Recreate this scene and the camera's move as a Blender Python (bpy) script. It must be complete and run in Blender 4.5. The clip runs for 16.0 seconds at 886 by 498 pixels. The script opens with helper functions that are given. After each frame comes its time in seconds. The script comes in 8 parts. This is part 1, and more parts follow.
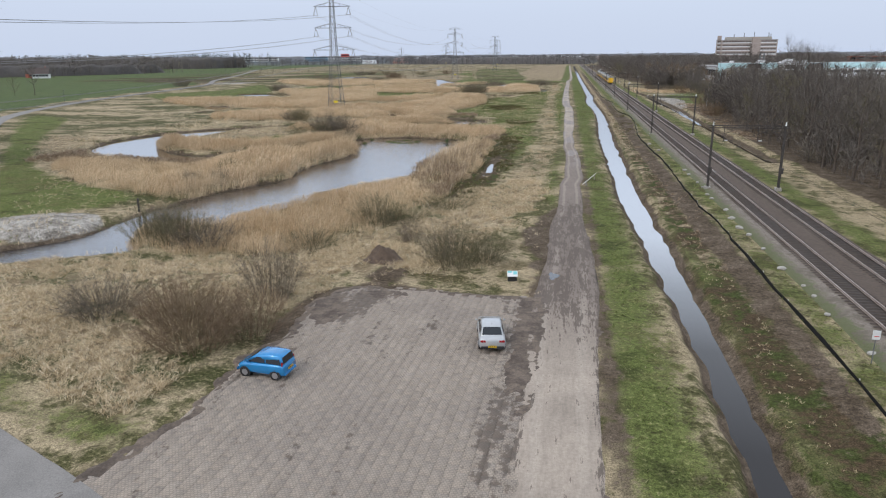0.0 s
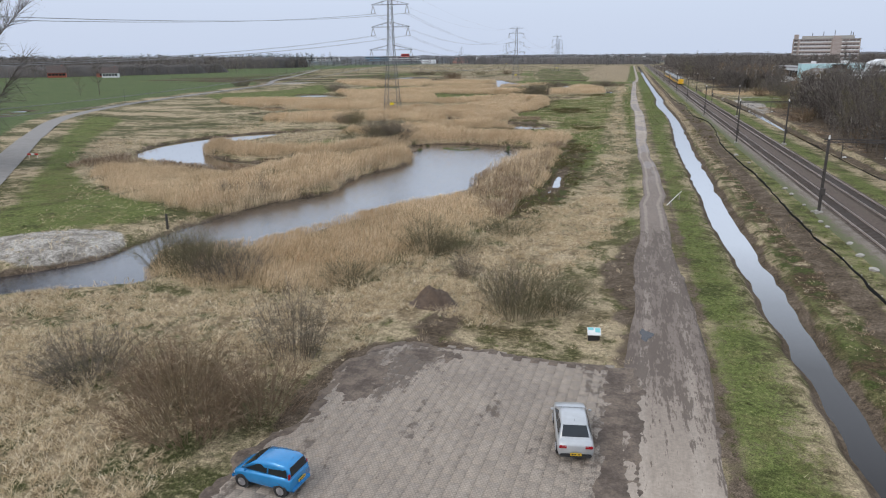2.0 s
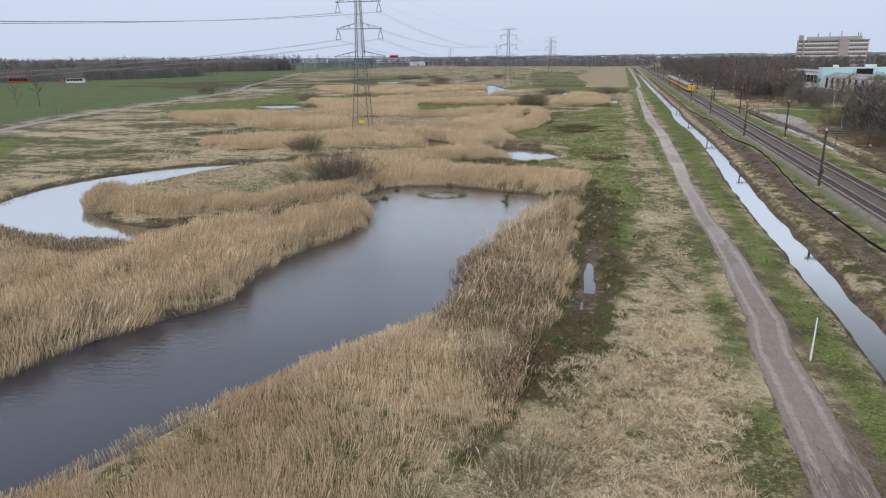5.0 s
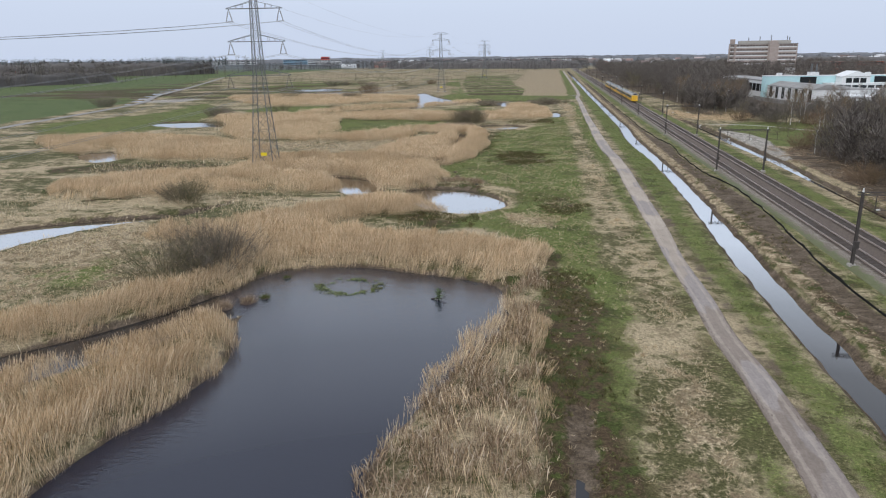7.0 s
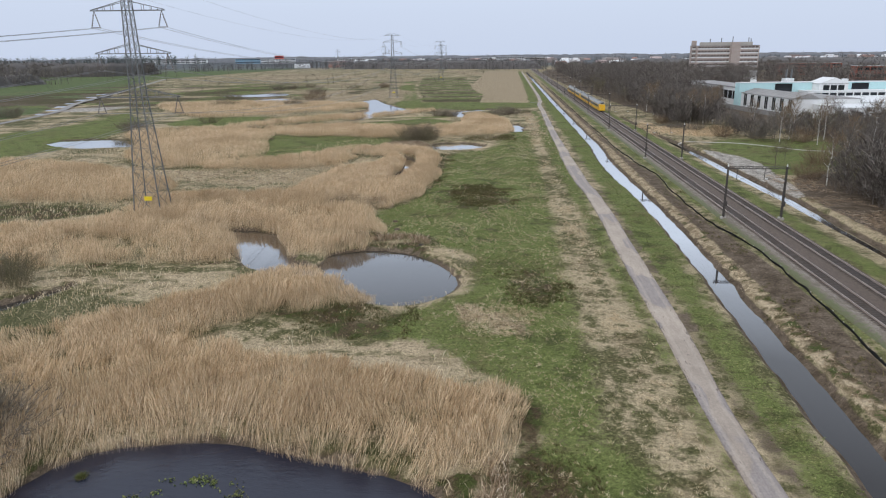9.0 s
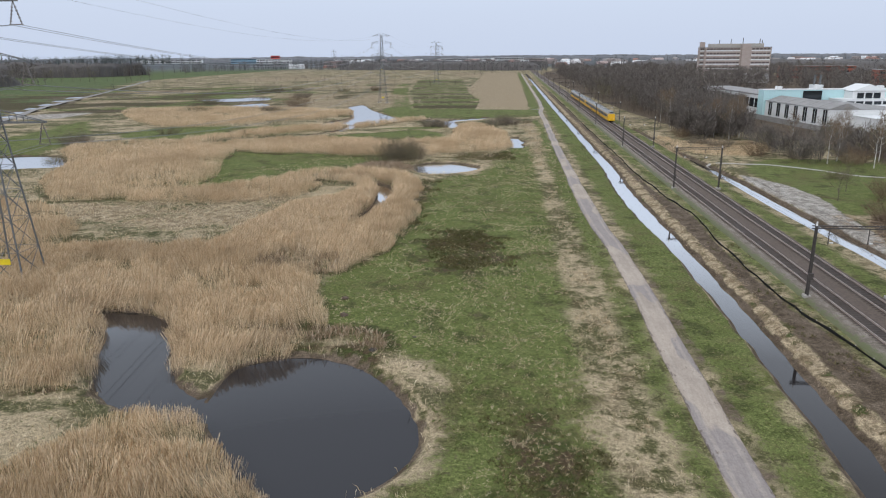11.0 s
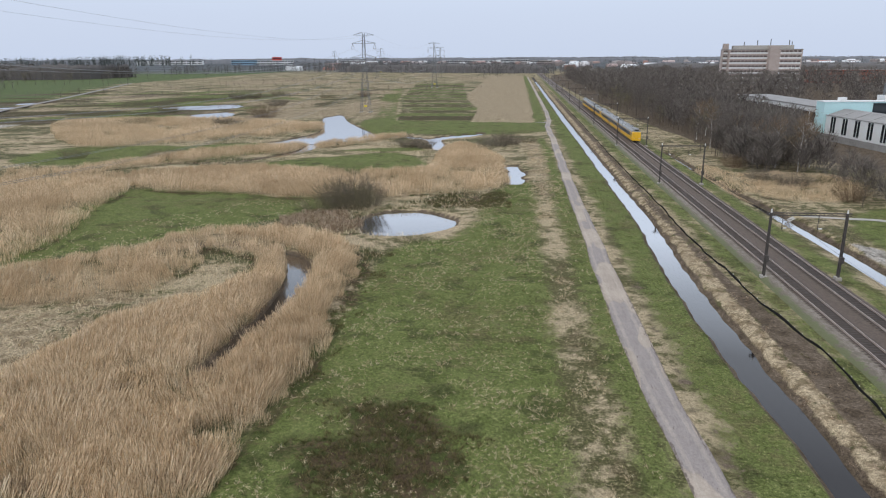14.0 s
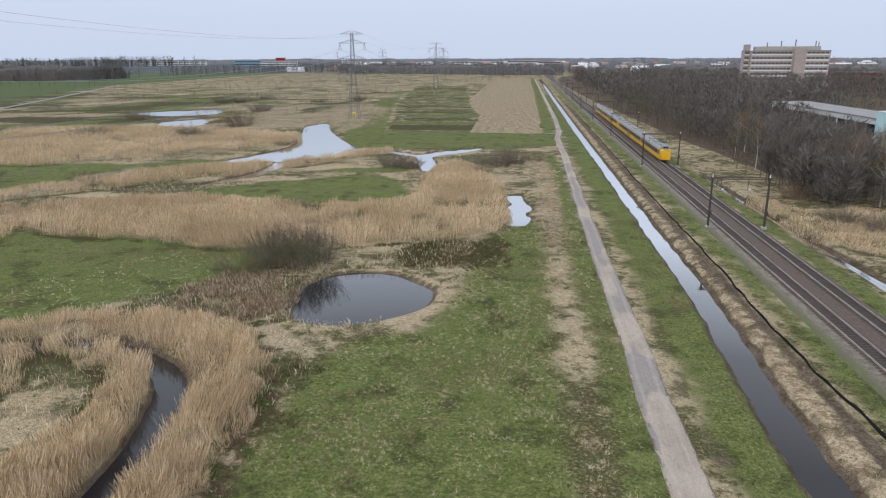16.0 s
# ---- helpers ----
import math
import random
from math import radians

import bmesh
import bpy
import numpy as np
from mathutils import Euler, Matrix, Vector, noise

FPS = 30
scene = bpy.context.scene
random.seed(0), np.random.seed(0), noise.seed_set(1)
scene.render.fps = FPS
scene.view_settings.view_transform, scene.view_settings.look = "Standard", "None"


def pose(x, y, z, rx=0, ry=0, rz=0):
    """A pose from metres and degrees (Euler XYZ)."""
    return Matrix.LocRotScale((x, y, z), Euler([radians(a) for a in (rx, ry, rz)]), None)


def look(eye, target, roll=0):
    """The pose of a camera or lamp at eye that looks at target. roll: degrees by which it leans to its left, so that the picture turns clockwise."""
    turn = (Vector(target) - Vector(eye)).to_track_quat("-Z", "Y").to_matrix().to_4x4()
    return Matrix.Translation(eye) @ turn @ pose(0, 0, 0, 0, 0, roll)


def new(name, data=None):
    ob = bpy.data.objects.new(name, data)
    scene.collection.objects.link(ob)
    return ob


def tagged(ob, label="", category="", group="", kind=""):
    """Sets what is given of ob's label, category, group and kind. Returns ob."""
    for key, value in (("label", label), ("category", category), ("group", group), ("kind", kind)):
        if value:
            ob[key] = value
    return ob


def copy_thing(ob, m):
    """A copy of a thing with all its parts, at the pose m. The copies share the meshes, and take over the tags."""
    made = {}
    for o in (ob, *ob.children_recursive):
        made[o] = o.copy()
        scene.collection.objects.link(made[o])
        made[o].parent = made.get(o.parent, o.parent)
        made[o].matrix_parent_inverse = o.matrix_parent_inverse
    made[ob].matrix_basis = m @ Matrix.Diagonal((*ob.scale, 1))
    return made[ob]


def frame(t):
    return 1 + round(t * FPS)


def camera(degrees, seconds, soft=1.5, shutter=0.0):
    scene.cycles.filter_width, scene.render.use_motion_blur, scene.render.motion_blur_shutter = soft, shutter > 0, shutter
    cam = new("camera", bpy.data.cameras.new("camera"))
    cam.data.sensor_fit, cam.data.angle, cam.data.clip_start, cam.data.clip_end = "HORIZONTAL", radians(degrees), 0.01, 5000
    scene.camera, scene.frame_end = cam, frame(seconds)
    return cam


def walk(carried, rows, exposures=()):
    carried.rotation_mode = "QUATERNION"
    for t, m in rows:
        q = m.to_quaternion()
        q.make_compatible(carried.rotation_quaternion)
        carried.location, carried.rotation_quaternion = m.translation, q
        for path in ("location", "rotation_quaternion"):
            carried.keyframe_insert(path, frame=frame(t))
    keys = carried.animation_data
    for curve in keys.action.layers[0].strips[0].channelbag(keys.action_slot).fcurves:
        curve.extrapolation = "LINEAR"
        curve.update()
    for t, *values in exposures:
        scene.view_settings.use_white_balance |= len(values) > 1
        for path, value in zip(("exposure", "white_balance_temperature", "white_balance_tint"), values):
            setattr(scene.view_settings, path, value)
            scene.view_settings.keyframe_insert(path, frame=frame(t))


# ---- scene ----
cam = camera(66.4, 16.0, soft=1.15)
PATH = [
    (0, (-1.962, -0.964, 17.603), (-2.302, 0.929, 17.052), -0.5),
    (0.5, (-2.086, 0.799, 17.557), (-2.588, 2.655, 17.007), -0.6),
    (1, (-2.67, 3.03, 17.603), (-3.171, 4.886, 17.054), -0.5),
    (1.5, (-3.445, 5.896, 17.664), (-3.946, 7.752, 17.113), -0.5),
    (2, (-4.522, 9.777, 17.697), (-5.021, 11.634, 17.147), -0.5),
    (2.5, (-5.699, 14.463, 17.726), (-6.176, 16.326, 17.176), -0.5),
    (3, (-6.9, 20.016, 17.763), (-7.377, 21.879, 17.214), -0.6),
    (3.2, (-7.364, 22.392, 17.831), (-7.841, 24.255, 17.281), -0.5),
    (5.3, (-12.948, 52.568, 19.927), (-13.42, 54.432, 19.38), -0.7),
    (5.5, (-13.519, 55.438, 20.343), (-13.944, 57.314, 19.795), -0.7),
    (6, (-14.801, 63.06, 21.314), (-15.105, 64.96, 20.765), -0.7),
    (6.5, (-15.522, 70.916, 22.187), (-15.822, 72.816, 21.639), -0.7),
    (7, (-16.162, 78.79, 22.986), (-16.46, 80.69, 22.437), -0.7),
    (7.5, (-16.733, 86.736, 23.812), (-17.008, 88.639, 23.263), -0.6),
    (8, (-17.075, 94.679, 24.603), (-17.35, 96.582, 24.051), -0.6),
    (8.5, (-17.144, 102.859, 25.203), (-17.382, 104.766, 24.651), -0.6),
    (9, (-17.14, 111.078, 25.798), (-17.324, 112.991, 25.243), -0.6),
    (11.5, (-16.43, 152.798, 26.809), (-16.612, 154.711, 26.255), -0.4),
    (12, (-16.003, 162.041, 26.754), (-16.187, 163.955, 26.203), -0.4),
    (12.5, (-15.559, 171.223, 26.759), (-15.743, 173.137, 26.209), -0.5),
    (13, (-15.117, 180.751, 26.745), (-15.315, 182.664, 26.196), -0.4),
    (13.5, (-14.503, 189.71, 26.914), (-14.704, 191.622, 26.364), -0.4),
    (14, (-14.211, 198.621, 26.99), (-14.411, 200.533, 26.44), -0.3),
    (14.5, (-13.812, 207.742, 26.957), (-14.028, 209.653, 26.409), -0.4),
    (15, (-13.602, 216.729, 26.946), (-13.821, 218.641, 26.4), -0.4),
    (15.5, (-13.583, 225.811, 26.866), (-13.802, 227.723, 26.32), -0.4),
    (16, (-13.618, 234.529, 27.207), (-13.837, 236.44, 26.659), -0.2),
]
walk(cam, [(t, look(eye, target, roll)) for t, eye, target, roll in PATH])

# ---- world and sun: a bright, thinly overcast day ----
SUN_EL, SUN_AZ = 42.0, 215.0          # degrees; azimuth clockwise from +y
world = bpy.data.worlds.new("world")
scene.world = world
world.use_nodes = True
wt = world.node_tree
wt.nodes.clear()
w_out = wt.nodes.new("ShaderNodeOutputWorld")
w_bg = wt.nodes.new("ShaderNodeBackground")
w_sky = wt.nodes.new("ShaderNodeTexSky")
w_sky.sky_type = "NISHITA"
w_sky.sun_disc = False
w_sky.sun_elevation = radians(SUN_EL)
w_sky.sun_rotation = radians(SUN_AZ)
w_sky.dust_density = 4.0
w_sky.air_density = 1.0
w_mix = wt.nodes.new("ShaderNodeMix")
w_mix.data_type = "RGBA"
w_mix.inputs[0].default_value = 0.85
w_veil = wt.nodes.new("ShaderNodeMix")                  # thin cloud veil: bluish at the skyline, whiter above
w_veil.data_type = "RGBA"
w_veil.inputs[6].default_value = (6.15, 7.0, 8.75, 1)
w_veil.inputs[7].default_value = (6.6, 7.2, 8.1, 1)
wt.links.new(w_veil.outputs[2], w_mix.inputs[7])
wt.links.new(w_sky.outputs[0], w_mix.inputs[6])
wt.links.new(w_mix.outputs[2], w_bg.inputs[0])
# an overcast sky is brighter overhead than at the skyline
w_tc = wt.nodes.new("ShaderNodeTexCoord")
w_xyz = wt.nodes.new("ShaderNodeSeparateXYZ")
wt.links.new(w_tc.outputs["Generated"], w_xyz.inputs[0])
w_up = wt.nodes.new("ShaderNodeMapRange")
w_up.interpolation_type = "SMOOTHSTEP"
w_up.inputs[1].default_value, w_up.inputs[2].default_value = 0.05, 0.22
w_up.inputs[3].default_value, w_up.inputs[4].default_value = 0.115, 0.160
wt.links.new(w_xyz.outputs[2], w_up.inputs[0])
wt.links.new(w_up.outputs[0], w_bg.inputs[1])
w_white = wt.nodes.new("ShaderNodeMapRange")
w_white.inputs[1].default_value, w_white.inputs[2].default_value = 0.06, 0.4
wt.links.new(w_xyz.outputs[2], w_white.inputs[0])
wt.links.new(w_white.outputs[0], w_veil.inputs[0])
wt.links.new(w_bg.outputs[0], w_out.inputs[0])

sun_data = bpy.data.lights.new("sun", "SUN")
sun_data.energy, sun_data.angle, sun_data.color = 0.7, radians(14), (1.0, 0.92, 0.82)
sun = new("sun", sun_data)
_a, _e = radians(SUN_AZ), radians(SUN_EL)
_from = Vector((math.sin(_a) * math.cos(_e), math.cos(_a) * math.cos(_e), math.sin(_e)))
sun.matrix_world = look(_from * 100, (0, 0, 0))
scene.view_settings.exposure = -0.05

# ---- materials ----
MATS = {}


def node_mat(name, rough=0.8, metal=0.0):
    m = bpy.data.materials.new(name)
    m.use_nodes = True
    nt = m.node_tree
    b = nt.nodes["Principled BSDF"]
    b.inputs["Roughness"].default_value = rough
    b.inputs["Metallic"].default_value = metal
    MATS[name] = m
    return m, nt, b


def n_noise(nt, scale, detail=4.0, rough=0.55, coords=None):
    n = nt.nodes.new("ShaderNodeTexNoise")
    n.inputs["Scale"].default_value = scale
    n.inputs["Detail"].default_value = detail
    n.inputs["Roughness"].default_value = rough
    if coords is not None:
        nt.links.new(coords, n.inputs["Vector"])
    return n.outputs["Fac"]


def n_ramp(nt, fac, stops):
    r = nt.nodes.new("ShaderNodeValToRGB")
    e = r.color_ramp.elements
    while len(e) < len(stops):
        e.new(0.5)
    for el, (p, c) in zip(e, stops):
        el.position = p
        el.color = (*c, 1)
    nt.links.new(fac, r.inputs[0])
    return r.outputs[0]


def n_mix(nt, fac, a, b, mode="MIX"):
    m = nt.nodes.new("ShaderNodeMix")
    m.data_type = "RGBA"
    m.blend_type = mode
    for sock, v in ((m.inputs[0], fac), (m.inputs[6], a), (m.inputs[7], b)):
        if isinstance(v, (int, float)):
            sock.default_value = v
        elif isinstance(v, tuple):
            sock.default_value = (*v, 1)
        else:
            nt.links.new(v, sock)
    return m.outputs[2]


def n_math(nt, op, a, b=0.0, clamp=False):
    m = nt.nodes.new("ShaderNodeMath")
    m.operation = op
    m.use_clamp = clamp
    for sock, v in ((m.inputs[0], a), (m.inputs[1], b)):
        if isinstance(v, (int, float)):
            sock.default_value = v
        else:
            nt.links.new(v, sock)
    return m.outputs[0]


def n_smooth(nt, fac, lo, hi):
    m = nt.nodes.new("ShaderNodeMapRange")
    m.interpolation_type = "SMOOTHSTEP"
    m.inputs[1].default_value, m.inputs[2].default_value = lo, hi
    nt.links.new(fac, m.inputs[0])
    return m.outputs[0]


def n_bump(nt, bsdf, height, strength, dist=0.05):
    b = nt.nodes.new("ShaderNodeBump")
    b.inputs["Strength"].default_value = strength
    b.inputs["Distance"].default_value = dist
    nt.links.new(height, b.inputs["Height"])
    nt.links.new(b.outputs[0], bsdf.inputs["Normal"])


def n_coords(nt, kind="Object"):
    return nt.nodes.new("ShaderNodeTexCoord").outputs[kind]


def n_island(nt):
    return nt.nodes.new("ShaderNodeNewGeometry").outputs["Random Per Island"]


def n_position(nt):
    return nt.nodes.new("ShaderNodeNewGeometry").outputs["Position"]


def surface(name, c1, c2, scale=4.0, rough=0.8, metal=0.0, bump=0.0, fine=None, spread=0.2):
    """A two-scale mottled surface."""
    m, nt, b = node_mat(name, rough, metal)
    co = n_position(nt)
    a = n_noise(nt, scale, 5, 0.6, co)
    col = n_ramp(nt, a, [(0.5 - spread, c1), (0.5 + spread, c2)])
    f = n_noise(nt, fine or scale * 9, 3, 0.6, co)
    col = n_mix(nt, 0.35, col, n_ramp(nt, f, [(0.3, tuple(v * 0.6 for v in c1)), (0.7, tuple(min(1, v * 1.25) for v in c2))]))
    nt.links.new(col, b.inputs["Base Color"])
    if bump:
        n_bump(nt, b, f, bump)
    return m


def blades(name, stops, rough=0.85, big=0.03, amount=0.35, tint=(0.30, 0.24, 0.16)):
    """Straws and leaves: each one takes its own shade, and whole patches drift in tone."""
    m, nt, b = node_mat(name, rough)
    col = n_ramp(nt, n_island(nt), stops)
    patch = n_smooth(nt, n_noise(nt, big, 4, 0.6, n_position(nt)), 0.42, 0.66)
    col = n_mix(nt, n_math(nt, "MULTIPLY", patch, amount), col, tint)
    nt.links.new(col, b.inputs["Base Color"])
    b.inputs["Specular IOR Level"].default_value = 0.15
    return m


def paint(name, c, rough=0.35, metal=0.0, coat=0.0):
    m, nt, b = node_mat(name, rough, metal)
    f = n_noise(nt, 3.0, 4, 0.6, n_position(nt))
    nt.links.new(n_ramp(nt, f, [(0.25, tuple(v * 0.86 for v in c)), (0.75, tuple(min(1, v * 1.05) for v in c))]), b.inputs["Base Color"])
    b.inputs["Coat Weight"].default_value = coat
    return m


# ground: zones are carried by two colour attributes of the sheet
M_GROUND, nt, b = node_mat("ground", 0.95)
b.inputs["Specular IOR Level"].default_value = 0.1
pos = n_position(nt)
nA, nB, nC = n_noise(nt, 0.07, 5, 0.6, pos), n_noise(nt, 0.55, 5, 0.65, pos), n_noise(nt, 3.5, 4, 0.7, pos)
nD = n_noise(nt, 0.22, 4, 0.6, pos)
OLIVE, STRAW, LUSH, SEDGE = (0.12, 0.115, 0.05), (0.52, 0.42, 0.28), (0.138, 0.166, 0.05), (0.10, 0.07, 0.042)
sw_ = nt.nodes.new("ShaderNodeMapping")
sw_.inputs["Scale"].default_value = (0.032, 0.08, 1)
sw_.inputs["Rotation"].default_value = (0, 0, 0.12)
nt.links.new(pos, sw_.inputs[0])
sx_ = nt.nodes.new("ShaderNodeSeparateXYZ")
nt.links.new(pos, sx_.inputs[0])
marshy = n_math(nt, "SUBTRACT", 1.0, n_smooth(nt, sx_.outputs[0], -24.0, -15.0))
swale = n_noise(nt, 1.0, 6, 0.68, sw_.outputs[0])
rough_grass = n_mix(nt, n_smooth(nt, n_math(nt, "ADD", n_math(nt, "MULTIPLY", nA, 0.5), n_math(nt, "MULTIPLY", nB, 0.5)), 0.44, 0.54), OLIVE, (0.47, 0.38, 0.245))
col = n_mix(nt, n_math(nt, "MULTIPLY", n_smooth(nt, nD, 0.5, 0.66), 0.7), rough_grass, (0.125, 0.098, 0.05))
col = n_mix(nt, n_math(nt, "MULTIPLY", n_smooth(nt, swale, 0.515, 0.585), n_math(nt, "MULTIPLY", marshy, 0.85)), col, (0.078, 0.086, 0.032))
col = n_mix(nt, n_math(nt, "MULTIPLY", n_math(nt, "SUBTRACT", 1.0, n_smooth(nt, swale, 0.40, 0.48)), n_math(nt, "MULTIPLY", marshy, 0.8)), col, (0.53, 0.42, 0.28))
col = n_mix(nt, n_math(nt, "MULTIPLY", n_smooth(nt, nC, 0.52, 0.7), 0.5), col, (0.44, 0.36, 0.235))
za, zb = nt.nodes.new("ShaderNodeVertexColor"), nt.nodes.new("ShaderNodeVertexColor")
za.layer_name, zb.layer_name = "zone_a", "zone_b"
sa, sb = nt.nodes.new("ShaderNodeSeparateColor"), nt.nodes.new("ShaderNodeSeparateColor")
nt.links.new(za.outputs[0], sa.inputs[0])
nt.links.new(zb.outputs[0], sb.inputs[0])


def zone(weight, ragged):
    j = n_math(nt, "ADD", n_math(nt, "MULTIPLY", n_math(nt, "SUBTRACT", nB, 0.5), ragged * 1.6), n_math(nt, "MULTIPLY", n_math(nt, "SUBTRACT", nC, 0.5), ragged))
    j = n_math(nt, "ADD", j, n_math(nt, "MULTIPLY", n_math(nt, "SUBTRACT", nD, 0.5), ragged * 1.3))
    return n_smooth(nt, n_math(nt, "ADD", weight, j), 0.32, 0.68)


lush = n_mix(nt, n_smooth(nt, nB, 0.4, 0.66), LUSH, (0.195, 0.218, 0.076))
lush = n_mix(nt, n_math(nt, "MULTIPLY", n_smooth(nt, nD, 0.52, 0.66), 0.8), lush, (0.068, 0.075, 0.027))
lush = n_mix(nt, n_math(nt, "MULTIPLY", n_smooth(nt, n_math(nt, "ADD", n_math(nt, "MULTIPLY", nA, 0.5), n_math(nt, "MULTIPLY", nB, 0.5)), 0.5, 0.6), 0.55), lush, (0.15, 0.125, 0.06))
lush = n_mix(nt, n_math(nt, "MULTIPLY", n_smooth(nt, nC, 0.56, 0.74), 0.65), lush, (0.33, 0.285, 0.155))
straw = n_mix(nt, n_smooth(nt, nB, 0.38, 0.6), STRAW, (0.25, 0.188, 0.115))
straw = n_mix(nt, n_math(nt, "MULTIPLY", n_smooth(nt, nC, 0.55, 0.75), 0.5), straw, (0.56, 0.46, 0.32))
sedge = n_mix(nt, n_smooth(nt, nB, 0.46, 0.6), SEDGE, (0.075, 0.09, 0.028))
mud = n_mix(nt, n_smooth(nt, nB, 0.35, 0.65), (0.10, 0.074, 0.05), (0.185, 0.143, 0.105))
meadow = n_mix(nt, n_smooth(nt, nA, 0.35, 0.65), (0.105, 0.145, 0.058), (0.135, 0.165, 0.07))
sand = n_mix(nt, n_smooth(nt, nB, 0.35, 0.65), (0.27, 0.24, 0.205), (0.56, 0.52, 0.465))
col = n_mix(nt, zone(sb.outputs["Red"], 0.12), col, meadow)
col = n_mix(nt, zone(sa.outputs["Red"], 0.8), col, lush)
col = n_mix(nt, zone(sa.outputs["Green"], 0.9), col, straw)
col = n_mix(nt, zone(sa.outputs["Blue"], 1.1), col, sedge)
col = n_mix(nt, zone(sb.outputs["Blue"], 0.5), col, sand)
col = n_mix(nt, zone(sb.outputs["Green"], 0.95), col, mud)
# far wooded land: distance haze painted in as a grey-blue base colour
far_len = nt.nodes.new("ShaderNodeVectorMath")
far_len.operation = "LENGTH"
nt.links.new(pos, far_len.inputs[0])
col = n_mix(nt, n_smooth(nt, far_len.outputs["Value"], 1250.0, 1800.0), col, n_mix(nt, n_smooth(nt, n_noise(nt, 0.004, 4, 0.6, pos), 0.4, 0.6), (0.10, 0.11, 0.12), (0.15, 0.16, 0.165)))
nE = n_noise(nt, 13.0, 3, 0.7, pos)
col = n_mix(nt, 0.7, col, n_ramp(nt, nC, [(0.34, (0.28, 0.28, 0.28)), (0.66, (1.25, 1.25, 1.25))]), "MULTIPLY")
col = n_mix(nt, 0.75, col, n_ramp(nt, nE, [(0.34, (0.22, 0.22, 0.22)), (0.64, (1.4, 1.4, 1.4))]), "MULTIPLY")
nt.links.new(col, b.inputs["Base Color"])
n_bump(nt, b, n_math(nt, "ADD", nC, n_math(nt, "MULTIPLY", nB, 2.0)), 0.6, 0.12)

# water: dark peaty body under a sheen that grows towards the grazing view
def water_mat(name, deep, gloss, ripple, rough):
    m, nt, b = node_mat(name, 0.6)
    b.inputs["Base Color"].default_value = (*deep, 1)
    b.inputs["Specular IOR Level"].default_value = 0.0
    lw = nt.nodes.new("ShaderNodeLayerWeight")
    lw.inputs["Blend"].default_value = 0.5
    sheen = n_ramp(nt, lw.outputs["Facing"], [(p, (v, v, v)) for p, v in gloss])
    g = nt.nodes.new("ShaderNodeBsdfGlossy")
    pos = n_position(nt)
    mp = nt.nodes.new("ShaderNodeMapping")
    mp.inputs["Scale"].default_value = (0.6, 1.7, 1)
    mp.inputs["Rotation"].default_value = (0, 0, 0.25)
    nt.links.new(pos, mp.inputs[0])
    rip = n_math(nt, "ADD", n_noise(nt, 1.6, 4, 0.6, mp.outputs[0]), n_math(nt, "MULTIPLY", n_noise(nt, 6.0, 3, 0.6, mp.outputs[0]), 0.4))
    bp = nt.nodes.new("ShaderNodeBump")
    bp.inputs["Strength"].default_value, bp.inputs["Distance"].default_value = ripple, 0.06
    nt.links.new(rip, bp.inputs["Height"])
    nt.links.new(bp.outputs[0], g.inputs["Normal"])
    nt.links.new(n_ramp(nt, n_noise(nt, 0.35, 4, 0.6, mp.outputs[0]), [(0.35, (rough[0],) * 3), (0.7, (rough[1],) * 3)]), g.inputs["Roughness"])
    mx = nt.nodes.new("ShaderNodeMixShader")
    nt.links.new(sheen, mx.inputs[0])
    nt.links.new(b.outputs[0], mx.inputs[1])
    nt.links.new(g.outputs[0], mx.inputs[2])
    nt.links.new(mx.outputs[0], nt.nodes["Material Output"].inputs["Surface"])
    return m


M_WATER = water_mat("water", (0.017, 0.019, 0.034), [(0.3, 0.035), (0.48, 0.075), (0.60, 0.18), (0.70, 0.35), (0.80, 0.70), (1.0, 0.97)], 0.6, (0.04, 0.14))
M_STILL = water_mat("still_water", (0.022, 0.021, 0.024), [(0.3, 0.04), (0.5, 0.07), (0.63, 0.17), (0.70, 0.36), (0.77, 0.74), (1.0, 0.97)], 0.012, (0.02, 0.04))
M_DITCH = water_mat("ditch_water", (0.018, 0.015, 0.015), [(0.3, 0.04), (0.5, 0.075), (0.61, 0.18), (0.68, 0.42), (0.75, 0.80), (1.0, 0.98)], 0.012, (0.02, 0.04))
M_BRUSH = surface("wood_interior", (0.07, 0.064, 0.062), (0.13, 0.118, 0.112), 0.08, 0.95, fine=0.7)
# skyline woods: the bluish grey is aerial haze put into the colour
M_HAZED_WOODS = surface("hazed_woods", (0.115, 0.12, 0.135), (0.165, 0.17, 0.18), 0.012, 0.95, fine=0.09)
M_REED = blades("reed", [(0, (0.345, 0.247, 0.15)), (0.5, (0.685, 0.522, 0.337)), (1, (0.915, 0.768, 0.56))], big=0.05, amount=0.5, tint=(0.43, 0.305, 0.182))
M_RUSH = blades("bulrush", [(0, (0.14, 0.095, 0.062)), (0.5, (0.33, 0.24, 0.16)), (0.85, (0.48, 0.375, 0.27)), (1, (0.66, 0.57, 0.46))], tint=(0.25, 0.175, 0.115))
M_STRAW = blades("dry_grass", [(0, (0.30, 0.225, 0.14)), (0.35, (0.58, 0.46, 0.295)), (0.75, (0.77, 0.64, 0.445)), (1, (0.88, 0.78, 0.60))], big=0.12, tint=(0.40, 0.30, 0.18))
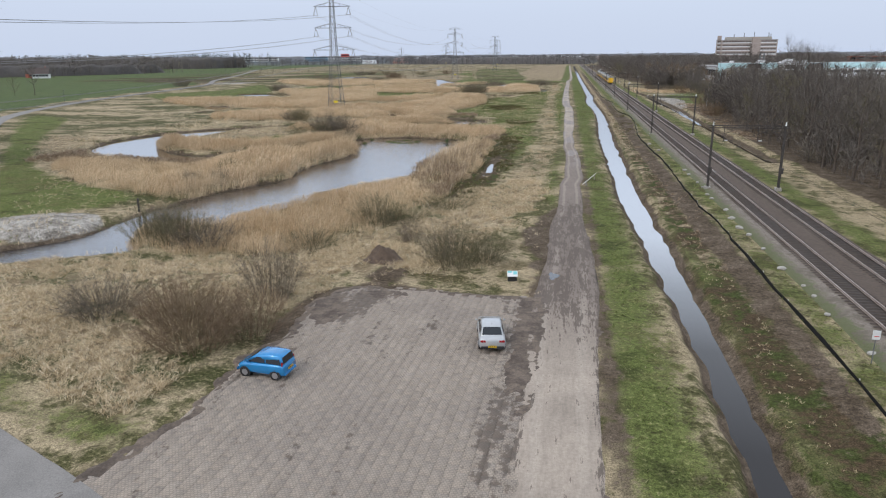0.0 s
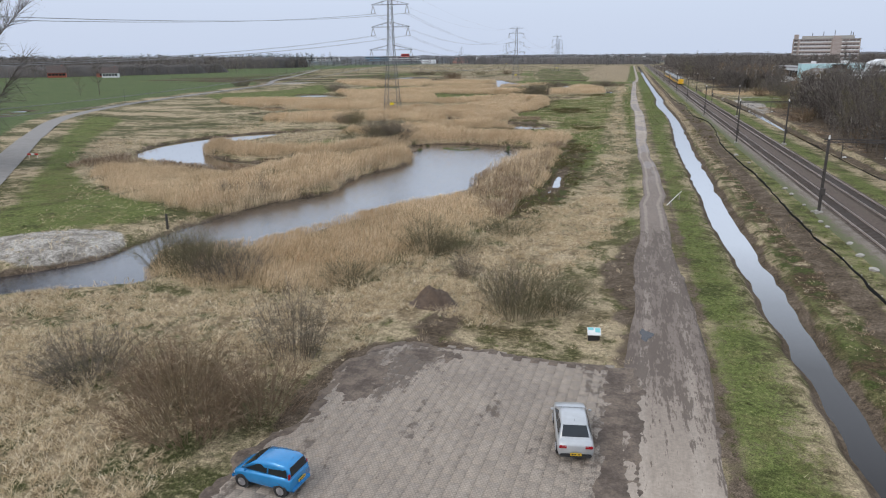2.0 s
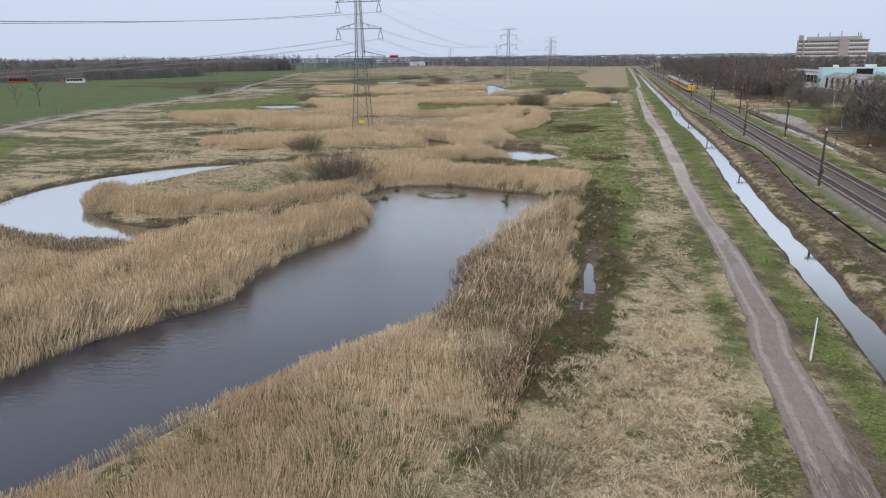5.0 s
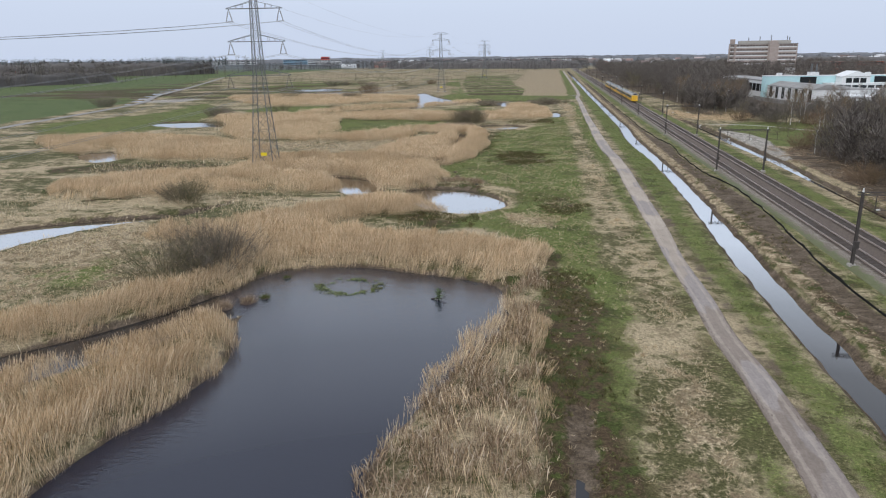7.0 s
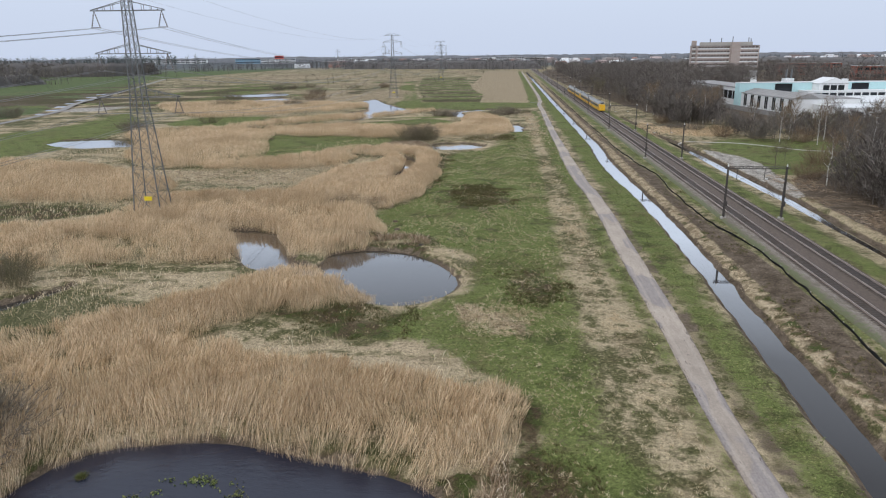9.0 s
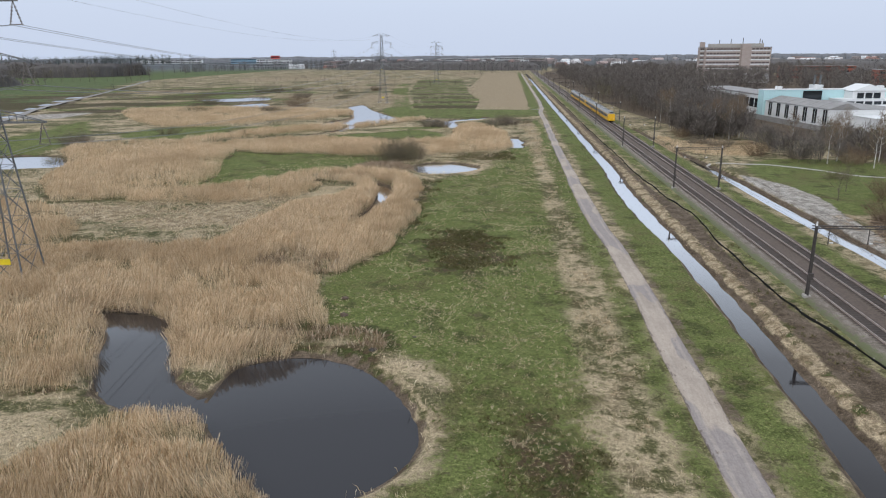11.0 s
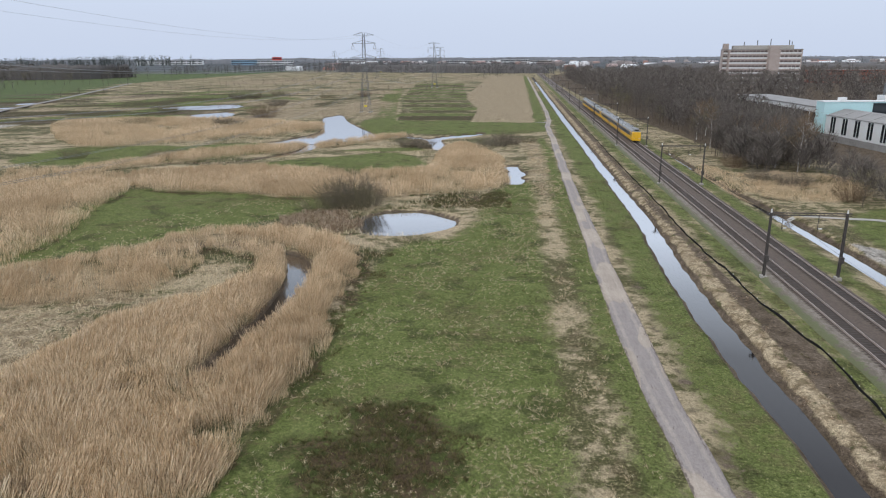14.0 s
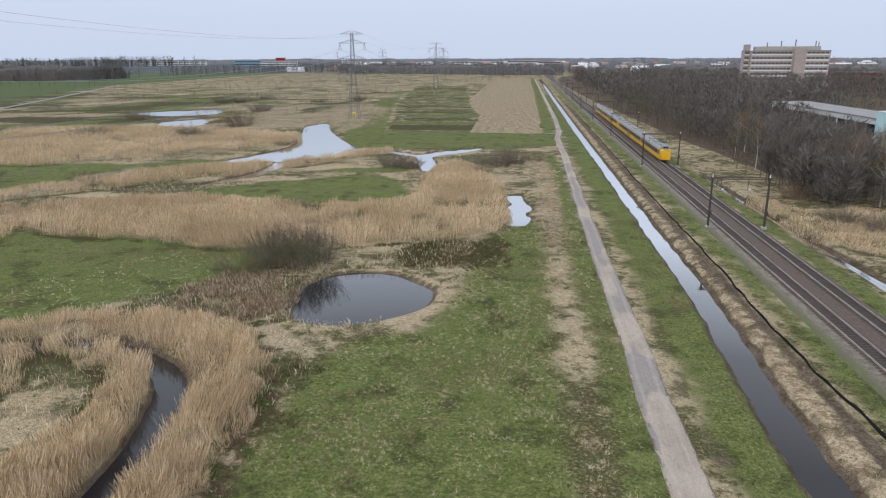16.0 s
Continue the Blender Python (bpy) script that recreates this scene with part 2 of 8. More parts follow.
M_GRASS = blades("grass", [(0, (0.058, 0.085, 0.022)), (0.55, (0.148, 0.19, 0.054)), (0.82, (0.215, 0.25, 0.085)), (0.93, (0.27, 0.26, 0.12)), (1, (0.42, 0.38, 0.22))], big=0.2, amount=0.6, tint=(0.105, 0.095, 0.04))
M_SEDGE = blades("sedge", [(0, (0.05, 0.05, 0.02)), (0.5, (0.115, 0.10, 0.042)), (1, (0.21, 0.17, 0.085))], big=0.2, amount=0.5, tint=(0.08, 0.10, 0.03))
M_TWIG = blades("twigs", [(0, (0.06, 0.051, 0.045)), (0.6, (0.135, 0.118, 0.106)), (1, (0.27, 0.243, 0.222))], big=0.035, amount=0.6, tint=(0.175, 0.155, 0.135))
# twigs of the far belts, greyed and lightened to carry painted haze
M_TWIG_HAZED = blades("hazed_twigs", [(0, (0.10, 0.097, 0.10)), (0.6, (0.145, 0.14, 0.142)), (1, (0.19, 0.184, 0.186))], big=0.01, tint=(0.12, 0.112, 0.105))
M_TWIG_RED = blades("willow_twigs", [(0, (0.12, 0.08, 0.052)), (0.6, (0.21, 0.148, 0.10)), (1, (0.31, 0.235, 0.165))], big=0.3, tint=(0.15, 0.125, 0.06))
M_TWIG_GREEN = blades("budding_twigs", [(0, (0.10, 0.088, 0.052)), (0.6, (0.18, 0.155, 0.098)), (1, (0.28, 0.25, 0.165))], big=0.3, tint=(0.12, 0.125, 0.05))
M_TWIG_GREY = blades("thorn_twigs", [(0, (0.09, 0.074, 0.057)), (0.6, (0.175, 0.146, 0.115)), (1, (0.28, 0.243, 0.20))], big=0.3, tint=(0.19, 0.165, 0.11))
M_BARK = surface("bark", (0.065, 0.05, 0.04), (0.16, 0.13, 0.105), 2.0, 0.9, bump=0.3)
M_BIRCH = surface("birch_bark", (0.3, 0.28, 0.26), (0.72, 0.7, 0.66), 1.5, 0.8, spread=0.1)
M_EVERGREEN = blades("needles", [(0, (0.055, 0.065, 0.06)), (1, (0.10, 0.115, 0.105))], big=0.02, tint=(0.085, 0.09, 0.09))
M_STEEL = surface("galvanised_steel", (0.11, 0.115, 0.12), (0.20, 0.208, 0.215), 1.5, 0.6, 0.4)
M_DARKSTEEL = surface("weathered_steel", (0.04, 0.035, 0.033), (0.085, 0.075, 0.07), 2.0, 0.75, 0.1)
M_WIRE = surface("conductor", (0.16, 0.165, 0.17), (0.26, 0.265, 0.27), 0.5, 0.5, 0.6)
M_INSUL = paint("insulator_glaze", (0.16, 0.14, 0.13), 0.3)
M_RAIL = surface("rail_steel", (0.28, 0.22, 0.19), (0.44, 0.37, 0.33), 2.0, 0.4, 0.15)
M_SLEEPER = surface("sleeper_concrete", (0.045, 0.035, 0.03), (0.10, 0.08, 0.066), 1.2, 0.9)
M_CONCRETE = surface("concrete", (0.30, 0.28, 0.25), (0.46, 0.44, 0.41), 1.5, 0.9, bump=0.2)
M_SCREEN = surface("black_sheet", (0.008, 0.008, 0.008), (0.02, 0.02, 0.019), 1.0, 0.95)
M_SCREEN.node_tree.nodes["Principled BSDF"].inputs["Specular IOR Level"].default_value = 0.1
M_SOIL = surface("turned_soil", (0.065, 0.045, 0.034), (0.16, 0.115, 0.085), 2.5, 0.95, bump=0.8)
M_MUD = surface("wet_mud", (0.06, 0.046, 0.036), (0.15, 0.12, 0.095), 1.2, 0.6, bump=0.5)
M_ASPHALT = surface("worn_asphalt", (0.19, 0.178, 0.168), (0.285, 0.268, 0.252), 0.5, 0.9, bump=0.2, fine=14)

# ballast: grey shoulders, brown iron dust between the rails
M_BALLAST, nt, b = node_mat("ballast", 0.95)
pos = n_position(nt)
sx = nt.nodes.new("ShaderNodeSeparateXYZ")
nt.links.new(pos, sx.inputs[0])
vor = nt.nodes.new("ShaderNodeTexVoronoi")
vor.inputs["Scale"].default_value = 7.0
nt.links.new(pos, vor.inputs["Vector"])
stones = n_ramp(nt, n_math(nt, "FRACT", n_math(nt, "MULTIPLY", vor.outputs["Distance"], 3.7)), [(0, (0.10, 0.082, 0.066)), (0.6, (0.205, 0.171, 0.142)), (1, (0.35, 0.30, 0.255))])
old = n_ramp(nt, n_noise(nt, 5, 4, 0.7, pos), [(0.3, (0.06, 0.044, 0.035)), (0.7, (0.15, 0.112, 0.088))])
rust = n_ramp(nt, n_noise(nt, 5, 4, 0.7, pos), [(0.3, (0.014, 0.011, 0.011)), (0.7, (0.042, 0.032, 0.03))])
dusty = n_math(nt, "ADD", n_math(nt, "MULTIPLY", n_noise(nt, 0.9, 5, 0.7, pos), 0.6), n_math(nt, "MULTIPLY", n_noise(nt, 3.5, 4, 0.7, pos), 0.4))
stones = n_mix(nt, n_math(nt, "MULTIPLY", n_smooth(nt, dusty, 0.46, 0.58), 0.8), stones, (0.115, 0.095, 0.07))
stones = n_mix(nt, n_math(nt, "MULTIPLY", n_math(nt, "SUBTRACT", 1.0, n_smooth(nt, dusty, 0.38, 0.46)), 0.6), stones, (0.33, 0.285, 0.24))
wob = n_math(nt, "ADD", sx.outputs[0], n_math(nt, "MULTIPLY", n_math(nt, "SUBTRACT", n_noise(nt, 0.6, 3, 0.5, pos), 0.5), 0.5))


def lane_between(lo, hi):
    return n_math(nt, "MULTIPLY", n_smooth(nt, wob, lo - 0.25, lo + 0.25), n_math(nt, "SUBTRACT", 1.0, n_smooth(nt, wob, hi - 0.25, hi + 0.25)))


bed = n_mix(nt, lane_between(18.0, 26.0), stones, old)
bed = n_mix(nt, n_math(nt, "MULTIPLY", n_math(nt, "SUBTRACT", 1.0, n_smooth(nt, n_math(nt, "ADD", sx.outputs[0], n_math(nt, "MULTIPLY", n_math(nt, "SUBTRACT", dusty, 0.5), 5.0)), 16.6, 17.2)), 0.85), bed, (0.10, 0.115, 0.045))
bed = n_mix(nt, n_math(nt, "MULTIPLY", lane_between(18.45, 19.8), 0.75), bed, rust)
bed = n_mix(nt, n_math(nt, "MULTIPLY", lane_between(22.3, 24.3), 0.9), bed, rust)
nt.links.new(bed, b.inputs["Base Color"])
n_bump(nt, b, vor.outputs["Distance"], 0.7, 0.05)

# farm track: compacted grit, two pale wheel lines, grey patches, mud towards the edges
M_TRACK, nt, b = node_mat("track_grit", 0.92)
pos = n_position(nt)
tb = n_noise(nt, 0.14, 3, 0.5, pos)
tc = n_noise(nt, 1.1, 5, 0.65, pos)
tm = nt.nodes.new("ShaderNodeMapping")
tm.inputs["Scale"].default_value = (0.30, 0.085, 1)
nt.links.new(pos, tm.inputs[0])
mend = n_smooth(nt, n_math(nt, "ADD", n_noise(nt, 1.0, 2, 0.4, tm.outputs[0]), n_math(nt, "MULTIPLY", n_math(nt, "SUBTRACT", tc, 0.5), 0.05)), 0.505, 0.53)
grit = n_mix(nt, n_smooth(nt, tb, 0.40, 0.60), (0.35, 0.295, 0.245), (0.42, 0.355, 0.295))
tp = nt.nodes.new("ShaderNodeSeparateXYZ")
nt.links.new(pos, tp.inputs[0])
damp = n_math(nt, "MULTIPLY", n_smooth(nt, tp.outputs[1], 36.0, 52.0), n_math(nt, "SUBTRACT", 1.0, n_smooth(nt, tp.outputs[1], 120.0, 175.0)))
grit = n_mix(nt, n_math(nt, "MULTIPLY", damp, 0.85), grit, (0.19, 0.153, 0.131))
mend = n_math(nt, "MULTIPLY", mend, n_smooth(nt, tp.outputs[1], 105.0, 125.0))
grit = n_mix(nt, mend, grit, (0.285, 0.25, 0.235))
grit = n_mix(nt, n_math(nt, "MULTIPLY", n_smooth(nt, tc, 0.52, 0.75), 0.5), grit, (0.30, 0.25, 0.21))
vc = nt.nodes.new("ShaderNodeVertexColor")
vc.layer_name = "wear"
sw = nt.nodes.new("ShaderNodeSeparateColor")
nt.links.new(vc.outputs[0], sw.inputs[0])
grit = n_mix(nt, n_math(nt, "MULTIPLY", n_smooth(nt, n_math(nt, "ADD", sw.outputs["Red"], n_math(nt, "MULTIPLY", n_math(nt, "SUBTRACT", tc, 0.5), 0.7)), 0.45, 0.8), 0.35), grit, (0.45, 0.39, 0.33))
rut = nt.nodes.new("ShaderNodeMapping")
rut.inputs["Scale"].default_value = (2.2, 0.28, 1)
nt.links.new(pos, rut.inputs[0])
ruts = n_math(nt, "ADD", n_math(nt, "ADD", n_math(nt, "MULTIPLY", n_noise(nt, 1.1, 6, 0.72, rut.outputs[0]), 0.45), n_math(nt, "MULTIPLY", n_noise(nt, 4.2, 4, 0.7, rut.outputs[0]), 0.35)), n_math(nt, "MULTIPLY", tc, 0.2))
grit = n_mix(nt, 0.75, grit, n_ramp(nt, ruts, [(0.38, (0.72, 0.71, 0.70)), (0.6, (1.12, 1.11, 1.1))]), "MULTIPLY")
grit = n_mix(nt, 0.3, grit, n_ramp(nt, n_noise(nt, 7.0, 4, 0.7, pos), [(0.34, (0.5, 0.5, 0.5)), (0.64, (1.3, 1.3, 1.3))]), "MULTIPLY")
grit = n_mix(nt, n_math(nt, "MULTIPLY", n_smooth(nt, n_math(nt, "ADD", sw.outputs["Green"], n_math(nt, "MULTIPLY", n_math(nt, "SUBTRACT", ruts, 0.5), 6.0)), 0.42, 0.72), 0.85), grit, (0.105, 0.08, 0.065))
nt.links.new(grit, b.inputs["Base Color"])
n_bump(nt, b, n_noise(nt, 9, 4, 0.7, pos), 0.5, 0.03)

# concrete paving slabs of the car park, with a fine ribbed pattern
M_PAVE, nt, b = node_mat("paving_slab", 0.9)
pos = n_position(nt)
oi = nt.nodes.new("ShaderNodeObjectInfo")
own = n_math(nt, "FRACT", n_math(nt, "ADD", oi.outputs["Random"], n_island(nt)))
pv = n_ramp(nt, own, [(0, (0.36, 0.303, 0.25)), (0.5, (0.372, 0.314, 0.26)), (1, (0.384, 0.325, 0.27))])
pr = nt.nodes.new("ShaderNodeMapping")
pr.inputs["Scale"].default_value = (1.7, 0.35, 1)
pr.inputs["Rotation"].default_value = (0, 0, 0.2)
nt.links.new(pos, pr.inputs[0])
px_ = nt.nodes.new("ShaderNodeSeparateXYZ")
nt.links.new(pos, px_.inputs[0])
pv = n_mix(nt, n_math(nt, "MULTIPLY", n_smooth(nt, n_noise(nt, 0.13, 5, 0.6, pos), 0.42, 0.62), 0.55), pv, (0.295, 0.25, 0.215))
pv = n_mix(nt, 0.7, pv, n_ramp(nt, n_noise(nt, 0.9, 6, 0.72, pr.outputs[0]), [(0.34, (0.78, 0.77, 0.76)), (0.64, (1.1, 1.1, 1.09))]), "MULTIPLY")
pv = n_mix(nt, 0.4, pv, n_ramp(nt, n_noise(nt, 7.0, 4, 0.7, pos), [(0.36, (0.6, 0.6, 0.6)), (0.62, (1.25, 1.25, 1.25))]), "MULTIPLY")
smear = n_math(nt, "ADD", n_math(nt, "MULTIPLY", n_noise(nt, 0.42, 6, 0.72, pr.outputs[0]), 0.6), n_math(nt, "MULTIPLY", n_noise(nt, 1.7, 5, 0.7, pos), 0.4))
spot = nt.nodes.new("ShaderNodeVectorMath")
spot.operation = "DISTANCE"
spot.inputs[1].default_value = (-17.6, 44.6, 0.05)
nt.links.new(pos, spot.inputs[0])
smear = n_math(nt, "ADD", smear, n_math(nt, "MULTIPLY", n_math(nt, "SUBTRACT", 1.0, n_smooth(nt, spot.outputs["Value"], 1.0, 6.5)), 0.13))
pv = n_mix(nt, n_math(nt, "MULTIPLY", n_smooth(nt, n_math(nt, "ADD", smear, n_math(nt, "MULTIPLY", n_smooth(nt, px_.outputs[0], -7.5, -3.6), 0.1)), 0.56, 0.63), 0.8), pv, (0.11, 0.083, 0.066))
rib = nt.nodes.new("ShaderNodeTexBrick")
rib.inputs["Scale"].default_value = 1.0
rib.inputs["Brick Width"].default_value = 0.16
rib.inputs["Row Height"].default_value = 0.13
rib.inputs["Mortar Size"].default_value = 0.024
nt.links.new(pos, rib.inputs["Vector"])
pv = n_mix(nt, n_math(nt, "MULTIPLY", rib.outputs["Fac"], 0.34), pv, (0.10, 0.082, 0.066))
nt.links.new(pv, b.inputs["Base Color"])
n_bump(nt, b, n_math(nt, "SUBTRACT", n_noise(nt, 9.0, 3, 0.7, pos), n_math(nt, "MULTIPLY", rib.outputs["Fac"], 0.8)), 0.45, 0.03)

# trampled mud between and over the slabs
M_LOTMUD, nt, b = node_mat("trampled_mud", 0.85)
pos = n_position(nt)
ml = n_mix(nt, n_smooth(nt, n_noise(nt, 0.8, 5, 0.7, pos), 0.36, 0.64), (0.085, 0.063, 0.049), (0.18, 0.138, 0.107))
ml = n_mix(nt, 0.6, ml, n_ramp(nt, n_noise(nt, 7.0, 4, 0.7, pos), [(0.34, (0.5, 0.5, 0.5)), (0.64, (1.3, 1.3, 1.3))]), "MULTIPLY")
nt.links.new(ml, b.inputs["Base Color"])
n_bump(nt, b, n_noise(nt, 5, 5, 0.7, pos), 0.7, 0.06)

M_GLASS = paint("dark_glass", (0.015, 0.02, 0.025), 0.06)
M_BLUECAR = paint("blue_metallic", (0.014, 0.25, 0.58), 0.25, 0.3, 0.9)
M_SILVER = paint("silver_metallic", (0.5, 0.515, 0.53), 0.3, 0.35, 0.7)
M_TYRE = surface("rubber", (0.012, 0.012, 0.012), (0.03, 0.03, 0.03), 4, 0.85)
M_RIM = paint("alloy", (0.5, 0.5, 0.52), 0.3, 0.8)
M_PLATE = paint("yellow_plate", (0.72, 0.47, 0.02), 0.5)
M_INK = paint("black_ink", (0.02, 0.02, 0.02), 0.6)
M_REDLAMP = paint("red_lens", (0.32, 0.012, 0.02), 0.2)
M_CLEARLAMP = paint("clear_lens", (0.7, 0.7, 0.68), 0.15)
M_BLACKPLASTIC = paint("black_plastic", (0.025, 0.025, 0.027), 0.6)
M_TRAINYELLOW = paint("train_yellow", (0.83, 0.47, 0.012), 0.4, 0, 0.3)
M_TRAINBLUE = paint("train_blue", (0.035, 0.048, 0.12), 0.35, 0, 0.3)
M_TRAINROOF = surface("train_roof", (0.19, 0.2, 0.21), (0.32, 0.33, 0.34), 1.0, 0.6)
M_UNDER = surface("underframe", (0.03, 0.027, 0.025), (0.08, 0.07, 0.06), 1.5, 0.9)
M_WHITE = paint("white_paint", (0.72, 0.73, 0.73), 0.5)
M_TEAL = paint("pale_teal_cladding", (0.50, 0.735, 0.76), 0.5)
M_BANDGLASS = paint("curtained_glass", (0.13, 0.105, 0.10), 0.25)
M_BRICKBEIGE = surface("beige_brick", (0.35, 0.29, 0.262), (0.45, 0.385, 0.352), 0.4, 0.9)
M_BRICKRED = surface("red_brick", (0.28, 0.075, 0.05), (0.38, 0.12, 0.08), 0.5, 0.9)
M_ROOFGREY = surface("grey_roofing", (0.2, 0.195, 0.19), (0.34, 0.33, 0.32), 0.3, 0.9)
M_ROOFTILE = surface("dark_roof_tiles", (0.06, 0.05, 0.05), (0.13, 0.1, 0.09), 0.6, 0.9)
M_BLUESHED = paint("blue_cladding", (0.24, 0.38, 0.49), 0.5)
M_REDSIGN = paint("red_cladding", (0.7, 0.06, 0.04), 0.5)
M_WOOD = surface("grey_timber", (0.24, 0.21, 0.175), (0.42, 0.38, 0.33), 3, 0.9)
M_PALEWOOD = surface("pale_timber", (0.5, 0.48, 0.44), (0.68, 0.66, 0.61), 3, 0.8)
M_SIGNBLUE = paint("sign_turquoise", (0.20, 0.55, 0.58), 0.4)
M_YELLOW = paint("yellow_sign", (0.8, 0.62, 0.02), 0.5)
M_RED = paint("red_sign", (0.55, 0.03, 0.03), 0.5)
M_LEAF = surface("evergreen_leaf", (0.03, 0.07, 0.015), (0.09, 0.15, 0.03), 6, 0.6)

# ---- plan helpers ----
RNG = np.random.default_rng(7)


def spline(pts, closed=True, steps=5):
    """A smooth line through a few plan points (any number of columns)."""
    p = np.array(pts, float)
    n = len(p)
    out = []
    for i in range(n if closed else n - 1):
        a, b, c, d = (p[(i + k) % n] if closed else p[min(max(i + k, 0), n - 1)] for k in (-1, 0, 1, 2))
        for u in np.arange(steps) / steps:
            out.append(0.5 * (2 * b + (c - a) * u + (2 * a - 5 * b + 4 * c - d) * u * u + (3 * b - a - 3 * c + d) * u ** 3))
    if not closed:
        out.append(p[-1])
    return np.array(out)


def signed(poly, X, Y, reach=14.0):
    """Distance to a closed outline, negative inside; held at reach far away."""
    res = np.full(X.shape, reach)
    near = (X > poly[:, 0].min() - reach) & (X < poly[:, 0].max() + reach) & (Y > poly[:, 1].min() - reach) & (Y < poly[:, 1].max() + reach)
    x, y = X[near], Y[near]
    best, inside = np.full(x.shape, 1e9), np.zeros(x.shape, bool)
    for (ax, ay), (bx, by) in zip(poly, np.roll(poly, -1, 0)):
        ex, ey = bx - ax, by - ay
        u = np.clip(((x - ax) * ex + (y - ay) * ey) / (ex * ex + ey * ey + 1e-9), 0, 1)
        best = np.minimum(best, (x - ax - u * ex) ** 2 + (y - ay - u * ey) ** 2)
        cross = (ay > y) != (by > y)
        inside ^= cross & (x < ax + (y - ay) / (ey if abs(ey) > 1e-9 else 1e-9) * ex)
    d = np.sqrt(best)
    res[near] = np.minimum(np.where(inside, -d, d), reach)
    return res


def banded(line, X, Y, reach=14.0):
    """Distance to the edge of a band: line holds x, y, half width."""
    if len(line) > 400:                                        # a long straight band: one place across for each y
        cx, cw = np.interp(Y, line[:, 1], line[:, 0]), np.interp(Y, line[:, 1], line[:, 2])
        return np.where((Y > line[0, 1]) & (Y < line[-1, 1]), np.minimum(np.abs(X - cx) - cw, reach), reach)
    res = np.full(X.shape, reach)
    w = line[:, 2].max() + reach
    near = (X > line[:, 0].min() - w) & (X < line[:, 0].max() + w) & (Y > line[:, 1].min() - w) & (Y < line[:, 1].max() + w)
    x, y = X[near], Y[near]
    best = np.full(x.shape, 1e9)
    for a, b in zip(line[:-1], line[1:]):
        e = b - a
        u = np.clip(((x - a[0]) * e[0] + (y - a[1]) * e[1]) / (e[0] ** 2 + e[1] ** 2 + 1e-9), 0, 1)
        best = np.minimum(best, np.hypot(x - a[0] - u * e[0], y - a[1] - u * e[1]) - (a[2] + u * e[2]))
    res[near] = np.minimum(best, reach)
    return res


def vnoise(x, y, size, seed=0):
    """Smooth value noise, 0 to 1."""
    x, y = np.asarray(x, float) / size + 1000.0, np.asarray(y, float) / size + 1000.0
    xi, yi = np.floor(x).astype(np.int64), np.floor(y).astype(np.int64)
    fx, fy = x - xi, y - yi
    fx, fy = fx * fx * (3 - 2 * fx), fy * fy * (3 - 2 * fy)

    def h(i, j):
        v = (i * 374761393 + j * 668265263 + seed * 974634777) & 0x7FFFFFFF
        v = ((v ^ (v >> 13)) * 1274126177) & 0x7FFFFFFF
        return ((v ^ (v >> 16)) & 0xFFFF) / 65535.0
    return (h(xi, yi) * (1 - fx) + h(xi + 1, yi) * fx) * (1 - fy) + (h(xi, yi + 1) * (1 - fx) + h(xi + 1, yi + 1) * fx) * fy


def ramp(v, lo, hi):
    u = np.clip((v - lo) / (hi - lo), 0, 1)
    return u * u * (3 - 2 * u)


# ---- plan: water ----
POND_A = spline([(-80, 42), (-61, 50.5), (-52.3, 60), (-52, 67), (-51, 76), (-49, 86), (-46.5, 91), (-43.6, 96.5), (-44.4, 104), (-44, 112), (-42, 119),
                 (-41.3, 126), (-43.5, 131), (-45, 137), (-48.5, 141), (-48, 145.4), (-45.8, 149.5), (-41, 151.3), (-36, 151.6), (-31, 150.5), (-25, 148.8),
                 (-21.4, 147), (-20, 143), (-19.4, 138.5), (-20.7, 133), (-22.8, 127), (-24.6, 120.5), (-26.3, 113), (-25.3, 107.3), (-24.4, 103.5)]
                + [(-24.6, 99.5), (-25.2, 95.5), (-27.6, 91.5), (-30, 87), (-34.5, 79.5), (-36.8, 74), (-39.2, 69), (-43, 65.5), (-46.5, 61), (-43, 55.5), (-50, 51.5), (-60, 45.5), (-80, 37)])
POND_B = spline([(-39.5, 189), (-41, 194.5), (-40.5, 198.3), (-37, 200.5), (-33, 200.5), (-28.5, 198), (-24.5, 192.5), (-22.8, 187), (-24.9, 182), (-29, 179.2), (-33, 180.7), (-36.5, 185)])
POND_C = spline([(-38.3, 303), (-40, 312), (-37, 318), (-31, 319), (-26, 315), (-23.8, 312), (-24.2, 307), (-27, 303.3), (-31.3, 300.7), (-35, 300.5)])
POND_D = spline([(-94, 412), (-90, 427), (-86, 446), (-94, 480), (-101, 508), (-96, 519), (-87, 492), (-76, 466), (-63, 436), (-65, 424), (-80, 413)])
POND_E = spline([(-15.7, 347), (-14.6, 352), (-16.4, 358), (-14.9, 364), (-16.3, 371), (-13.4, 373), (-12.7, 366), (-11.2, 360), (-12.6, 355.5), (-11.6, 352), (-12.8, 346.4)])
POND_F = spline([(-162, 313), (-161, 323), (-142, 324), (-130, 307), (-143, 302)])
POND_G = spline([(-207, 562), (-200, 577), (-182, 589), (-172, 585), (-166, 561), (-186, 552)])
POND_I = spline([(-130, 230), (-134, 237), (-128, 240), (-120, 230), (-120, 223)])
POND_H = spline([(-170, 517), (-163, 535), (-154, 529), (-147, 507), (-157, 501)])
